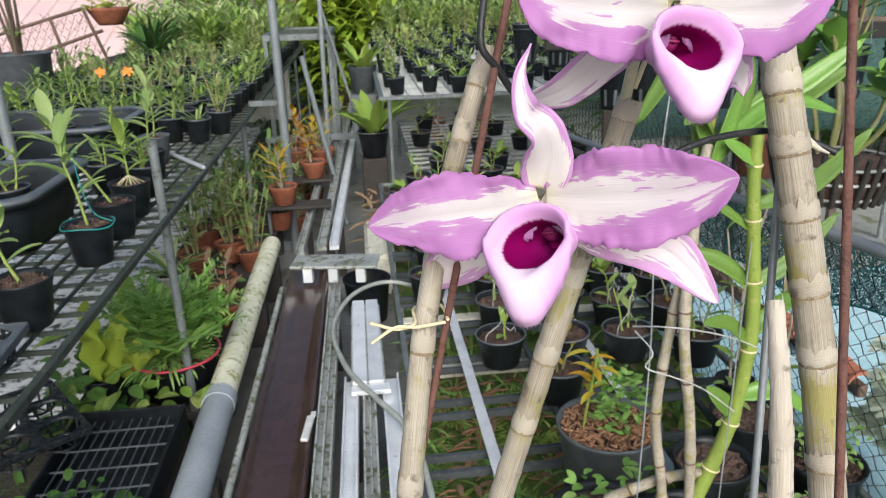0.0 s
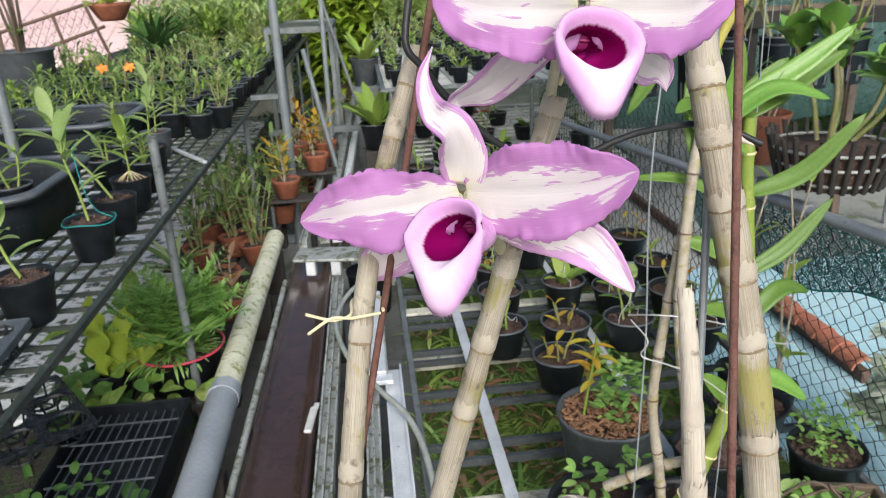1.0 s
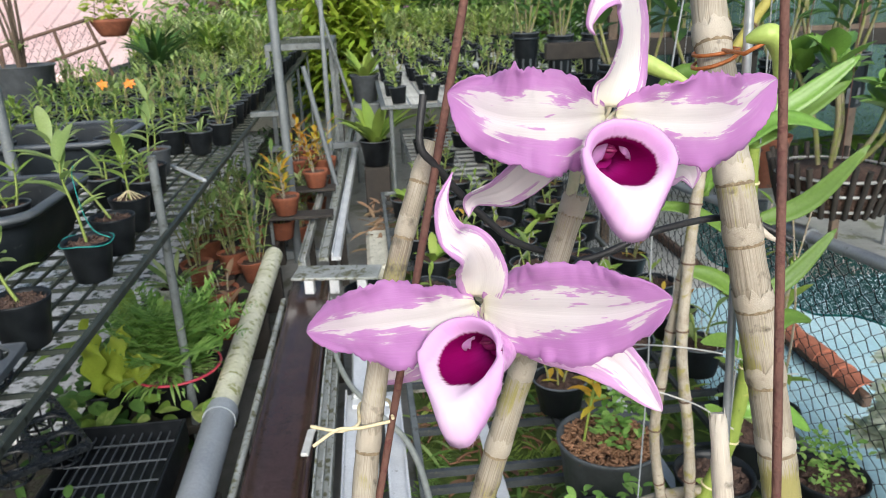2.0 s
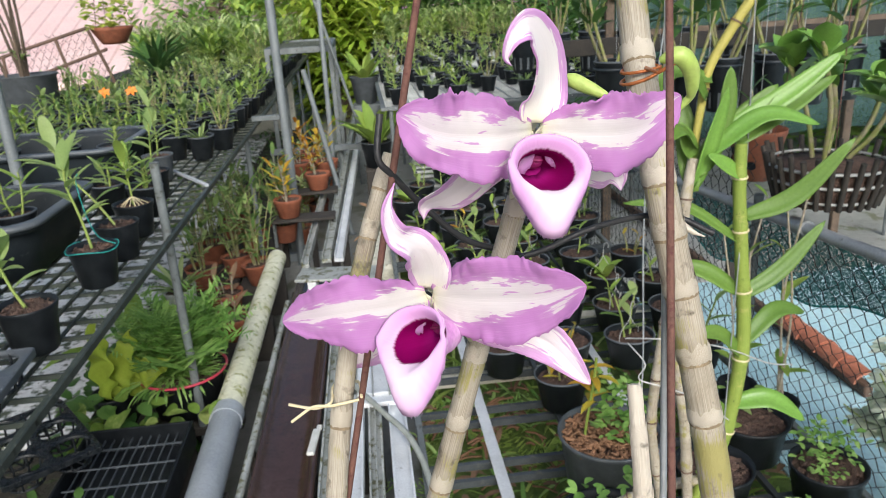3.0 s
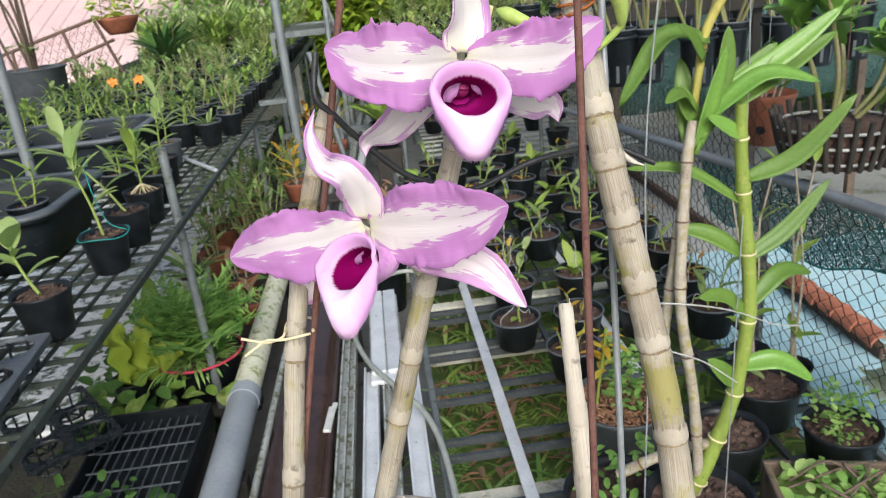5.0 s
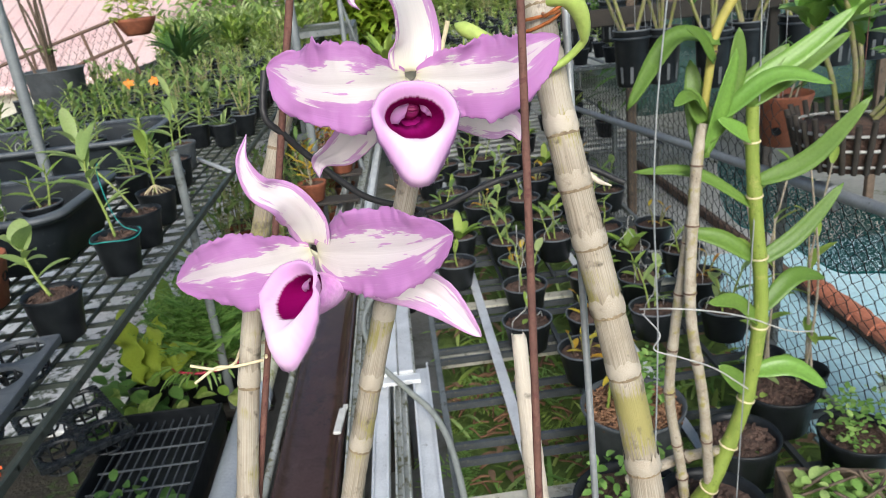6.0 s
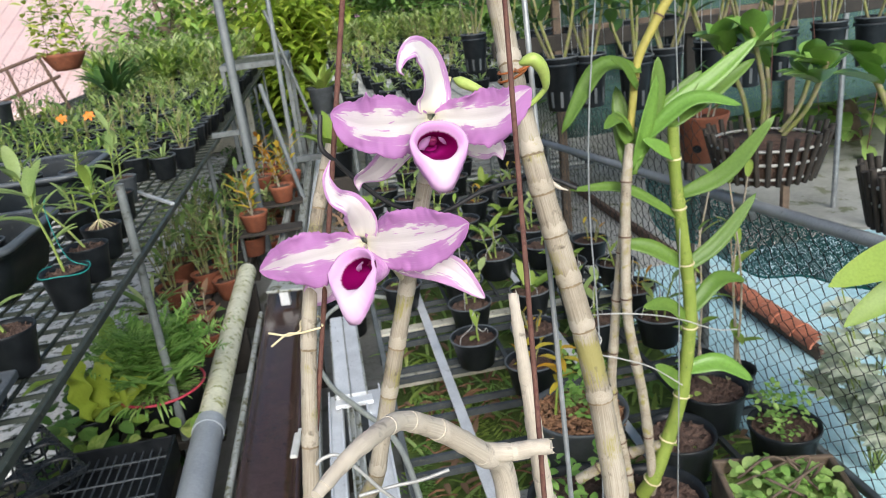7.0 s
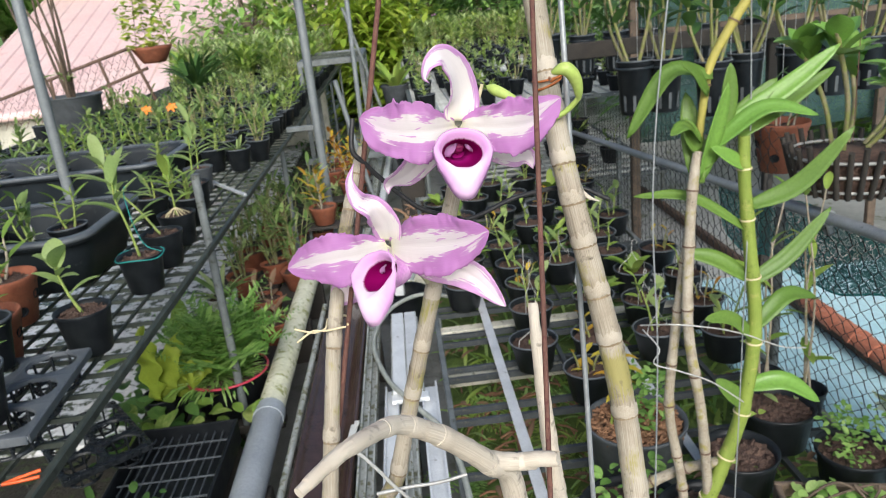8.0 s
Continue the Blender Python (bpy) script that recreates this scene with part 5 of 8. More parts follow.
near_cane(-0.768, 2.46, B, "seedling with spreading aerial roots in a black pot", [(0, 0, 0.10), (0, 0, 0.17), (-0.005, 0, 0.25)],
          [(0.75, 180, 0.7, 0.10, 0.03), (0.8, 10, 1.0, 0.10, 0.03), (0.95, 100, 1.8, 0.10, 0.03), (1.0, 280, 2.0, 0.11, 0.032), (0.9, 230, 1.0, 0.09, 0.028)], mat=L_BRIGHT, roots=True)
near_cane(-0.89, 3.28, B, "leafy seedling in a black pot on the mesh", [(0, 0, 0.10), (0.01, 0, 0.2), (0, 0, 0.32)],
          [(0.4, 200, 0.8, 0.10, 0.03), (0.5, 20, 1.0, 0.11, 0.03), (0.7, 100, 1.5, 0.11, 0.032), (0.85, 200, 1.2, 0.10, 0.03), (1.0, 30, 1.8, 0.10, 0.03), (1.0, 140, 2.4, 0.11, 0.03)], pot=M_GREYPOT)
near_cane(-0.83, 2.95, B, "leafy seedling in a black pot on the mesh", [(0, 0, 0.10), (0.01, 0, 0.2), (0.02, 0, 0.3)],
          [(0.5, 190, 0.8, 0.10, 0.03), (0.6, 10, 1.0, 0.11, 0.03), (0.9, 100, 1.5, 0.11, 0.032), (1.0, 200, 1.8, 0.10, 0.03)])

for x, y, k in ((-0.80, 2.70, 1), (-0.95, 2.78, 0), (-0.92, 3.72, 1), (-0.787, 3.69, 2), (-0.725, 3.90, 4), (-0.95, 3.05, 1)):
    copy_thing(SEED[k], turned(x, y, B, rng))


def hook_wire(x, y, z, h, turn):
    t = thing("wire_hanger", pose(x, y, z, 0, 0, turn), "kinked pale wire hanger standing in a pot", "wire hanger", "loose wire hangers")
    s = Shape()
    s.tube(curve_of([(-0.065, 0, 0.0), (-0.06, 0, h * 0.25), (-0.03, 0.01, h * 0.35), (-0.006, 0, h * 0.6), (0, 0, h), (0.012, 0, h + 0.012), (0.024, 0, h), (0.02, 0, h - 0.012)], 6), 0.0016, 6)
    s.tube(curve_of([(0.065, 0.01, 0.0), (0.055, 0.0, h * 0.3), (0.03, -0.01, h * 0.28), (0.004, 0, h * 0.6), (-0.004, 0, h * 0.8)], 6), 0.0016, 6)
    part("wire", s, M_WHITEWIRE, t)
    return t


# black tubs with pots in them
def tub(x0, x1, y0, y1, z, label):
    t = thing("planter_tub", ((x0 + x1) / 2, (y0 + y1) / 2, z), label, "planter", "black planter tubs")
    hx, hy, h = (x1 - x0) / 2, (y1 - y0) / 2, 0.175

    def ring(ex, ey, zz, c=0.09, n=6):
        out = []
        for sx, sy, a0 in ((1, 1, 0), (-1, 1, 90), (-1, -1, 180), (1, -1, 270)):
            for k in range(n + 1):
                a = radians(a0 + 90 * k / n)
                out.append((sx * (ex - c) + c * math.cos(a), sy * (ey - c) + c * math.sin(a), zz))
        return out

    s = Shape()
    s.loft([ring(hx - 0.07, hy - 0.07, 0.0), ring(hx - 0.05, hy - 0.05, 0.02), ring(hx - 0.02, hy - 0.02, h - 0.03), ring(hx - 0.018, hy - 0.018, h - 0.02), ring(hx, hy, h - 0.018), ring(hx + 0.003, hy + 0.003, h),
            ring(hx - 0.025, hy - 0.025, h + 0.002), ring(hx - 0.03, hy - 0.03, h - 0.03), ring(hx - 0.06, hy - 0.06, 0.012)], True, True)
    part("shell", s, M_TUB, t)
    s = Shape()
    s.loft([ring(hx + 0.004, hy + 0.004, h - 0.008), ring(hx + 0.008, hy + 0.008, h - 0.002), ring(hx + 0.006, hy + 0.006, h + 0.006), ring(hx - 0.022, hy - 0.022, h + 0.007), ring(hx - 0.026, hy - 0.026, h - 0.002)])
    part("rim", s, M_TUBRIM, t, "grey rolled rim")
    return t


tub(-2.05, -0.90, 2.01, 2.56, B, "long black plastic tub holding potted seedlings")
tub(-2.35, -1.0, 3.12, 3.72, B, "long black plastic tub holding potted seedlings")
rng = random.Random(77)
for x, y in ((-1.82, 2.17), (-1.66, 2.39), (-1.57, 2.17), (-1.38, 2.40), (-1.33, 2.16), (-1.10, 2.38), (-1.12, 2.18)):
    copy_thing(SEED[rng.choice((0, 3, 3, 6))], turned(x, y, B + 0.016, rng))
for x, y, a in ((-1.57, 2.17, 20), (-1.33, 2.16, 70), (-1.12, 2.18, 120), (-1.36, 3.54, 40), (-1.30, 3.28, 100), (-1.58, 3.28, 10)):
    hook_wire(x, y, B + 0.122, 0.06, a)
for x, y in ((-2.1, 3.27), (-1.9, 3.54), (-1.85, 3.30), (-1.62, 3.54), (-1.58, 3.28), (-1.36, 3.54), (-1.30, 3.28), (-1.15, 3.52)):
    copy_thing(SEED[rng.choice((0, 1, 3, 6))], turned(x, y, B + 0.016, rng))
# the crowded stretch of the bench
CROWD = []
for j in range(31):
    y = 4.02 + j * 0.185
    for i in range(12):
        x = -0.755 - i * 0.172 + rng.uniform(-0.015, 0.015)
        if abs(x + 2.3) < 0.32 and 4.6 < y < 5.85:
            continue
        if x < -0.9 and rng.random() < 0.20:
            continue
        yy = y + rng.uniform(-0.02, 0.02)
        low = x < 0.025 - 0.285 * yy
        if low and yy > 6.5:
            continue
        if yy > 7.0 and not low and rng.random() < 0.4 + 0.15 * (yy > 8.2):
            CROWD.append((TALL[rng.choice((0, 0, 1, 1, 2, 2))], turned(x, yy, B, rng, 5)))
        elif yy > 6.1:
            CROWD.append((SEED[rng.choice((0, 1, 2, 3, 5, 6))], turned(x, yy, B, rng, 4)))
        else:
            copy_thing(SEED[rng.choice((0, 1, 2, 3, 1, 5, 0, 4, 6))], turned(x, yy, B, rng, 4))
for x, y in ((-1.72, 6.75), (-1.9, 7.35), (-1.45, 8.0), (-1.15, 8.7), (-2.0, 8.4)):
    copy_thing(TALL[3], turned(x, y, B + 0.05, rng, 4))
o = near_cane(-1.40, 4.48, B, "orchid with orange blossoms in a black pot", [(0, 0, 0.10), (0.01, 0, 0.2), (0.02, 0, 0.26)], [(0.5, 190, 0.8, 0.10, 0.03), (0.6, 10, 1.0, 0.11, 0.03)])
for dx in (-0.05, 0.10):
    s = Shape()
    for k in range(6):
        a = k * 1.05 + dx * 9
        s.blade((dx, 0, 0.27), (math.cos(a), math.sin(a) * 0.5, 0.7 * math.sin(a) + 0.3), (0, -1, 0.5), 0.036, 0.018, 0.6, 0.25, 5)
    part("orange_blossom", s, M_ORANGE, o, "bright orange blossom")
# strip lying on the mesh, tool, hole trays, terracotta
strip = thing("metal_strip", (-0.86, 3.16, B + 0.004), "short pale metal strip lying on the mesh", "strip")
s = Shape()
s.box((-0.008, -0.20, 0), (0.008, 0.20, 0.012), 0.002)
part("bar", s, M_ALU, strip, smooth=False)
strip.matrix_world = pose(-0.762, 3.24, B + 0.004, 0, 0, 32)


def hole_tray(at, label, nx=2, ny=3, r=0.052, mat=M_TUBRIM):
    t = thing("cup_tray", at, label, "plant tray", "black cup trays")
    pitch = r * 2.35
    for i in range(nx):
        for j in range(ny):
            cx, cy = (i - (nx - 1) / 2) * pitch, (j - (ny - 1) / 2) * pitch
            s = Shape()
            n = 24
            sq = []
            for k in range(n):
                a = 2 * math.pi * k / n
                m = max(abs(math.cos(a)), abs(math.sin(a)))
                sq.append((cx + pitch / 2 * math.cos(a) / m, cy + pitch / 2 * math.sin(a) / m, 0.055))
            def circ(q, z):
                return [(cx + q * math.cos(2 * math.pi * k / n), cy + q * math.sin(2 * math.pi * k / n), z) for k in range(n)]
            # the default grey puts the sky's reflection into the tray's top face
            s.loft([sq, circ(r * 1.02, 0.059), circ(r, 0.058), circ(r * 0.985, 0.050)])
            part("cup_rim", s, mat, t, "top face round the cup")
            for k in range(8):
                a = math.pi * (k + 0.5) / 4
                ca, sa = math.cos(a), math.sin(a)
                s = Shape()
                s.tube([(cx + r * ca, cy + r * sa, 0.053), (cx + r * 0.88 * ca, cy + r * 0.88 * sa, 0.004)], 0.0035, 6)
                part("cup_rib", s, M_WETPLASTIC, t)
            s = Shape()
            s.loft([circ(r * 0.90, 0.0), circ(r * 0.92, 0.006), circ(r * 0.80, 0.007), circ(r * 0.78, 0.0)])
            for q in (0, 1):
                a = q * math.pi / 2 + 0.4
                dx, dy = r * 0.8 * math.cos(a), r * 0.8 * math.sin(a)
                s.tube([(cx - dx, cy - dy, 0.004), (cx + dx, cy + dy, 0.004)], 0.003, 6)
            part("cup_base", s, M_WETPLASTIC, t)
    hx, hy = nx * pitch / 2, ny * pitch / 2
    for lo, hi in (((-hx - 0.004, -hy, 0.038), (-hx, hy, 0.056)), ((hx, -hy, 0.038), (hx + 0.004, hy, 0.056)), ((-hx, -hy - 0.004, 0.038), (hx, -hy, 0.056)), ((-hx, hy, 0.038), (hx, hy + 0.004, 0.056))):
        s = Shape()
        s.box(lo, hi, 0.002)
        part("skirt", s, mat, t, smooth=False)
    return t


hole_tray(pose(-0.83, 1.31, B + 0.001, 0, 0, 4), "black plastic tray of six round cups on the mesh bench")
hole_tray(pose(-1.09, 2.11, LOW + 0.042, 0, 0, 36), "wet black plastic cup tray resting on the mesh crate", 2, 3, 0.057, M_WETPLASTIC)
crate = thing("mesh_crate", (-0.79, 1.98, LOW - 0.05), "black plastic mesh crate on the low deck", "crate")
for lo, hi in (((-0.19, -0.3, 0), (-0.18, 0.24, 0.09)), ((0.14, -0.3, 0), (0.15, 0.24, 0.09)), ((-0.18, 0.23, 0), (0.14, 0.24, 0.09)), ((-0.18, -0.3, 0), (0.14, -0.29, 0.09))):
    s = Shape()
    s.box(lo, hi, 0.003)
    part("side", s, M_POT, crate, smooth=False)
s = Shape()
s.box((-0.18, -0.29, 0.0), (0.14, 0.23, 0.006))
part("floor_panel", s, M_POT, crate, smooth=False)
# grid bars coloured grey for the highlights on black plastic
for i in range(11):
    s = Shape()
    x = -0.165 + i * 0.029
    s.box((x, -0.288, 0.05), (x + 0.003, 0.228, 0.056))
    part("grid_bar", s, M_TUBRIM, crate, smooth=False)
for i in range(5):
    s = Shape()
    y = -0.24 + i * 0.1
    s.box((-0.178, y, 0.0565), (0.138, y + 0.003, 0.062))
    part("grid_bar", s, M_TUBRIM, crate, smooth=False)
for x in (-0.185, 0.135):
    s = Shape()
    s.box((x, -0.28, -LOW + 0.05), (x + 0.012, 0.22, -0.0005), 0.002)
    part("support_board", s, M_DARKWOOD, crate, smooth=False)


def clay_pot(x, y, z, r, h, label, seed, holes=True, leaf=None, height=0.2, leaves=4):
    t = thing("clay_pot", (x, y, z), label, "clay pot", "terracotta pots")
    part("pot", pot_shape(r, h, 0.72, 0.006, 0.022, 30), M_TERRA, t)
    part("potting_mix", soil_shape(r * 0.92, h * 0.84, seed), M_SOIL, t)
    if holes:
        for k in range(8):
            a, zz = k * math.pi / 4 + (k % 2) * 0.1, h * (0.35 if k % 2 else 0.6)
            rr = r * (0.72 + 0.26 * zz / h)
            c = Vector((rr * math.cos(a), rr * math.sin(a), zz))
            nrm = Vector((math.cos(a), math.sin(a), -0.2)).normalized()
            e = Vector((-math.sin(a), math.cos(a), 0))
            f = nrm.cross(e)
            s = Shape()
            q = r * 0.15
            s.loft([[c + nrm * d + (e * math.cos(b) + f * math.sin(b)) * q * k2 for b in (6.283 * j / 12 for j in range(12))] for d, k2 in ((0.004, 1.15), (0.005, 0.95), (0.001, 0.85))], False, True)
            part("drain_hole", s, M_POT, t, "dark round drainage hole")
    if leaf:
        st, lf = cane_leaves(random.Random(seed), height, leaves, 0.1, 0.03, r * 0.4, 0.3, 3)
        for q in st:
            part("stem", shift(q, (0, 0, h * 0.84)), M_CANE, t)
        part("foliage", shift(lf, (0, 0, h * 0.84)), leaf, t)
    return t


clay_pot(-1.07, 1.86, B, 0.085, 0.14, "perforated terracotta pot on the mesh bench", 5, True, L_BRIGHT, 0.14)
clay_pot(-0.99, 1.60, B, 0.08, 0.13, "perforated terracotta pot on the mesh bench", 6, True, L_BRIGHT, 0.12)
copy_thing(SEED[0], turned(-0.90, 1.43, B + 0.06, rng))
copy_thing(SEED[1], turned(-0.80, 1.19, B + 0.06, rng))
tool = thing("secateurs", pose(-0.72, 1.065, B + 0.006, 0, 0, 20) @ Matrix.Scale(0.55, 4), "secateurs with orange handle grips on the mesh", "tool")
for k in (-1, 1):
    s = Shape()
    s.tube(curve_of([(0, 0, 0), (0.05, 0.012 * k, 0), (0.11, 0.02 * k, 0)], 5), 0.006, 8)
    part("handle", s, M_ORANGEPLASTIC, tool, "orange plastic grip")
s = Shape()
s.blade((0, 0, 0), (-1, 0.1, 0), (0, 0, 1), 0.06, 0.02, 0, 0.1, 5)
part("jaw", s, M_GALV, tool, "steel blade", thick=0.003)

# ---- plants in the low strip beside the pipe ----
def bush(name, label, category, at, make, mat, base=None):
    t = thing(name, at, label, category)
    part("foliage", make, mat, t)
    if base is not None:
        part("pot", base, M_POT, t)
    return t


def fern_shape(rng, n, length, seg=16, rise=(0.9, 2.8), sag=1.3):
    """Arching fronds with fine side leaflets."""
    s = Shape()
    for _ in range(n):
        a = rng.uniform(0, 6.28)
        d = Vector((math.cos(a), math.sin(a), rng.uniform(*rise))).normalized()
        p = Vector((rng.uniform(-0.05, 0.05), rng.uniform(-0.05, 0.05), 0))
        ln = length * rng.uniform(0.55, 1.1)
        for k in range(seg):
            u = k / seg
            q = p + d * (ln / seg)
            side = d.cross((0, 0, 1)).normalized()
            w = ln * 0.24 * math.sin(math.pi * (0.12 + 0.86 * u))
            for sg in (-1, 1):
                for fork in (0.5, 1.0):
                    e = (side * sg + d * rng.uniform(0.2, 0.8) * fork + Vector((0, 0, rng.uniform(-0.5, 0.5)))).normalized()
                    m = e.cross((0, 0, 1)).normalized() * w * 0.085
                    s.add([p, p + e * w * 0.5 * fork + m, p + e * w * fork, p + e * w * 0.5 * fork - m], [(0, 1, 2, 3)])
            p = q
            d = (d + Vector((0, 0, -sag / seg))).normalized()
    return s


rng = random.Random(5)
fern = bush("fern", "feathery green fern in a black pot with a red rim", "fern", (-0.74, 2.56, LOW - 0.10), shift(fern_shape(rng, 62, 0.42, 22, (1.2, 4.5), 1.1), (0, 0, 0.12)), L_FERN, pot_shape(0.15, 0.16, 0.8, n=32))
s = Shape()
s.tube([(0.157 * math.cos(a), 0.157 * math.sin(a), 0.162) for a in (k * 6.283 / 40 for k in range(41))], 0.005, 8)
part("rim_band", s, M_REDPAINT, fern, "red plastic rim")
part("potting_mix", soil_shape(0.14, 0.14, 3), M_SOIL, fern)
s = shift(tuft(rng, 190, 0.12, 0.010, 0.11, 0.8, 1.2), (-0.03, -0.03, 0.15))
part("fine_growth", s, L_FERN, fern, "fine trailing green growth")


def pothos(rng, n, sx, sy, size, h0, h1, wid=0.62):
    s = Shape()
    for _ in range(n):
        p = Vector((rng.uniform(-sx, sx), rng.uniform(-sy, sy), rng.uniform(h0, h1)))
        a = rng.uniform(0, 6.28)
        ln = size * rng.uniform(0.6, 1.25)
        s.blade(p, (math.cos(a), math.sin(a), rng.uniform(-0.1, 0.9)), (rng.uniform(-0.3, 0.3), rng.uniform(-0.6, 0.1), 1), ln, ln * wid, 0.6, 0.12, 6, 0.93)
    return s


bush("variegated_creeper", "green and cream variegated creeper spilling over the low deck", "creeper", (-0.80, 2.32, LOW), pothos(rng, 52, 0.26, 0.09, 0.082, -0.12, 0.06), L_VARIEG)
bush("birds_nest_fern", "broad green wavy-leaved fern below the bench", "fern", (-0.98, 2.80, LOW - 0.12), shift(tuft(rng, 14, 0.36, 0.07, 0.08, 1.3, 0.9), (0, 0, 0.12)), L_BRIGHT)
stag = thing("staghorn_fern", (-0.985, 2.50, LOW - 0.115), "lime-yellow staghorn fern with broad wavy upright fronds", "fern")
for k, (dx, dz, ln, wd) in enumerate(((0.10, 1.5, 0.36, 0.085), (0.45, 1.2, 0.33, 0.10), (0.85, 0.8, 0.29, 0.085), (-0.35, 1.1, 0.25, 0.08), (0.3, 0.55, 0.24, 0.10), (-0.15, 0.5, 0.18, 0.08))):
    s = Shape()
    s.blade((0.015 * k, 0.012 * k - 0.03, 0.13), (dx, -0.25, dz), (0.2 * (k % 3 - 1), -0.9, 0.35), ln, wd, 0.35, 0.14, 26, 0.95)
    s.v = [(x + 0.011 * math.sin(z * 70 + 2 * k), y + 0.014 * math.sin(x * 65 + z * 30 + k), z + 0.008 * math.sin(x * 90 + k)) for x, y, z in s.v]
    part("frond", s, L_LIME, stag, "broad wavy lime frond", thick=0.001)
part("pot", pot_shape(0.075, 0.14, n=24), M_POT, stag)
bush("leafy_shrub", "deep green leafy undergrowth below the bench", "shrub", (-1.0, 2.55, LOW - 0.12), pothos(rng, 110, 0.22, 0.26, 0.085, -0.1, 0.16), L_DEEP)
bush("leafy_shrub", "bright green leafy undergrowth below the bench", "shrub", (-0.95, 3.25, LOW - 0.15), pothos(rng, 150, 0.25, 0.35, 0.09, -0.15, 0.18), L_FERN)
bush("leafy_shrub", "deep green leafy undergrowth below the bench", "shrub", (-0.85, 1.30, 0.1), pothos(rng, 220, 0.25, 0.55, 0.09, -0.05, 0.22), L_DEEP)
bush("seedling_patch", "small deep-green seedlings sprouting by the trays", "seedlings", (-0.92, 1.66, LOW), pothos(rng, 110, 0.16, 0.16, 0.04, -0.05, 0.09), L_DEEP)
s = Shape()
for k in range(500):
    a = rng.uniform(0, 6.28)
    s.blade((rng.uniform(-1.4, -0.62), rng.uniform(0.3, 10), rng.uniform(0.0, 0.05)), (math.cos(a), math.sin(a), 0.9), (0, 0, 1), rng.uniform(0.06, 0.16), 0.03, 0.8, 0.2, 4)
tagged(part("weeds", s, L_DEEP), "low weeds on the ground under the bench", "weeds", kind="stuff")
w = potted("potted_orchid", "orchid tuft in a white plastic pot below the bench", "potted plant", 51, r=0.075, h=0.12, kind="tuft", leaves=16, leaf=0.22, wid=0.028, pot_mat=M_WHITEPOT, leaf_mat=L_ORCHID)
w.matrix_world = pose(-0.90, 3.32, LOW - 0.02, 4, -6, 0)
blk = thing("timber_deck", (0, 0, 0), "dark timber planks carrying the low pots", "deck")
for i in range(3):
    s = Shape()
    s.box((-1.12 + i * 0.19, 2.42, LOW - 0.15), (-0.95 + i * 0.19, 4.9, LOW - 0.115), 0.004)
    part("plank", s, M_DARKWOOD, blk, smooth=False)
for y in (2.6, 3.6, 4.7):
    s = Shape()
    s.box((-1.12, y, 0.0), (-0.57, y + 0.08, LOW - 0.1505), 0.004)
    part("bearer", s, M_DARKWOOD, blk, smooth=False)
clay_pot(-0.66, 3.16, LOW - 0.115, 0.075, 0.11, "small terracotta pot with dead stalks", 11, False, L_DRY, 0.1, 3)
clay_pot(-0.74, 3.46, LOW - 0.115, 0.085, 0.12, "small terracotta pot with dry leaves", 12, False, L_DRY, 0.12, 4)
CANES = potted("potted_orchid", "clump of tall thin bare canes in a clay pot", "potted plant", 61, r=0.085, h=0.12, kind="bare", leaves=5, stems=11, height=0.42, leaf=0.11, wid=0.024, thick=0.0034, pot_mat=M_TERRA, leaf_mat=L_ORCHID, group="bare cane clumps")
CANES.matrix_world = pose(-0.93, 3.85, LOW - 0.115)
for x, y in ((-0.76, 4.0), (-0.62, 3.85), (-0.95, 4.25), (-0.72, 4.4), (-0.55, 4.55), (-0.9, 4.75), (-0.5, 5.2), (-0.62, 5.7), (-0.42, 5.9), (-0.55, 6.3), (-0.35, 6.7)):
    copy_thing(CANES, turned(x, y, LOW - 0.115 if y < 4.9 else 0.0, rng, 6))
for x, y, z in ((-0.5, 4.45, 0.42), (-0.35, 5.09, 0.42), (-0.5, 5.49, 0.42), (-0.30, 5.49, 0.42), (-0.45, 5.89, 0.42)):
    clay_pot(x, y, z, 0.085, 0.12, "small terracotta pot with turning leaves", int(y * 10), False, L_AUTUMN, 0.26, 6)
rack = thing("pot_rack", (0, 0, 0), "rough steel rack under the shelf holding clay pots", "rack")
for y in (4.38, 5.02, 5.42, 5.82):
    s = Shape()
    s.box((-0.62, y, 0.40), (-0.22, y + 0.14, 0.419), 0.003)
    part("shelf_board", s, M_DARKWOOD, rack, smooth=False)
    for x in (-0.61, -0.24):
        s = Shape()
        s.box((x, y + 0.05, 0.0), (x + 0.02, y + 0.08, 0.3995), 0.003)
        part("leg", s, M_STEEL, rack, smooth=False)

# originals of the repeated pots take places of their own on the bench
for k, ob in enumerate(SEED):
    ob.matrix_world = pose(-1.12 - 0.17 * k, 3.86, B, 0, 0, 40 * k) if k < 4 else pose(-0.8 - 0.17 * (k - 4), 9.72, B, 0, 0, 40 * k)
for k, ob in enumerate(TALL):
    ob.matrix_world = pose(-1.35 - 0.25 * k, 9.75, B, 0, 0, 50 * k)

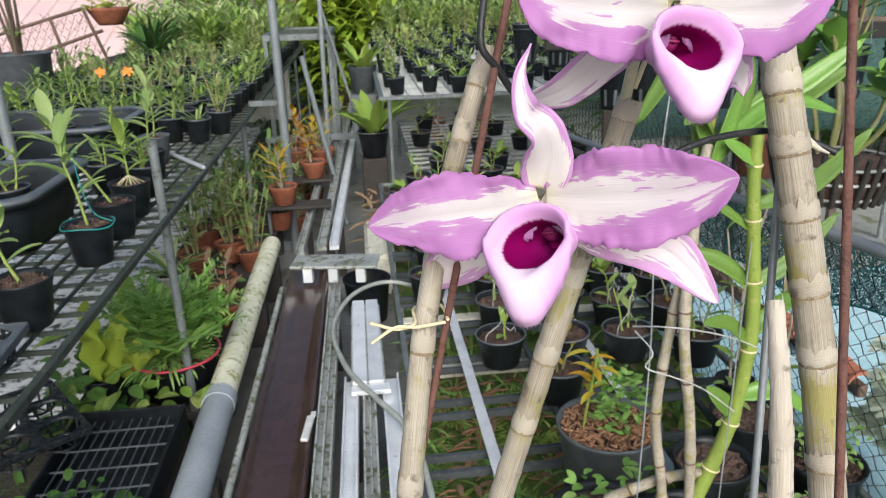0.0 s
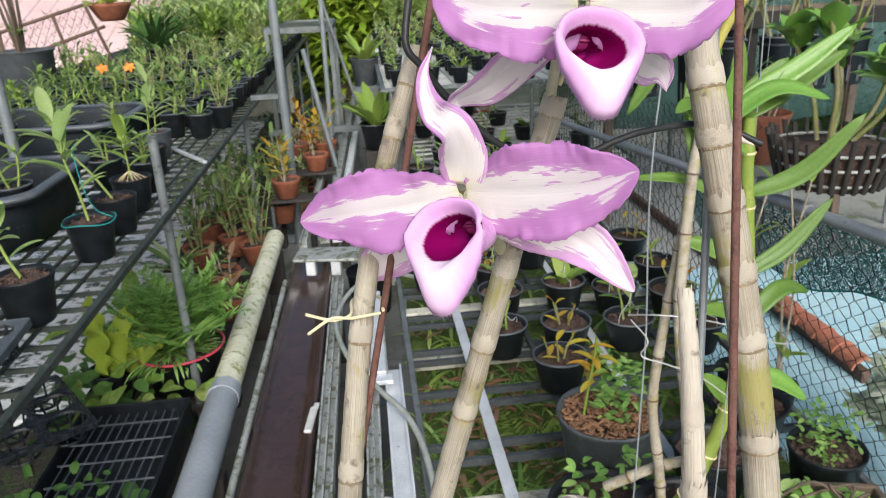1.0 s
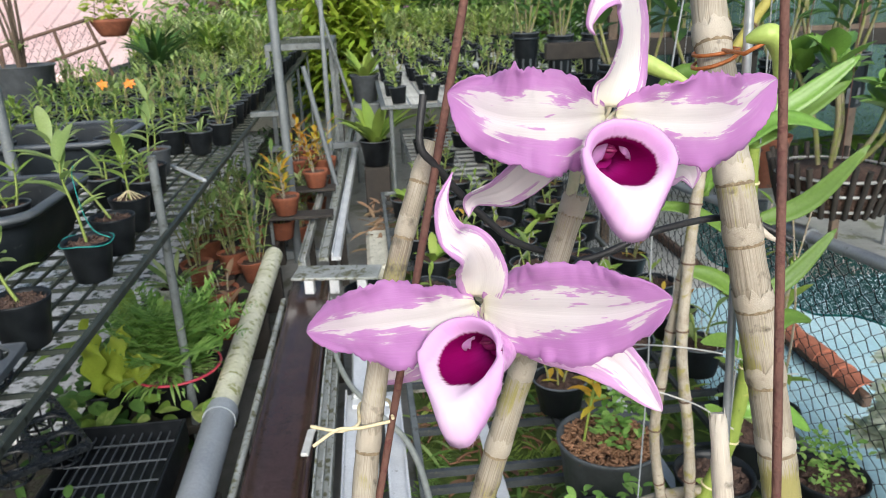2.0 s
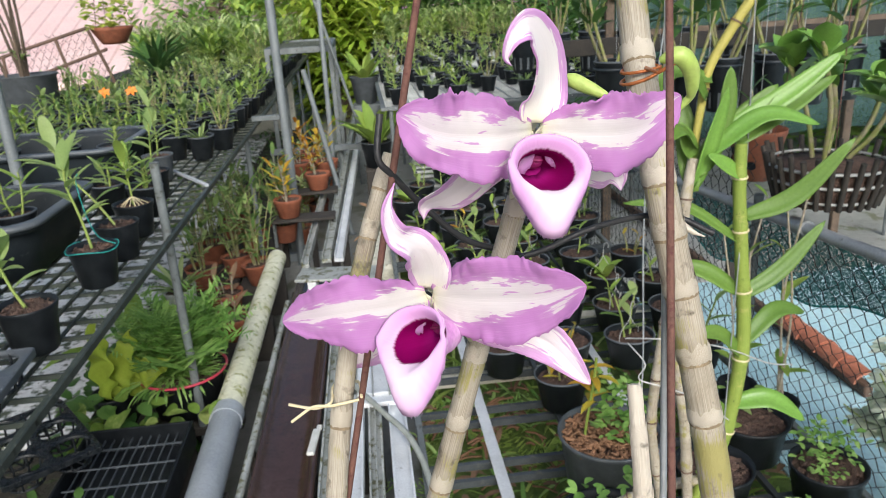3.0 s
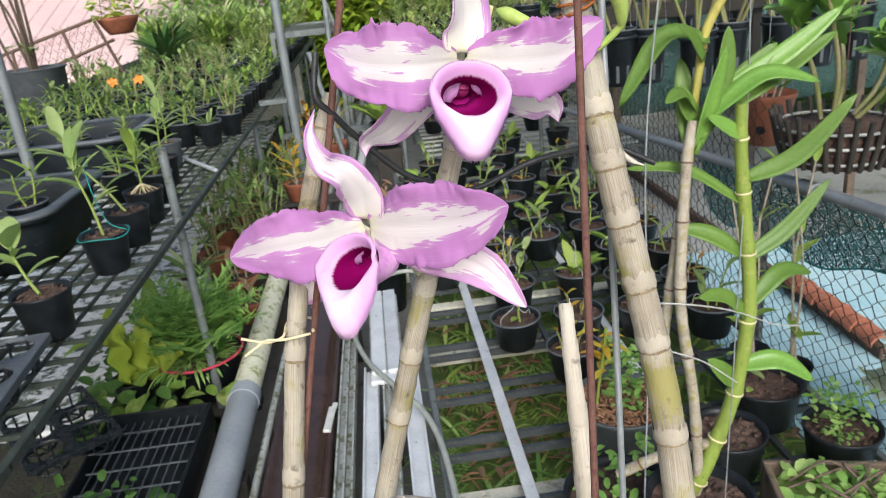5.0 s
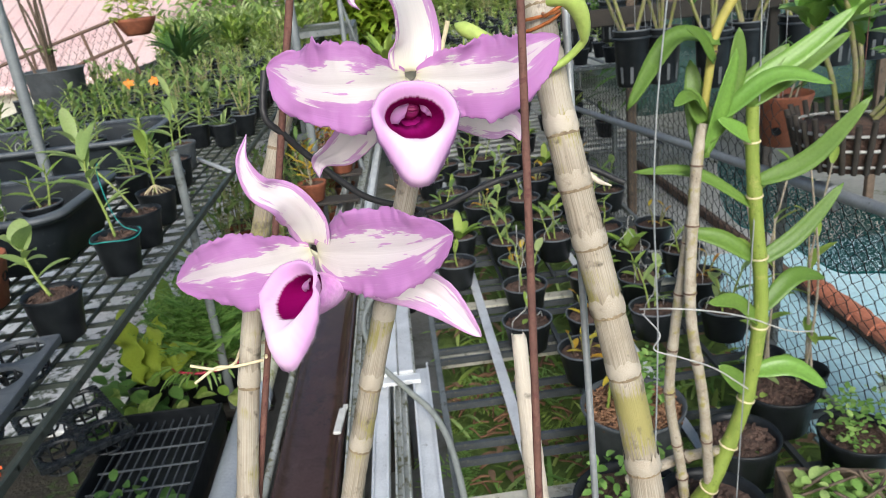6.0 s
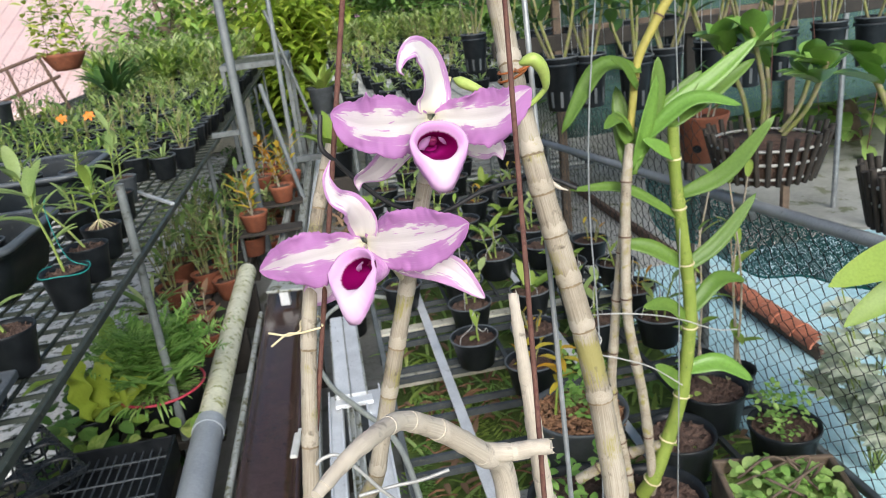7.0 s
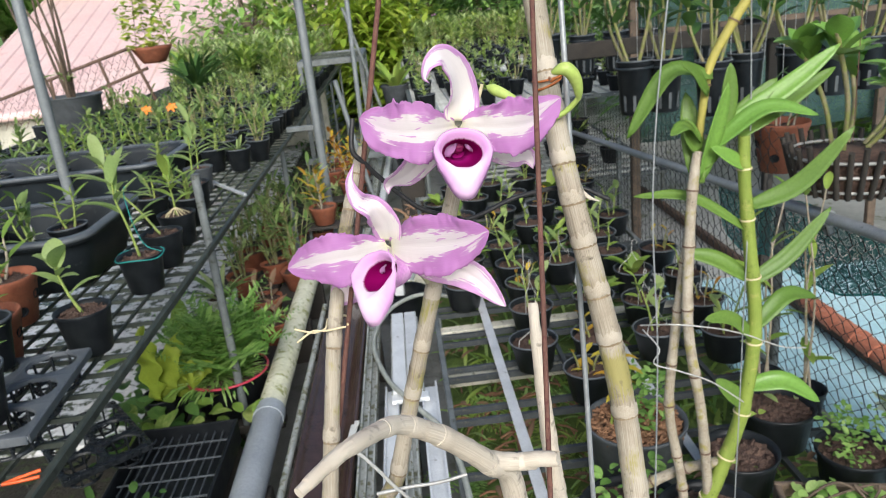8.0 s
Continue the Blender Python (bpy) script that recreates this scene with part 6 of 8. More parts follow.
# ferns, sprouts and litter growing through the moss under the low grid
for k in range(14):
    x, y = 0.18 + 0.24 * (k % 4) + rng.uniform(-0.07, 0.07), 1.25 + 0.42 * (k // 4) + rng.uniform(-0.12, 0.12)
    bush("ground_fern", "small bright green fern sprouting from moss under the grid", "fern", (x, y, 0.07), fern_shape(rng, 9, 0.24, 12, (0.5, 1.6), 1.2), L_FERN if k % 3 else L_BRIGHT)
s = Shape()
for k in range(420):
    a = rng.uniform(0, 6.28)
    s.blade((rng.uniform(0.13, 1.2), rng.uniform(1.0, 2.9), rng.uniform(0.08, 0.12)), (math.cos(a), math.sin(a), rng.uniform(0.4, 2.0)), (0, -0.3, 1), rng.uniform(0.05, 0.16), rng.uniform(0.006, 0.022), 0.8, 0.2, 4)
tagged(part("grass_sprouts", s, L_BRIGHT), "bright grass and sprouts in the moss under the grid", "grass", kind="stuff")
s = Shape()
for k in range(130):
    a = rng.uniform(0, 6.28)
    p = Vector((rng.uniform(0.13, 0.75), rng.uniform(1.9, 2.75), rng.uniform(0.13, 0.17)))
    d = Vector((math.cos(a), math.sin(a), rng.uniform(-0.1, 0.2))) * rng.uniform(0.03, 0.11)
    s.tube([p, p + d * 0.5 + Vector((0, 0, 0.008)), p + d], rng.uniform(0.002, 0.006), 5)
tagged(part("root_litter", s, M_CHIP), "reddish-brown dry roots and sticks under the grid", "litter", kind="stuff")

# ---- low grid bench: pots ----
rng = random.Random(19)
G_LOW = "pots on the low grid bench"
LOWPOT = [
    potted("potted_orchid", "small orchid in a black pot of dark bark", "potted plant", 71, r=0.088, h=0.12, leaves=3, stems=1, height=0.12, leaf=0.09, wid=0.026, leaf_mat=L_BRIGHT, group=G_LOW),
    potted("potted_orchid", "small orchid with few leaves in a black pot", "potted plant", 72, r=0.088, h=0.12, leaves=4, stems=2, height=0.16, leaf=0.10, wid=0.03, group=G_LOW),
    potted("potted_orchid", "cut-back orchid stumps in a black pot of bark", "potted plant", 73, r=0.088, h=0.12, kind="bare", leaves=2, stems=3, height=0.10, leaf=0.06, wid=0.02, leaf_mat=L_AUTUMN, group=G_LOW),
    potted("potted_orchid", "broad-leaved orchid in a black pot of bark", "potted plant", 74, r=0.085, h=0.12, kind="tuft", leaves=7, leaf=0.15, wid=0.045, leaf_mat=L_BRIGHT, group=G_LOW),
]
spots = [(0.442, 2.38, 2), (0.49, 2.69, 0), (0.672, 2.37, 2), (0.76, 2.73, 1), (0.946, 2.64, 0), (0.75, 3.52, 3), (0.726, 3.20, 1), (0.506, 3.21, 1), (1.00, 2.96, 3), (1.20, 2.86, 0), (1.154, 2.575, 2), (1.128, 2.28, 1),
         (0.585, 2.12, 2), (0.90, 2.35, 1), (0.24, 3.02, 0), (0.51, 2.95, 2), (0.97, 3.24, 0), (0.29, 3.35, 3), (0.50, 3.50, 1), (1.0, 3.52, 1), (1.2, 3.2, 2), (0.24, 3.70, 1), (0.45, 3.80, 2), (0.70, 3.84, 0), (0.93, 3.85, 3), (1.16, 3.80, 1),
         (0.33, 4.12, 0), (0.58, 4.15, 1), (0.83, 4.18, 2), (1.07, 4.20, 1), (0.22, 4.45, 3), (0.46, 4.48, 1), (0.71, 4.50, 0), (0.96, 4.55, 3), (1.18, 4.60, 2), (0.35, 4.80, 1), (0.60, 4.82, 0), (0.85, 4.86, 1)]
for k, (x, y, kind) in enumerate(spots):
    m = turned(x, y, LOW + 0.002, rng, 2)
    if k < 4:
        kind = k
        LOWPOT[k].matrix_world = m
    else:
        copy_thing(LOWPOT[kind], m)

for x, y, h, a in ((0.442, 2.38, 0.10, 20), (0.49, 2.69, 0.20, 60), (0.76, 2.73, 0.13, 100), (1.0, 2.96, 0.14, 10), (1.128, 2.28, 0.14, 140), (0.726, 3.20, 0.15, 30), (1.154, 2.575, 0.17, 80), (0.946, 2.64, 0.12, 50), (0.51, 2.95, 0.16, 75), (0.90, 2.35, 0.13, 35), (1.20, 2.86, 0.14, 15)):
    hook_wire(x, y, LOW + 0.105, h, a)

# large bark pot with a red-leaved shoot and fine green growth
bark = thing("bark_pot", (0.592, 1.66, LOW + 0.002), "grey pot filled with coconut chips and sprouting weeds", "potted plant")
part("pot", pot_shape(0.135, 0.20, 0.8, 0.005, 0.016, 40), M_GREYPOT, bark)
rr = random.Random(3)
s = Shape()
for _ in range(650):
    a, q = rr.uniform(0, 6.28), math.sqrt(rr.random()) * 0.122
    p = Vector((q * math.cos(a), q * math.sin(a), 0.175 + rr.uniform(0, 0.018)))
    d = Vector((rr.uniform(-1, 1), rr.uniform(-1, 1), rr.uniform(-0.25, 0.25))).normalized() * rr.uniform(0.008, 0.018)
    e = d.orthogonal().normalized() * 0.0035
    t = Vector((0, 0, 0.004))
    s.add([p - d - e, p + d - e, p + d + e, p - d + e, p - d * 0.8 + t, p + d * 0.8 + t], [(0, 1, 5, 4), (2, 3, 4, 5), (0, 4, 3), (1, 2, 5), (3, 2, 1, 0)])
tagged(part("chip_mulch", s, M_CHIP, bark, "rust-brown coconut chips"), kind="stuff")
part("potting_mix", soil_shape(0.126, 0.168, 9), M_SOIL, bark)
s = pothos(rr, 150, 0.05, 0.05, 0.028, 0.0, 0.19, 0.5)
part("weed_growth", shift(s, (0.02, -0.01, 0.18)), L_FERN, bark, "fine green weed")
st = Shape()
st.tube(curve_of([(-0.07, 0.0, 0.18), (-0.06, 0.0, 0.26), (-0.045, 0, 0.36), (-0.04, 0, 0.42)], 6), 0.004, 8)
part("shoot", st, M_YOUNG, bark, "yellow-green shoot")
s = Shape()
for k in range(11):
    a = rr.uniform(0, 6.28)
    s.blade((-0.05 + rr.uniform(-0.01, 0.01), 0, rr.uniform(0.27, 0.42)), (math.cos(a), math.sin(a), 0.5), (0, 0, 1), 0.07, 0.02, 0.9, 0.2, 5)
part("foliage", s, L_AUTUMN, bark, "orange and yellow turning leaves")


def round_pot(name, label, x, y, z, r, h, mat, leaf, n, ln, wd, seed):
    t = thing(name, (x, y, z), label, "potted plant", "large pots by the fence")
    part("pot", pot_shape(r, h, 0.82, 0.005, 0.016, 36), mat, t)
    tagged(part("potting_mix", soil_shape(r * 0.92, h * 0.82, seed, 90), M_SOIL, t), kind="stuff")
    part("foliage", shift(pothos(random.Random(seed), n, r * 0.7, r * 0.7, ln, 0, 0.12, wd), (0, 0, h * 0.84)), leaf, t)
    return t


round_pot("potted_plant", "wide black pot with moss and low leaves", 0.50, 1.385, LOW + 0.002, 0.135, 0.13, M_POT, L_FERN, 70, 0.035, 0.5, 4)
round_pot("potted_plant", "black pot with a few green leaves near the fence", 0.84, 1.56, LOW + 0.002, 0.10, 0.13, M_POT, L_BRIGHT, 5, 0.04, 0.5, 5)
round_pot("potted_plant", "black pot with thin canes near the fence", 1.04, 1.75, LOW + 0.002, 0.105, 0.13, M_POT, L_ORCHID, 6, 0.05, 0.4, 6)
round_pot("potted_plant", "black pot overgrown with creeping green leaves", 1.14, 1.53, LOW + 0.002, 0.095, 0.11, M_POT, L_FERN, 150, 0.022, 0.5, 7)
wbox = thing("wooden_planter", pose(0.985, 1.28, LOW + 0.002, 0, 0, -14), "weathered wooden box of moss and creeping leaves", "planter box")
for lo, hi in (((-0.15, -0.12, 0), (0.15, -0.105, 0.12)), ((-0.15, 0.105, 0), (0.15, 0.12, 0.12)), ((-0.15, -0.105, 0), (-0.135, 0.105, 0.12)), ((0.135, -0.105, 0), (0.15, 0.105, 0.12))):
    s = Shape()
    s.box(lo, hi, 0.003)
    part("board", s, M_WOOD, wbox, smooth=False)
s = Shape()
s.box((-0.135, -0.105, 0.01), (0.135, 0.105, 0.085))
part("moss_fill", s, M_MOSS, wbox, smooth=False)
part("foliage", shift(pothos(rr, 130, 0.12, 0.1, 0.035, 0, 0.05, 0.6), (0, 0, 0.09)), L_FERN, wbox)
s = Shape()
for k in range(5):
    s.tube(curve_of([(rr.uniform(-0.1, 0.1), rr.uniform(-0.08, 0.08), 0.09), (rr.uniform(-0.1, 0.1), rr.uniform(-0.08, 0.08), 0.16), (rr.uniform(-0.12, 0.12), rr.uniform(-0.1, 0.1), 0.10)], 6), 0.0035, 8)
part("creeping_stem", s, M_WOOD, wbox, "pale twisted stems")
# grass and dead leaves below the grid
s = Shape()
for k in range(420):
    a = rr.uniform(0, 6.28)
    s.blade((rr.uniform(0.12, 1.25), rr.uniform(1.0, 4.9), 0.10), (math.cos(a), math.sin(a), 1.2), (0, 0, 1), rr.uniform(0.08, 0.22), 0.016, 0.9, 0.2, 5)
tagged(part("grass", s, L_FERN), "grassy weeds growing under the low grid", "grass", kind="stuff")
s = Shape()
for k in range(260):
    a = rr.uniform(0, 6.28)
    s.blade((rr.uniform(0.12, 1.25), rr.uniform(1.0, 4.9), 0.15 + rr.uniform(0, 0.04)), (math.cos(a), math.sin(a), 0.1), (0, 0, 1), rr.uniform(0.05, 0.1), 0.022, 0.5, 0.25, 4)
tagged(part("dead_leaves", s, L_DRY), "brown dead leaves under the low grid", "leaves", kind="stuff")

# ---- the leafy cane orchid beside the low bench ----
NY = 1.2
leafy_o = thing("leafy_orchid", (0.605, NY, 0.462), "leafy dendrobium with a bright green cane and long leaves", "orchid")
N0 = Vector((0.64, NY, 0.47))


def nl(x, z, dy=0.0):
    return Vector((x, NY + dy, z)) - N0


s = pot_shape(0.11, 0.14, 0.8, 0.004, 0.014, 32)
part("pot", s, M_POT, leafy_o)
tagged(part("potting_mix", soil_shape(0.10, 0.115, 17, 70), M_SOIL, leafy_o), kind="stuff")


def side_cane(pts, r0, r1, mat, label, joints):
    c = curve_of(pts, 10)
    rr2 = []
    for i in range(len(c)):
        u = i / (len(c) - 1)
        d = min(abs(u - q) for q in joints)
        rr2.append((r0 + (r1 - r0) * u) * (1 + 0.16 * math.exp(-(d / 0.012) ** 2)))
    s = Shape()
    s.tube(c, rr2, 14)
    ob = part("cane", s, mat, leafy_o, label)
    for q in joints:
        i = min(len(c) - 2, max(1, int(q * (len(c) - 1))))
        t = (c[i + 1] - c[i - 1]).normalized()
        s = Shape()
        s.tube([c[i] - t * 0.0015, c[i] + t * 0.0015], rr2[i] * 1.12, 14)
        part("joint_ring", s, M_WITHER if mat is M_YOUNG else M_RUSTBEAM, ob, "darker joint ring")
    return c


side_cane([nl(0.62, 0.60, 0.02), nl(0.64, 0.66, 0.0), nl(0.668, 0.735), nl(0.705, 0.862), nl(0.722, 1.039), nl(0.706, 1.207), nl(0.692, 1.33), nl(0.688, 1.42)], 0.0165, 0.0105, M_YOUNG, "bright green jointed cane", [0.12, 0.3, 0.42, 0.55, 0.66, 0.78, 0.9])
side_cane([nl(0.64, 0.60, 0.02), nl(0.634, 0.66), nl(0.61, 0.86, -0.02), nl(0.577, 1.058, -0.03), nl(0.580, 1.2, -0.02), nl(0.590, 1.332, -0.01), nl(0.604, 1.40)], 0.0105, 0.0095, M_CANE, "straw-coloured old cane", [0.14, 0.28, 0.42, 0.56, 0.7, 0.84])
side_cane([nl(0.606, 1.39, 0.01), nl(0.616, 1.48, 0.01), nl(0.628, 1.55, 0.01), nl(0.668, 1.62, 0.01), nl(0.705, 1.68, 0.01), nl(0.725, 1.78, 0.01)], 0.0065, 0.0095, M_YELLOWCANE, "yellow upper cane", [0.3, 0.6])
side_cane([nl(0.60, 0.60, 0.04), nl(0.585, 0.70, 0.03), nl(0.558, 0.86, 0.02), nl(0.562, 1.0, 0.01), nl(0.575, 1.15), nl(0.592, 1.28)], 0.0105, 0.009, M_CANE, "straw-coloured old cane", [0.12, 0.27, 0.42, 0.57, 0.72, 0.87])
side_cane([nl(0.665, 0.735, 0.0), nl(0.60, 0.69, 0.05), nl(0.53, 0.64, 0.08), nl(0.50, 0.61, 0.1)], 0.011, 0.012, M_CANE, "yellowish cane lying aside", [0.3, 0.6])


def long_leaf(base, tip, sag, wid, face=(0, -0.7, 0.7), mat=None, n=14, dy=(0, 0)):
    """A long leaf between two places of the plant's plane, arched by sag."""
    b, t = nl(*base, dy[0]), nl(*tip, dy[1])
    mid = b.lerp(t, 0.5) + Vector((0, 0, sag))
    c = curve_of([b, mid, t], n // 2)
    v, f, uv = [], [], []
    fv = Vector(face)
    for i, p in enumerate(c):
        u = i / (len(c) - 1)
        d = (c[min(i + 1, len(c) - 1)] - c[max(0, i - 1)]).normalized()
        sd = d.cross(fv).normalized()
        nn = sd.cross(d)
        w = wid * 0.5 * (0.3 * (1 - u) + math.sin(math.pi * min(1, u * 0.95 + 0.03)) ** 0.6 * 0.95) if u < 1 else 0.0006
        v += [p - sd * w + nn * w * 0.3, p - sd * w * 0.5 + nn * w * 0.1, p, p + sd * w * 0.5 + nn * w * 0.1, p + sd * w + nn * w * 0.3]
    for i in range(len(c) - 1):
        for j in range(4):
            a = 5 * i + j
            f.append((a, a + 1, a + 6, a + 5))
            uv.append([(0, 0)] * 4)
    s = Shape()
    s.add(v, f, uv)
    return part("leaf", s, mat or L_BRIGHT, leafy_o, thick=0.0012)


LEAVES = [((0.700, 1.285), (0.862, 1.425), -0.03, 0.045, (0, -0.8, 0.6), 0), ((0.702, 1.13), (0.86, 1.265), -0.02, 0.042, (0, -0.8, 0.6), 0), ((0.722, 1.035), (0.872, 1.062), 0.035, 0.046, (0, -0.6, 0.8), 0),
          ((0.712, 0.905), (0.85, 0.865), 0.028, 0.055, (0, -0.6, 0.8), 0), ((0.706, 1.14), (0.585, 1.20), 0.012, 0.048, (0, -0.7, 0.7), 0), ((0.722, 1.01), (0.60, 1.09), 0.022, 0.042, (0, -0.7, 0.7), 0),
          ((0.712, 0.86), (0.645, 0.93), 0.0, 0.05, (0, -0.8, 0.6), 0), ((0.700, 1.24), (0.50, 1.315), 0.03, 0.034, (0, -0.6, 0.8), 0), ((0.695, 1.36), (0.618, 1.41), 0.0, 0.04, (0, -0.8, 0.6), 0),
          ((0.628, 1.53), (0.482, 1.432), 0.06, 0.048, (0, -0.6, 0.8), 0), ((0.606, 1.42), (0.535, 1.445), 0.02, 0.036, (0, -0.6, 0.8), 0), ((0.604, 1.40), (0.575, 1.465), 0.0, 0.04, (0, -0.9, 0.3), 0),
          ((0.606, 1.34), (0.60, 1.50), 0.0, 0.052, (-0.3, -0.9, 0.1), 0), ((0.61, 1.35), (0.645, 1.52), 0.0, 0.05, (0.4, -0.9, 0.1), 0), ((0.61, 1.37), (0.67, 1.45), 0.0, 0.05, (0, -0.9, 0.4), 0),
          ((0.63, 1.405), (0.795, 1.452), 0.04, 0.046, (0, -0.6, 0.8), 1), ((0.635, 1.41), (0.745, 1.515), 0.0, 0.05, (0, -0.8, 0.6), 0), ((0.64, 1.42), (0.80, 1.49), 0.02, 0.044, (0, -0.7, 0.7), 0),
          ((0.665, 1.45), (0.84, 1.565), -0.01, 0.045, (0, -0.8, 0.6), 0), ((0.68, 1.42), (0.865, 1.52), 0.0, 0.042, (0, -0.7, 0.7), 0), ((0.62, 1.50), (0.55, 1.565), 0.01, 0.034, (0, -0.8, 0.6), 0), ((0.655, 1.44), (0.66, 1.55), 0, 0.04, (0, -1, 0.2), 0)]
for k, (b, t, sag, wd, face, dull) in enumerate(LEAVES):
    long_leaf(b, t, sag, wd * 0.68, face, L_SUCC if dull or k % 5 == 3 else L_BROAD, 14, (0, -0.05 + 0.1 * ((k * 7) % 5) / 4))
s = Shape()
s.tube(curve_of([nl(0.50, 1.06, 0.02), nl(0.53, 1.085, -0.04), nl(0.58, 1.08, -0.05), nl(0.64, 1.06, -0.04), nl(0.70, 1.03, -0.02), nl(0.78, 0.985, 0.0), nl(0.84, 0.965, 0.02)], 8), 0.0014, 6)
s.tube(curve_of([nl(0.505, 1.05, 0.02), nl(0.52, 1.03, -0.03), nl(0.51, 1.0, -0.03), nl(0.555, 0.985, -0.045), nl(0.62, 0.95, -0.04), nl(0.69, 0.89, -0.03)], 8), 0.0014, 6)
part("tie_wire", s, M_WHITEWIRE, leafy_o, "kinked pale tie wire round the canes")
for x, r in ((0.50, 0.0016), (0.668, 0.0014)):
    s = Shape()
    s.tube(curve_of([nl(x, 0.60, -0.05), nl(x + 0.02, 1.0, -0.02), nl(x + 0.03, 1.5, 0.0), nl(0.66, 2.45)], 8), r, 6)
    part("hanger_wire", s, M_GALV, leafy_o, "galvanised hanging wire")
shelfbar = thing("overhead_pipe", (0, NY, 2.46), "galvanised overhead pipe above the benches", "pipe")
s = Shape()
s.tube([(-3.2, 0, 0), (0, 0, 0), (3.0, 0, 0)], 0.017, 14)
part("tube", s, M_GALV, shelfbar)
for x in (-3.15, 2.95):
    s = Shape()
    s.tube([(x, 0, -2.46), (x, 0, -0.01)], 0.02, 12)
    part("upright", s, M_GALV, shelfbar)
edge_leaf = thing("leafy_orchid", (1.20, 1.06, 0.44), "second leafy dendrobium with a green cane standing by the fence", "orchid")
part("pot", pot_shape(0.10, 0.13, 0.8), M_POT, edge_leaf)
part("potting_mix", soil_shape(0.09, 0.108, 27), M_SOIL, edge_leaf)
s = Shape()
s.tube(curve_of([(0, 0, 0.1), (-0.03, 0, 0.35), (-0.02, 0, 0.62), (0.0, 0, 0.8)], 8), 0.009, 12)
part("cane", s, M_YOUNG, edge_leaf)
for z, a, l2 in ((0.45, 175, 0.15), (0.5, 20, 0.14), (0.56, 200, 0.15), (0.63, 340, 0.14), (0.7, 170, 0.12), (0.78, 10, 0.12)):
    s = Shape()
    s.blade((-0.02, 0, z), (math.cos(radians(a)), math.sin(radians(a)), 0.3), (0, -0.5, 1), l2, 0.045, 0.5, 0.15, 9, 0.9)
    part("leaf", s, L_BRIGHT, edge_leaf)
for z, d, ln, wd, sag in ((0.70, (-1, -0.16, 0.16), 0.35, 0.075, 0.35), (0.66, (-1, 0.1, -0.1), 0.27, 0.06, 0.6)):
    s = Shape()
    s.blade((-0.01, 0, z), d, (0, -0.75, 0.65), ln, wd, sag, 0.12, 14, 0.9)
    part("leaf", s, L_BRIGHT, edge_leaf, "long glossy light green leaf")
stand = thing("pot_stand", (1.20, 1.06, 0.0), "rough steel stand under a potted orchid", "stand")
s = Shape()
s.box((-0.1, -0.1, 0.42), (0.1, 0.1, 0.439), 0.003)
part("top", s, M_STEEL, stand, smooth=False)
for x in (-0.09, 0.08):
    for y in (-0.09, 0.08):
        s = Shape()
        s.box((x, y, 0), (x + 0.01, y + 0.01, 0.4195))
        part("leg", s, M_STEEL, stand, smooth=False)
lowstand = thing("pot_stand", (0.605, NY, -0.008), "rough steel stand under a leafy orchid", "stand")
s = Shape()
s.box((-0.1, -0.1, 0.45), (0.1, 0.1, 0.469), 0.003)
part("top", s, M_STEEL, lowstand, smooth=False)
for x in (-0.09, 0.08):
    for y in (-0.09, 0.08):
        s = Shape()
        s.box((x, y, 0), (x + 0.01, y + 0.01, 0.4495))
        part("leg", s, M_STEEL, lowstand, smooth=False)

# ---- fence, rail, net, blue yard ----
FX = 1.30
fence = thing("wire_fence", (FX, 0, 0), "dark chain-link fence with a grey pipe rail", "fence")
s = Shape()
cell = 0.062
ny, nz = int(5.2 / cell), 20


def ftop(y):
    return 0.985 - 0.087 * (y - 1.6)


for i in range(ny):
    pts = []
    y0 = 0.3 + i * cell
    for k in range(2 * nz + 1):
        y = 0.3 + (i + 0.5 * (k % 2)) * cell
        pts.append((0.004 * (1 if k % 2 else -1), y, 0.02 + k * (ftop(0.3 + i * cell) - 0.03 + (0.26 if y0 > 2.3 else 0.0)) / (2 * nz)))
    s.tube(pts, 0.0016, 4, False)
    pts = [(p[0] + 0.003, p[1] - cell * (k % 2), p[2]) for k, p in enumerate(pts)]
    s.tube(pts, 0.0016, 4, False)
tagged(part("chain_link", s, M_CABLE, fence, "thin dark chain-link wire"), kind="stuff")
s = Shape()
s.tube([(0, 0.2, ftop(0.2)), (0, 1.6, ftop(1.6)), (0, 3.4, ftop(3.4)), (0, 5.5, ftop(5.5))], 0.0185, 16)
part("top_rail", s, M_RAIL, fence, "grey pipe rail")
s = Shape()
s.tube([(0, 1.98, ftop(1.98)), (0, 2.06, ftop(2.06))], 0.025, 16)
s.tube([(0, 2.02, ftop(2.02)), (0.03, 2.02, ftop(2.02) - 0.06)], 0.016, 12)
part("pipe_tee", s, M_GALV, fence, "grey pipe joint")
for y in (0.4, 2.3, 4.2, 5.4):
    s = Shape()
    s.tube([(0.02, y, 0), (0.02, y, ftop(y) + 0.05)], 0.016, 12)
    part("post", s, M_STEEL, fence)
net = thing("shade_net", (FX + 0.06, 0, 0), "dark green shade net draped along the fence", "net")
s = Shape()
nv2, nf2, nu2 = [], [], []
NA, NB = 60, 22
for j in range(NB):
    for i in range(NA):
        y = 0.9 + 2.1 * i / (NA - 1)
        h = j / (NB - 1)
        zz = ftop(y) - 0.02 - h * (0.27 + 0.06 * math.sin(y * 3.1) + 0.05 * noise.noise((y * 4, 0, 1)))
        nv2.append((0.03 * noise.noise((y * 5, h * 3, 2)) + 0.03 * math.sin(y * 9 + h * 3) + 0.12 * h, y, zz))
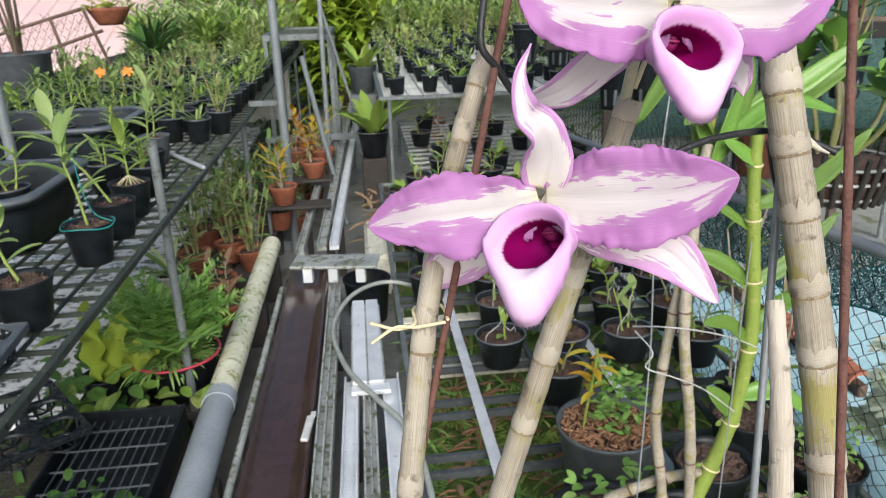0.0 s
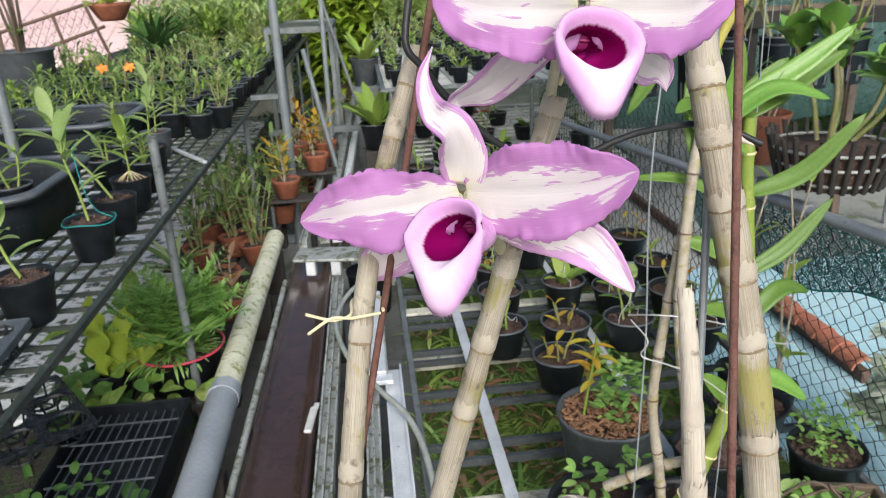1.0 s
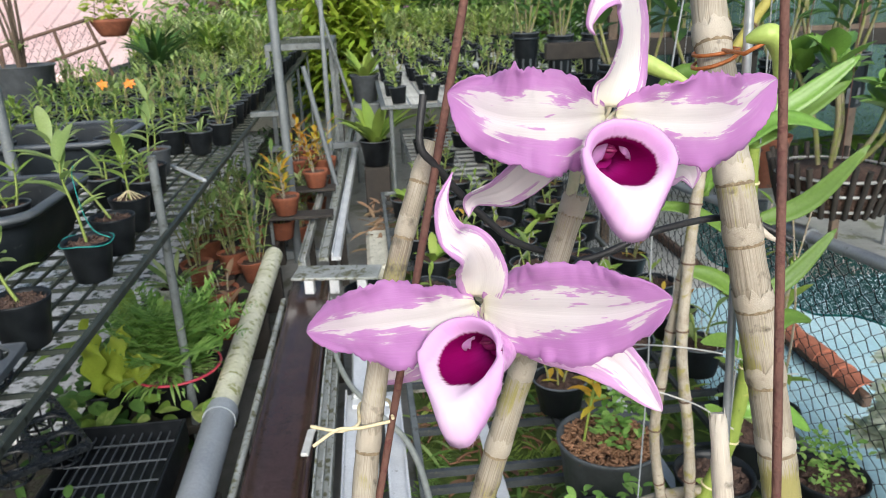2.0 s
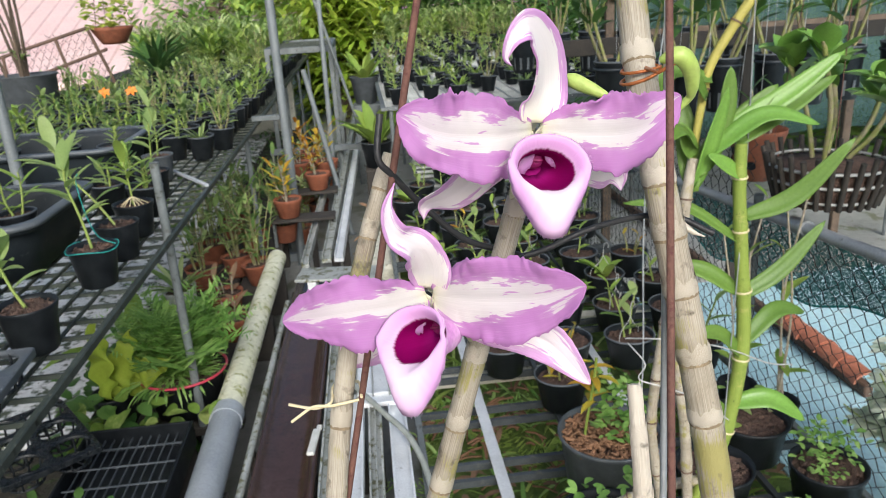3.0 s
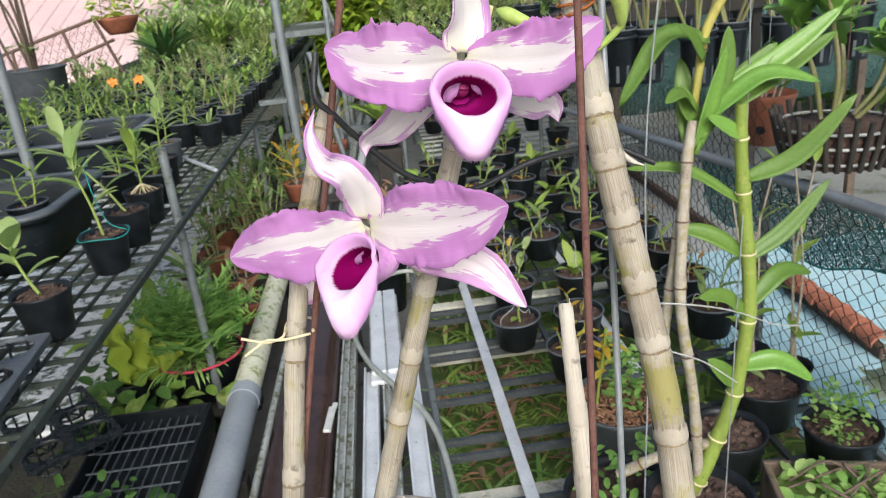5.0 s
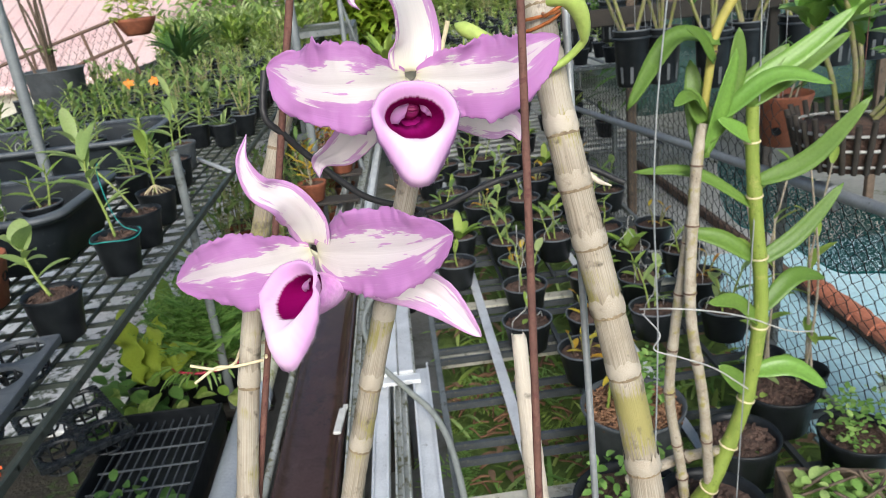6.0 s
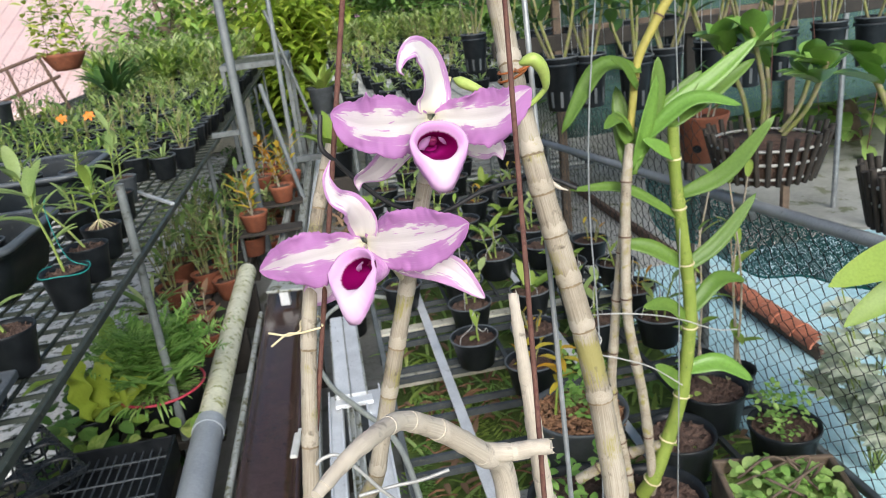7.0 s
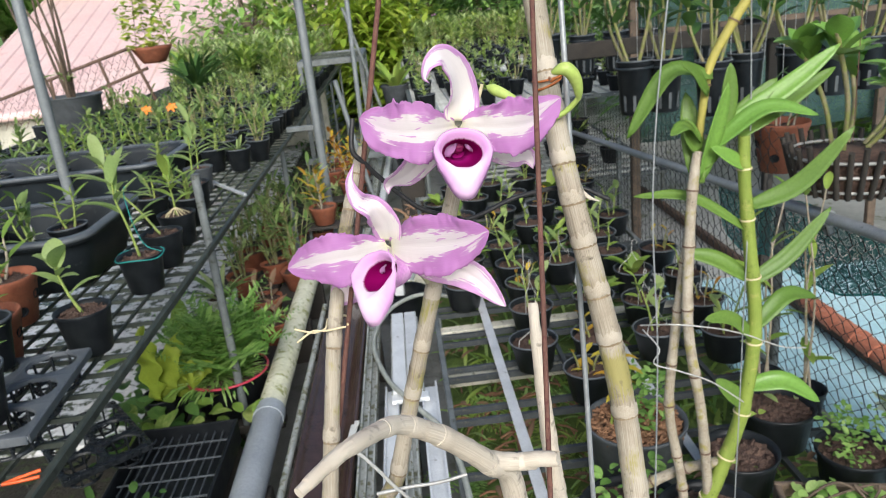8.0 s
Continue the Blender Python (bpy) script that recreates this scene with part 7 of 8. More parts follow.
for j in range(NB - 1):
    for i in range(NA - 1):
        a = j * NA + i
        nf2.append((a, a + 1, a + NA + 1, a + NA))
        nu2.append([(nv2[q][1], nv2[q][2]) for q in (a, a + 1, a + NA + 1, a + NA)])
s.add(nv2, nf2, nu2)
part("net_sheet", s, M_NET, net, thick=0.002)
s = Shape()
s.tube([(p[0], p[1], p[2]) for p in nv2[-NA:]], 0.004, 6)
part("edge_cord", s, M_TEAL, net, "green bottom cord")
s = Shape()
s.box((1.36, 0.2, 0.012), (5.5, 3.7, 0.05), 0.01)
tagged(part("blue_sheet", s, M_BLUE, smooth=False), "pale blue plastic sheet spread over the lower yard", "sheet", kind="structure")
s = Shape()
s.box((1.36, 3.71, 0.0), (5.5, 9.5, 0.045), 0.01)
tagged(part("yard_floor", s, M_YARD, smooth=False), "pale worn concrete yard beyond the fence", "floor", kind="structure")
kerb = thing("tile_kerb", (1.915, 0, 0.05), "thin rusty beam with a few red ridge tiles on the blue sheet", "kerb")
s = Shape()
s.box((-0.020, 2.40, 0), (0.020, 5.6, 0.055), 0.006)
part("beam", s, M_RUSTBEAM, kerb, smooth=False)
s = Shape()
arc = [(math.cos(a), math.sin(a)) for a in (math.pi * k / 8 for k in range(9))]
s.loft([[(-0.054 * q * c, y, 0.057 + 0.046 * q * h) for c, h in arc] + [(0.046 * q * c, y, 0.057 + 0.036 * q * h) for c, h in arc] for y, q in ((0, 1.08), (0.02, 1.08), (0.024, 0.98), (0.150, 0.92))], True, True)
tm = s.mesh("tile", M_REDTILE, False)
for k in range(5):
    ob = new("tile", tm)
    ob.parent, ob.location, ob.rotation_euler = kerb, (0, 2.42 + k * 0.137, 0.002 * (k % 3)), (radians(1.5), 0, radians(rng.uniform(-3, 3)))

# hanging slat basket, terracotta pot, shelf of big black pots
def slat_basket(x, y, z, r, label, big):
    t = thing("slat_basket", (x, y, z), label, "basket", "hanging slat baskets")
    n = 30
    for k in range(n):
        a = 6.283 * k / n
        s = Shape()
        s.tube([(r * 0.80 * math.cos(a), r * 0.80 * math.sin(a), 0.0), (r * 0.92 * math.cos(a), r * 0.92 * math.sin(a), 0.07), (r * 1.05 * math.cos(a), r * 1.05 * math.sin(a), 0.15 + 0.012 * (k % 2))], 0.0085, 7)
        part("slat", s, M_DARKWOOD, t)
    for zz, q in ((0.02, 0.80), (0.07, 0.90), (0.115, 0.97)):
        s = Shape()
        s.tube([(r * q * math.cos(a), r * q * math.sin(a), zz) for a in (k * 6.283 / 36 for k in range(37))], 0.005, 6)
        part("hoop", s, M_WHITEWIRE, t, "pale wire hoop")
    s = Shape()
    s.lathe([(0.0, 0.0), (r * 0.78, 0.0), (r * 0.86, 0.06), (r * 0.90, 0.11), (0.0, 0.13)], 26)
    part("fibre_fill", s, M_SOIL, t, "dark root fibre")
    rg = random.Random(int(x * 50))
    lf = Shape()
    for k in range(5 if big else 3):
        stem = Shape()
        a = k * 1.35 + rg.uniform(-0.3, 0.3)
        top = Vector((math.cos(a) * 0.17, math.sin(a) * 0.17, rg.uniform(0.34, 0.5)))
        c = curve_of([(0.05 * math.cos(a), 0.05 * math.sin(a), 0.13), top * 0.6 + Vector((0.02, 0, 0)), top], 6)
        stem.tube(c, 0.0075, 8)
        part("stem", stem, M_OLDCANE, t)
        for m in range(9):
            b = rg.uniform(0, 6.28)
            u = rg.uniform(0.8, 1)
            lf.blade(c[int(u * (len(c) - 1))], (math.cos(b), math.sin(b), rg.uniform(0.4, 1.6)), (0, 0, 1), rg.uniform(0.09, 0.13), rg.uniform(0.065, 0.085), 0.35, 0.2, 7, 0.95)
    part("foliage", lf, L_SUCC, t, "thick glossy rounded leaves")
    for k in range(3):
        a = 6.283 * k / 3
        s = Shape()
        s.tube([(r * math.cos(a), r * math.sin(a), 0.18), (0.02 * math.cos(a), 0.02 * math.sin(a), 2.46 - z)], 0.0014, 6)
        part("hanger_wire", s, M_RUST, t, "rusty hanger wire")
    return t


slat_basket(1.39, 2.05, 1.02, 0.178, "hanging wooden slat basket with a thick-leaved plant", True)
slat_basket(1.42, 1.45, 1.02, 0.13, "hanging wooden slat basket beside the fence", False)
for yy in (2.05, 1.45):
    bar = thing("overhead_pipe", (0, yy, 2.475), "galvanised overhead pipe above the fence", "pipe")
    s = Shape()
    s.tube([(0.9, 0, 0), (3.0, 0, 0)], 0.015, 12)
    part("tube", s, M_GALV, bar)
    for x in (0.9, 2.95):
        s = Shape()
        s.tube([(x, 0, -2.475 if x > 2 else 0.0), (x, 0, -0.005 if x > 2 else 0.02)], 0.018, 12)
        part("upright" if x > 2 else "end_cap", s, M_GALV, bar)
rail_b = thing("timber_rail", (0, 0, 0), "dark timber rail on posts behind the hanging pots", "rail")
s = Shape()
s.box((0.9, 3.62, 1.34), (3.3, 3.66, 1.42), 0.005)
part("back_rail", s, M_DARKWOOD, rail_b, smooth=False)
for x in (1.95, 3.2):
    s = Shape()
    s.box((x, 3.66, 0), (x + 0.05, 3.70, 1.42), 0.004)
    part("post", s, M_DARKWOOD, rail_b, smooth=False)
G_BIG = "large black pots hanging by the fence"
BIG = potted("hanging_pot", "tall jointed orchid canes in a slotted black hanging pot", "potted plant", 81, r=0.072, h=0.22, kind="bare", leaves=6, stems=4, height=0.46, leaf=0.14, wid=0.05, leaf_mat=L_DEEP, group=G_BIG, taper=0.8, thick=0.0075, first=0.45)
s = Shape()
s.lathe([(0.0735, 0.185), (0.0765, 0.186), (0.0765, 0.196), (0.0735, 0.197)], 26)
part("rim_band", s, M_TUB, BIG)
for k in range(10):
    a = 6.283 * k / 10
    s = Shape()
    q = 0.0665 * 0.98
    d = Vector((math.cos(a), math.sin(a), 0))
    e = Vector((-math.sin(a), math.cos(a), 0))
    s.add([d * 0.0615 - e * 0.006 + Vector((0, 0, 0.02)), d * 0.0615 + e * 0.006 + Vector((0, 0, 0.02)), d * 0.0665 + e * 0.006 + Vector((0, 0, 0.085)), d * 0.0665 - e * 0.006 + Vector((0, 0, 0.085))], [(0, 1, 2, 3)])
    part("drain_slot", s, M_GREYPOT, BIG, "open drainage slot")
for k in range(3):
    a = 6.283 * k / 3 + 0.4
    s = Shape()
    s.tube([(0.071 * math.cos(a), 0.071 * math.sin(a), 0.21), (0.004 * math.cos(a), 0.004 * math.sin(a), 1.305)], 0.0011, 5)
    part("hanger_wire", s, M_GALV, BIG)
BIG.matrix_world = pose(1.02, 2.95, 1.16)
for x, y, z in ((1.165, 3.0, 1.15), (1.33, 2.90, 1.13), (1.50, 2.98, 1.14), (1.68, 2.92, 1.15), (1.86, 2.95, 1.15), (2.05, 3.0, 1.15), (2.25, 2.95, 1.16), (2.5, 3.0, 1.15), (0.93, 4.2, 1.22), (1.12, 4.18, 1.20), (1.32, 4.2, 1.2), (1.52, 4.15, 1.2), (1.8, 4.1, 1.2), (2.1, 4.1, 1.2), (2.7, 2.95, 1.15)):
    copy_thing(BIG, pose(x, y, z, 0, 0, rng.uniform(0, 360)))
for yy in (2.96, 4.16):
    bar = thing("overhead_pipe", (0, yy, 2.475), "galvanised overhead pipe carrying hanging pots", "pipe")
    s = Shape()
    s.tube([(0.8, 0, 0), (1.9, 0, 0), (3.3, 0, 0)], 0.015, 12)
    part("tube", s, M_GALV, bar)
    for x in (0.8, 3.25):
        s = Shape()
        s.tube([(x, 0, -2.475 if x > 2 else 0.0), (x, 0, -0.005 if x > 2 else 0.02)], 0.018, 12)
        part("upright" if x > 2 else "end_cap", s, M_GALV, bar)
cp = clay_pot(1.465, 2.60, 0.945, 0.10, 0.19, "perforated terracotta pot with roots hanging by the fence", 23, True, L_DEEP, 0.2)
for k in range(3):
    a = 6.283 * k / 3
    s = Shape()
    s.tube([(0.098 * math.cos(a), 0.098 * math.sin(a), 0.18), (0.004 * math.cos(a), 0.004 * math.sin(a), 1.515)], 0.0012, 5)
    part("hanger_wire", s, M_GALV, cp)
bar = thing("overhead_pipe", (0, 2.60, 2.475), "galvanised overhead pipe above the fence", "pipe")
s = Shape()
s.tube([(0.9, 0, 0), (3.0, 0, 0)], 0.015, 12)
part("tube", s, M_GALV, bar)
s = Shape()
s.tube([(2.95, 0, -2.475), (2.95, 0, -0.005)], 0.018, 12)
part("upright", s, M_GALV, bar)
nw = thing("net_wall", (0, 4.25, 0), "blue-green netting stretched on a timber frame", "net")
s = Shape()
NC, ND = 50, 12
wv, wf2, wu = [], [], []
for j in range(ND):
    for i in range(NC):
        x, z = 1.45 + 3.4 * i / (NC - 1), 0.75 + 1.5 * j / (ND - 1)
        wv.append((x, 0.03 * noise.noise((x * 3, z * 2, 4)) + 0.02 * math.sin(x * 7), z + 0.03 * noise.noise((x * 2, z, 8))))
for j in range(ND - 1):
    for i in range(NC - 1):
        a = j * NC + i
        wf2.append((a, a + 1, a + NC + 1, a + NC))
        wu.append([(wv[q][0], wv[q][2]) for q in (a, a + 1, a + NC + 1, a + NC)])
s.add(wv, wf2, wu)
part("net_sheet", s, M_BLUENET, nw, thick=0.002)
for lo, hi in (((1.40, -0.06, 0.0), (1.45, -0.02, 2.3)), ((2.9, -0.06, 0.0), (2.95, -0.02, 2.3)), ((4.85, -0.06, 0.0), (4.9, -0.02, 2.3)), ((1.45, -0.07, 1.35), (4.85, -0.03, 1.41)), ((1.45, -0.07, 1.62), (4.85, -0.03, 1.67))):
    s = Shape()
    s.box(lo, hi, 0.004)
    part("batten", s, M_WOOD, nw, smooth=False)
# pale variegated shrub and thin canes by the fence
rg = random.Random(9)
pale = thing("variegated_shrub", (1.60, 1.72, 0.05), "pale variegated shrub growing behind the fence", "shrub")
lf = Shape()
for k in range(20):
    a = rg.uniform(0, 6.28)
    top = Vector((math.cos(a) * rg.uniform(0.08, 0.27), math.sin(a) * rg.uniform(0.10, 0.45), rg.uniform(0.28, 0.66)))
    c = curve_of([(0, 0, 0), top * 0.5 + Vector((0, 0, 0.08)), top], 5)
    st = Shape()
    st.tube(c, 0.0026, 5)
    part("stem", st, M_STEMGREEN, pale)
    for m in range(6):
        p = c[rg.randrange(len(c) // 3, len(c))]
        h = rg.uniform(0, 6.28)
        for q in range(6):
            b = h + (q - 2.5) * 0.55
            lf.blade(p, (math.cos(b), math.sin(b), 0.3), (-0.3, -0.5, 1), rg.uniform(0.05, 0.09), 0.022, 0.5, 0.1, 4)
part("foliage", lf, L_PALE, pale, "cream and green lobed leaves")
for x, y in ((1.12, 1.98), (1.19, 1.86)):
    t = thing("cane_clump", (x, y, LOW + 0.002), "thin upright canes by the fence", "canes", "thin canes by the fence")
    part("pot", pot_shape(0.06, 0.1), M_POT, t)
    st, lf = cane_leaves(random.Random(int(y * 31)), 0.62, 4, 0.09, 0.026, 0.03, 0.12, 3)
    for q in st:
        part("stem", shift(q, (0, 0, 0.08)), M_CANE, t)
    part("foliage", shift(lf, (0, 0, 0.08)), L_BRIGHT, t)

# ---- far bench: rows of seedlings ----
rng = random.Random(101)
for j in range(20):
    for i in range(9):
        x, y = 0.26 + i * 0.235 + rng.uniform(-0.04, 0.04), 5.36 + j * 0.33 + rng.uniform(-0.05, 0.05)
        if rng.random() < 0.22:
            continue
        m = turned(x, y, FAR, rng, 5)
        pick = SEED[rng.choice((0, 1, 2, 3, 4, 5, 1))] if y < 9.8 or rng.random() < 0.4 else TALL[rng.randrange(3)]
        if y < 7.0:
            copy_thing(pick, m)
        else:
            CROWD.append((pick, m))


for x, y, k in ((0.55, 5.25, 1), (0.98, 5.30, 3), (1.35, 5.35, 0), (0.62, 5.75, 2), (0.95, 5.85, 1), (1.30, 5.95, 3), (1.65, 5.5, 1), (0.50, 6.3, 0), (0.85, 6.5, 2), (1.2, 6.6, 1), (1.6, 6.3, 3), (1.75, 6.9, 0), (0.6, 7.0, 3), (1.0, 7.2, 1)):
    copy_thing(LOWPOT[k], turned(x, y, LOW + 0.002, rng, 2))


def join_crowd(name, items, label):
    """The far rows of pots as one mesh with a slot for each material."""
    vs, fs, mi, mats, k = [], [], [], [], 0
    for src, m in items:
        for o in src.children_recursive:
            me = o.data
            co = np.empty(len(me.vertices) * 3)
            me.vertices.foreach_get("co", co)
            co = co.reshape(-1, 3)
            mm = np.array(m)
            vs.append(co @ mm[:3, :3].T + mm[:3, 3])
            mat = me.materials[0]
            if mat not in mats:
                mats.append(mat)
            fs.extend(tuple(k + i for i in p.vertices) for p in me.polygons)
            mi.extend([mats.index(mat)] * len(me.polygons))
            k += len(co)
    me = bpy.data.meshes.new(name)
    me.from_pydata(np.concatenate(vs).tolist(), [], fs)
    for mat in mats:
        me.materials.append(mat)
    me.polygons.foreach_set("material_index", mi)
    me.polygons.foreach_set("use_smooth", [True] * len(mi))
    me.update()
    return tagged(new(name, me), label, "potted plants", kind="stuff")


join_crowd("potted_orchid_rows", CROWD, "far rows of crowded potted orchids in black pots")
bp = potted("potted_plant", "leafy plant in a grey pot at the end of the walkway", "potted plant", 91, r=0.13, h=0.24, kind="tuft", leaves=24, leaf=0.34, wid=0.06, pot_mat=M_GREYPOT, leaf_mat=L_BRIGHT)
bp.matrix_world = pose(0.04, 6.9, 0.74)
pl = thing("pot_plinth", (0.04, 6.9, -0.04), "grey block under a potted plant", "plinth")
s = Shape()
s.box((-0.12, -0.12, 0), (0.12, 0.12, 0.779), 0.01)
part("block", s, M_STEEL, pl, smooth=False)
bp = potted("potted_plant", "broad-leaved plant in a black pot beside the track", "potted plant", 92, r=0.12, h=0.2, kind="tuft", leaves=22, leaf=0.42, wid=0.08, leaf_mat=L_BRIGHT)
bp.matrix_world = pose(0.085, 5.75, 0.40)
pl = thing("pot_plinth", (0.085, 5.75, 0), "low block under a potted plant", "plinth")
s = Shape()
s.box((-0.1, -0.1, 0), (0.1, 0.1, 0.399), 0.01)
part("block", s, M_DARKWOOD, pl, smooth=False)
clay_pot(0.75, 7.9, 0.0, 0.16, 0.3, "large terracotta pot in the shade under the bench", 33, False, L_ORCHID, 0.3)
clay_pot(1.25, 8.0, 0.0, 0.15, 0.28, "large terracotta pot in the shade under the bench", 34, False, L_DEEP, 0.3)
bush("leafy_shrub", "brown dead foliage in the walkway", "shrub", (0.12, 4.55, 0.12), pothos(rng, 160, 0.14, 0.5, 0.11, 0.0, 0.2, 0.2), L_DRY)
s = Shape()
s.box((-0.03, 3.75, 0.0), (0.13, 4.4, 0.30), 0.02)
tagged(part("styrofoam_block", s, M_CREAM, smooth=False), "cream foam block beside the walkway tracks", "block")

# ---- left distance: roof, wire frame, hanging pots ----
roof = thing("house_roof", (0, 0, 0), "pale red corrugated metal roof of a lower neighbouring house", "roof")
s = Shape()
nx = 240
v, f = [], []
for i in range(nx):
    u = i / (nx - 1)
    for k, (y, z) in enumerate(((9.8, 0.82), (30.0, 5.4))):
        v.append(((-5.9 if k == 0 else -9.46) + (5.1 if k == 0 else 8.67) * u, y + 0.3 * u, z + 0.022 * (1 if i % 12 in (1, 2) else 0)))
for i in range(nx - 1):
    a = 2 * i
    f.append((a, a + 2, a + 3, a + 1))
s.add(v, f)
part("roof_sheet", s, M_ROOF, roof, smooth=False, thick=0.01)
s = Shape()
s.box((-5.8, 10.0, 0.0), (-0.9, 10.15, 0.82), 0.01)
part("wall", s, M_CREAM, roof, smooth=False)
s = Shape()
s.tube([(-5.9, 9.8, 0.80), (-0.8, 10.1, 0.80)], 0.06, 10)
part("eaves_gutter", s, M_ROOF, roof)
wf = thing("chicken_wire_fence", (-2.35, 6.75, BENCH), "rusty framed chicken-wire fence behind the bench", "fence")
for p, q in (((-1.2, 0, 0.23), (0.12, 0, 0.58)), ((-0.6, 0, 0.0), (-0.6, 0, 0.39)), ((0.12, 0, 0.58), (0.30, 0, 0.0)), ((-0.15, 0, 0.50), (-0.05, 0, 0.0)), ((-0.35, 0, 0.22), (0.25, 0, 0.40))):
    s = Shape()
    s.tube([p, q], 0.014, 8)
    part("frame_bar", s, M_RUSTBEAM, wf)
s = Shape()
for i in range(30):
    for k in range(9):
        x, z = -1.33 + i * 0.062 + (k % 2) * 0.031, 0.01 + k * 0.06
        if z > 0.23 + 0.265 * (x + 1.2) or x > 0.3 - 0.31 * z or x < -1.2:
            continue
        s.tube([(x, 0, z), (x + 0.012, 0, z + 0.03), (x + 0.031, 0, z + 0.04)], 0.0022, 4, False)
        s.tube([(x + 0.012, 0, z + 0.03), (x, 0, z + 0.04), (x - 0.012, 0, z + 0.06)], 0.0022, 4, False)
        s.tube([(x, 0, z), (x - 0.016, 0, z - 0.012)], 0.0022, 4, False)
tagged(part("chicken_wire", s, M_RUST, wf, "rusty hexagonal wire"), kind="stuff")
bigp = potted("potted_plant", "large grey pot of tall bare stalks on the bench", "potted plant", 95, r=0.20, h=0.32, kind="bare", leaves=2, stems=7, height=0.95, leaf=0.12, wid=0.06, pot_mat=M_GREYPOT, leaf_mat=L_ORCHID, taper=0.85, thick=0.011, stem_mat=M_WOOD)
bigp.matrix_world = pose(-2.30, 5.55, BENCH)
hang = thing("hanging_planter", (-1.80, 6.0, 1.44), "hanging terracotta bowl with a lime-yellow shrub", "hanging plant")
s = Shape()
s.lathe([(0.0, 0.0), (0.08, 0.0), (0.10, 0.025), (0.145, 0.10), (0.155, 0.125), (0.143, 0.125), (0.0, 0.10)], 26)
part("bowl", s, M_TERRA, hang)
part("foliage", shift(pothos(rng, 220, 0.17, 0.15, 0.08, 0.0, 0.40, 0.45), (0, 0, 0.11)), L_LIME, hang, "lime-yellow leaves")
for k in range(3):
    a = 6.283 * k / 3
    s = Shape()
    s.tube([(0.148 * math.cos(a), 0.148 * math.sin(a), 0.12), (0, 0, 1.02)], 0.002, 5)
    part("hanger_wire", s, M_RUST, hang)
bar = thing("overhead_pipe", (0, 6.0, 2.47), "galvanised overhead pipe above the bench", "pipe")
s = Shape()
s.tube([(-3.4, 0, 0), (1, 0, 0), (3.2, 0, 0)], 0.017, 12)
part("tube", s, M_GALV, bar)
for x in (-3.35, 3.15):
    s = Shape()
    s.tube([(x, 0, -2.47), (x, 0, -0.01)], 0.02, 12)
    part("upright", s, M_GALV, bar)

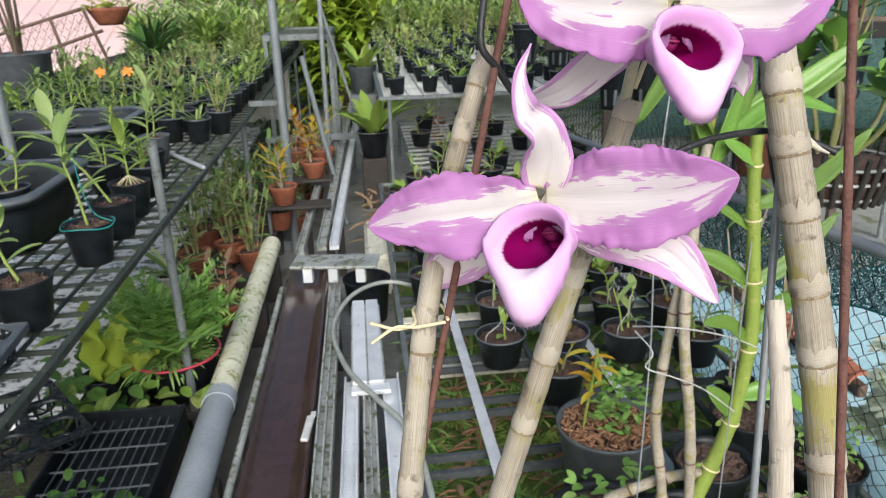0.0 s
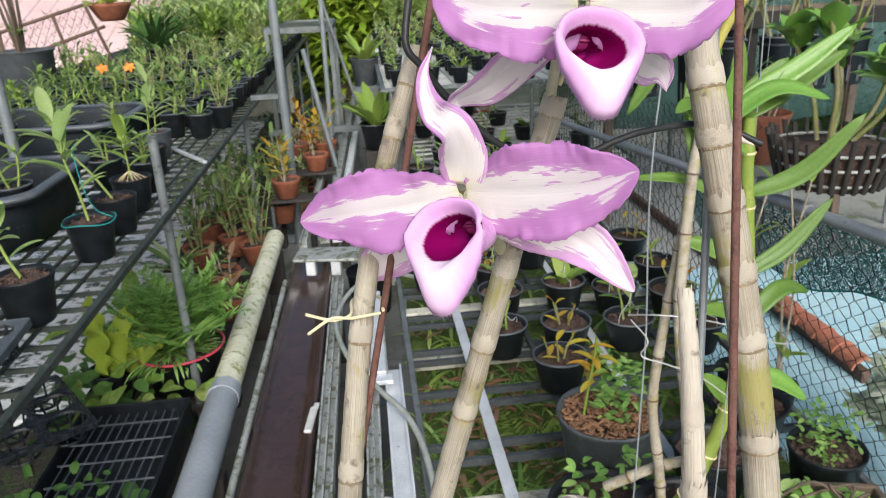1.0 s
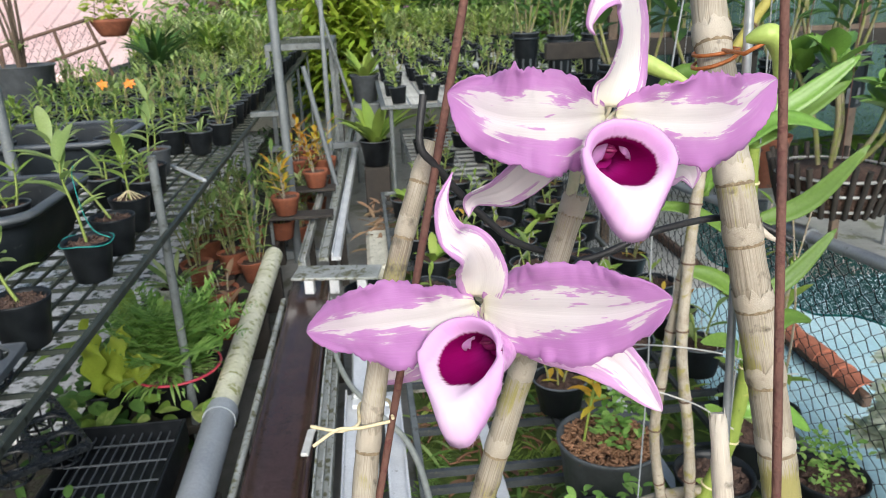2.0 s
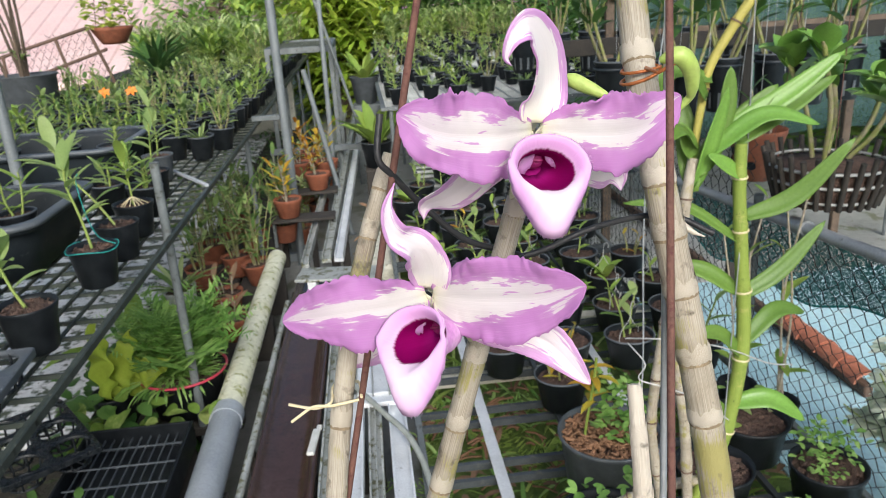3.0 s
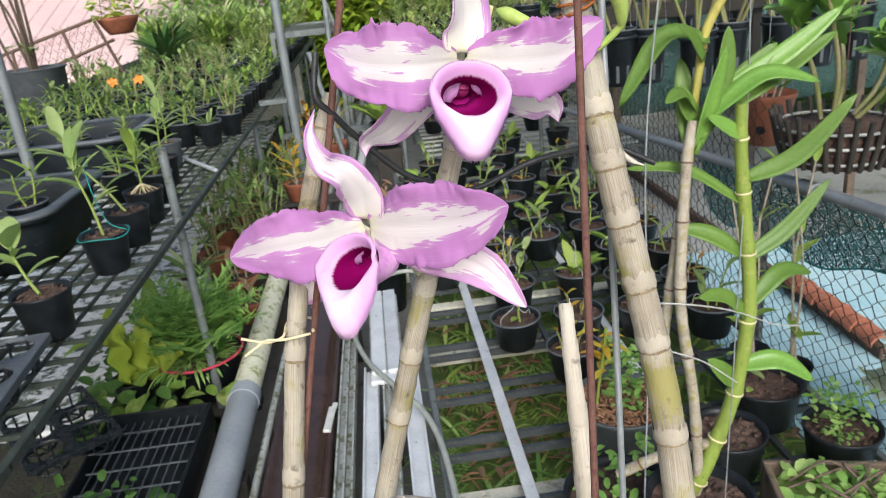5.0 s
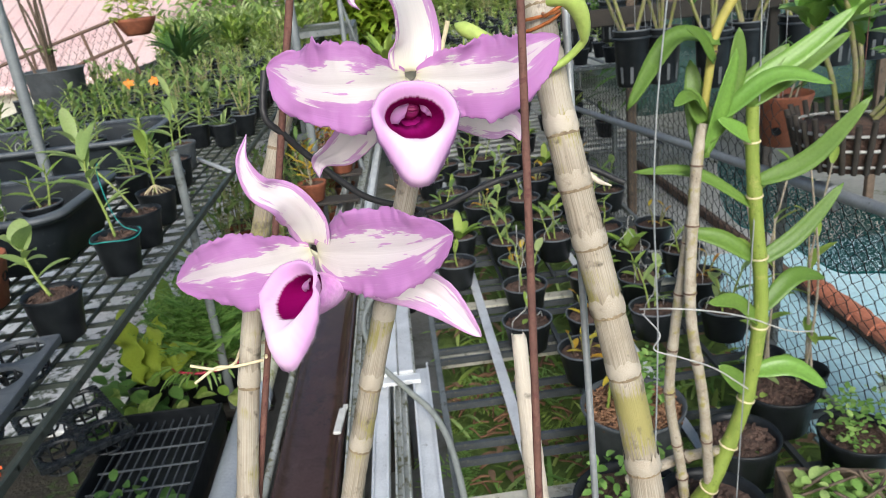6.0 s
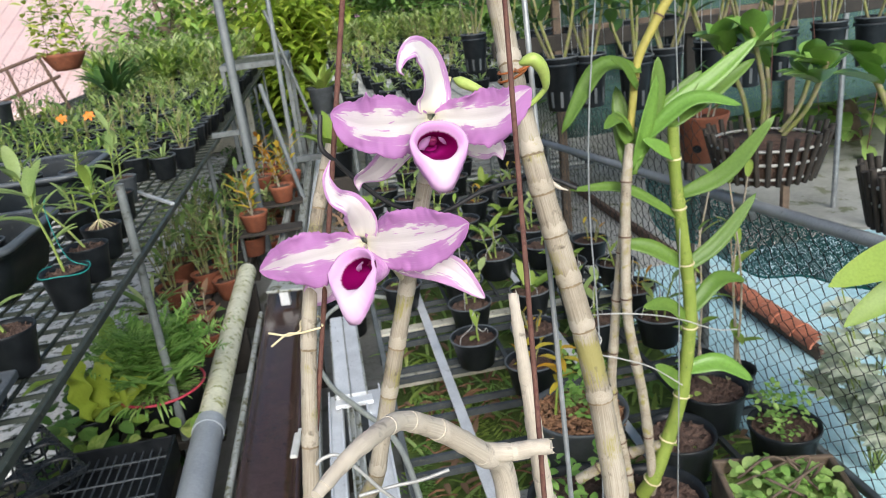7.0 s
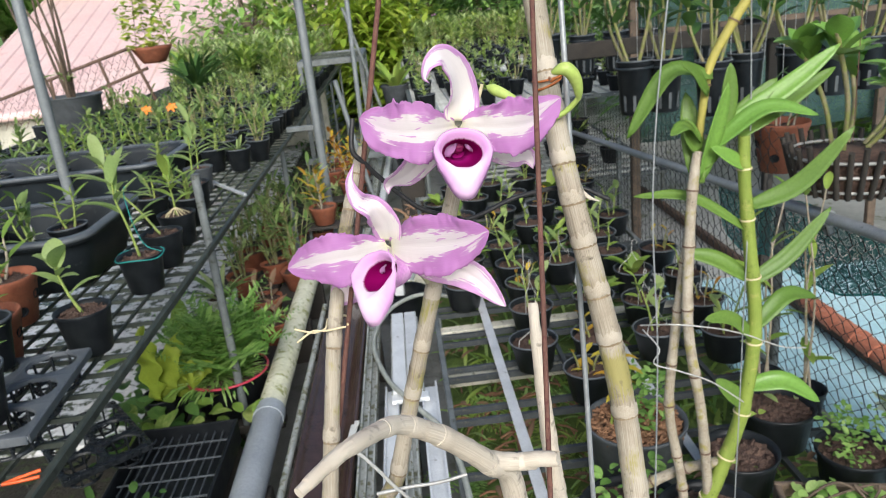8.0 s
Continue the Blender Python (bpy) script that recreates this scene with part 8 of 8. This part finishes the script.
# ---- far greenery ----
def clump_tree(x, y, h, w, seed, mat, label, palm=False):
    rg = random.Random(seed)
    t = thing("tree", (x, y, 0), label, "tree", "trees behind the nursery")
    s = Shape()
    trunk = curve_of([(0, 0, 0), (rg.uniform(-0.2, 0.2), 0, h * 0.3), (rg.uniform(-0.3, 0.3), 0, h * 0.62)], 6)
    s.tube(trunk, [0.13 - 0.06 * i / len(trunk) for i in range(len(trunk))], 10)
    ends = []
    for k in range(11):
        a = rg.uniform(0, 6.28)
        b = trunk[rg.randrange(3, len(trunk))]
        e = b + Vector((math.cos(a) * w * rg.uniform(0.3, 1.0), math.sin(a) * w * rg.uniform(0.3, 1.0), h * rg.uniform(0.02, 0.4)))
        s.tube(curve_of([b, b.lerp(e, 0.5) + Vector((0, 0, 0.15)), e], 4), [0.05, 0.045, 0.04, 0.035, 0.03, 0.026, 0.022, 0.018, 0.014], 6)
        ends += [b.lerp(e, q) for q in (0.5, 0.8, 1.0)]
    part("trunk", s, M_WOOD, t)
    s = Shape()
    for e in ends:
        for _ in range(70):
            p = Vector(e) + Vector((rg.gauss(0, 0.34), rg.gauss(0, 0.34), rg.gauss(0, 0.26)))
            a = rg.uniform(0, 6.28)
            s.blade(p, (math.cos(a), math.sin(a), rg.uniform(-0.5, 0.8)), (0, 0, 1), rg.uniform(0.14, 0.32), rg.uniform(0.05, 0.10), 0.6, 0.15, 3)
    for _ in range(240):
        a = rg.uniform(0, 6.28)
        q = w * math.sqrt(rg.random())
        s.blade((q * math.cos(a), q * math.sin(a), rg.uniform(0.1, h * 0.5)), (math.cos(a), math.sin(a), rg.uniform(-0.2, 1)), (0, 0, 1), rg.uniform(0.2, 0.45), rg.uniform(0.06, 0.12), 0.8, 0.15, 4)
    part("crown", s, mat, t)
    return t


k = 0
for x, y, h, w, mat in ((-0.7, 12.4, 2.6, 1.2, L_BRIGHT), (0.6, 13.6, 2.6, 1.3, L_FERN), (1.9, 13.2, 2.8, 1.3, L_DEEP), (3.3, 12.2, 3.0, 1.4, L_FERN), (4.8, 11.2, 3.0, 1.4, L_DEEP), (3.6, 8.4, 2.6, 1.1, L_DEEP), (5.4, 8.2, 3.0, 1.5, L_FERN),
                        (6.2, 5.2, 2.8, 1.3, L_DEEP), (-1.9, 12.2, 2.7, 1.1, L_FERN), (-0.2, 10.9, 1.9, 0.6, L_LIME), (-9.5, 13.5, 4.6, 1.9, L_FERN), (7.5, 11.0, 3.6, 1.8, L_FERN), (4.6, 5.8, 2.2, 0.9, L_FERN)):
    k += 1
    clump_tree(x, y, h, w, 200 + k, mat, "leafy green tree behind the benches")
for x, y, sd in ((-9.2, 20.6, 3), (-8.1, 17.6, 5), (-10.6, 22.0, 8)):
    rp = random.Random(sd)
    palm = thing("palm_tree", (x, y, 0), "feathery green palm beyond the red roof", "palm", "palms beyond the roof")
    s = Shape()
    s.tube(curve_of([(0, 0, 0), (0.2, 0, 0.9), (0.1, 0, 1.9)], 6), [0.16] * 5 + [0.13] * 8, 10)
    part("trunk", s, M_WOOD, palm)
    part("crown", shift(fern_shape(rp, 34, 2.6, 34), (0.1, 0, 1.8)), L_FERN, palm)
hills = Shape()
rings = []
for z, q in ((-0.5, 0.0), (2.0, 0.3), (3.8, 0.8), (4.6, 1.4)):
    rings.append([(38 * math.cos(a) * (1 + 0.02 * q), 38 * math.sin(a) * (1 + 0.02 * q), z * (1 + 0.25 * noise.noise((math.cos(a) * 6, math.sin(a) * 6, q)))) for a in (6.283 * j / 160 for j in range(160))])
hills.loft(rings)
tagged(part("backdrop", hills, L_DEEP), "distant belt of green trees round the yard", "backdrop", kind="structure")
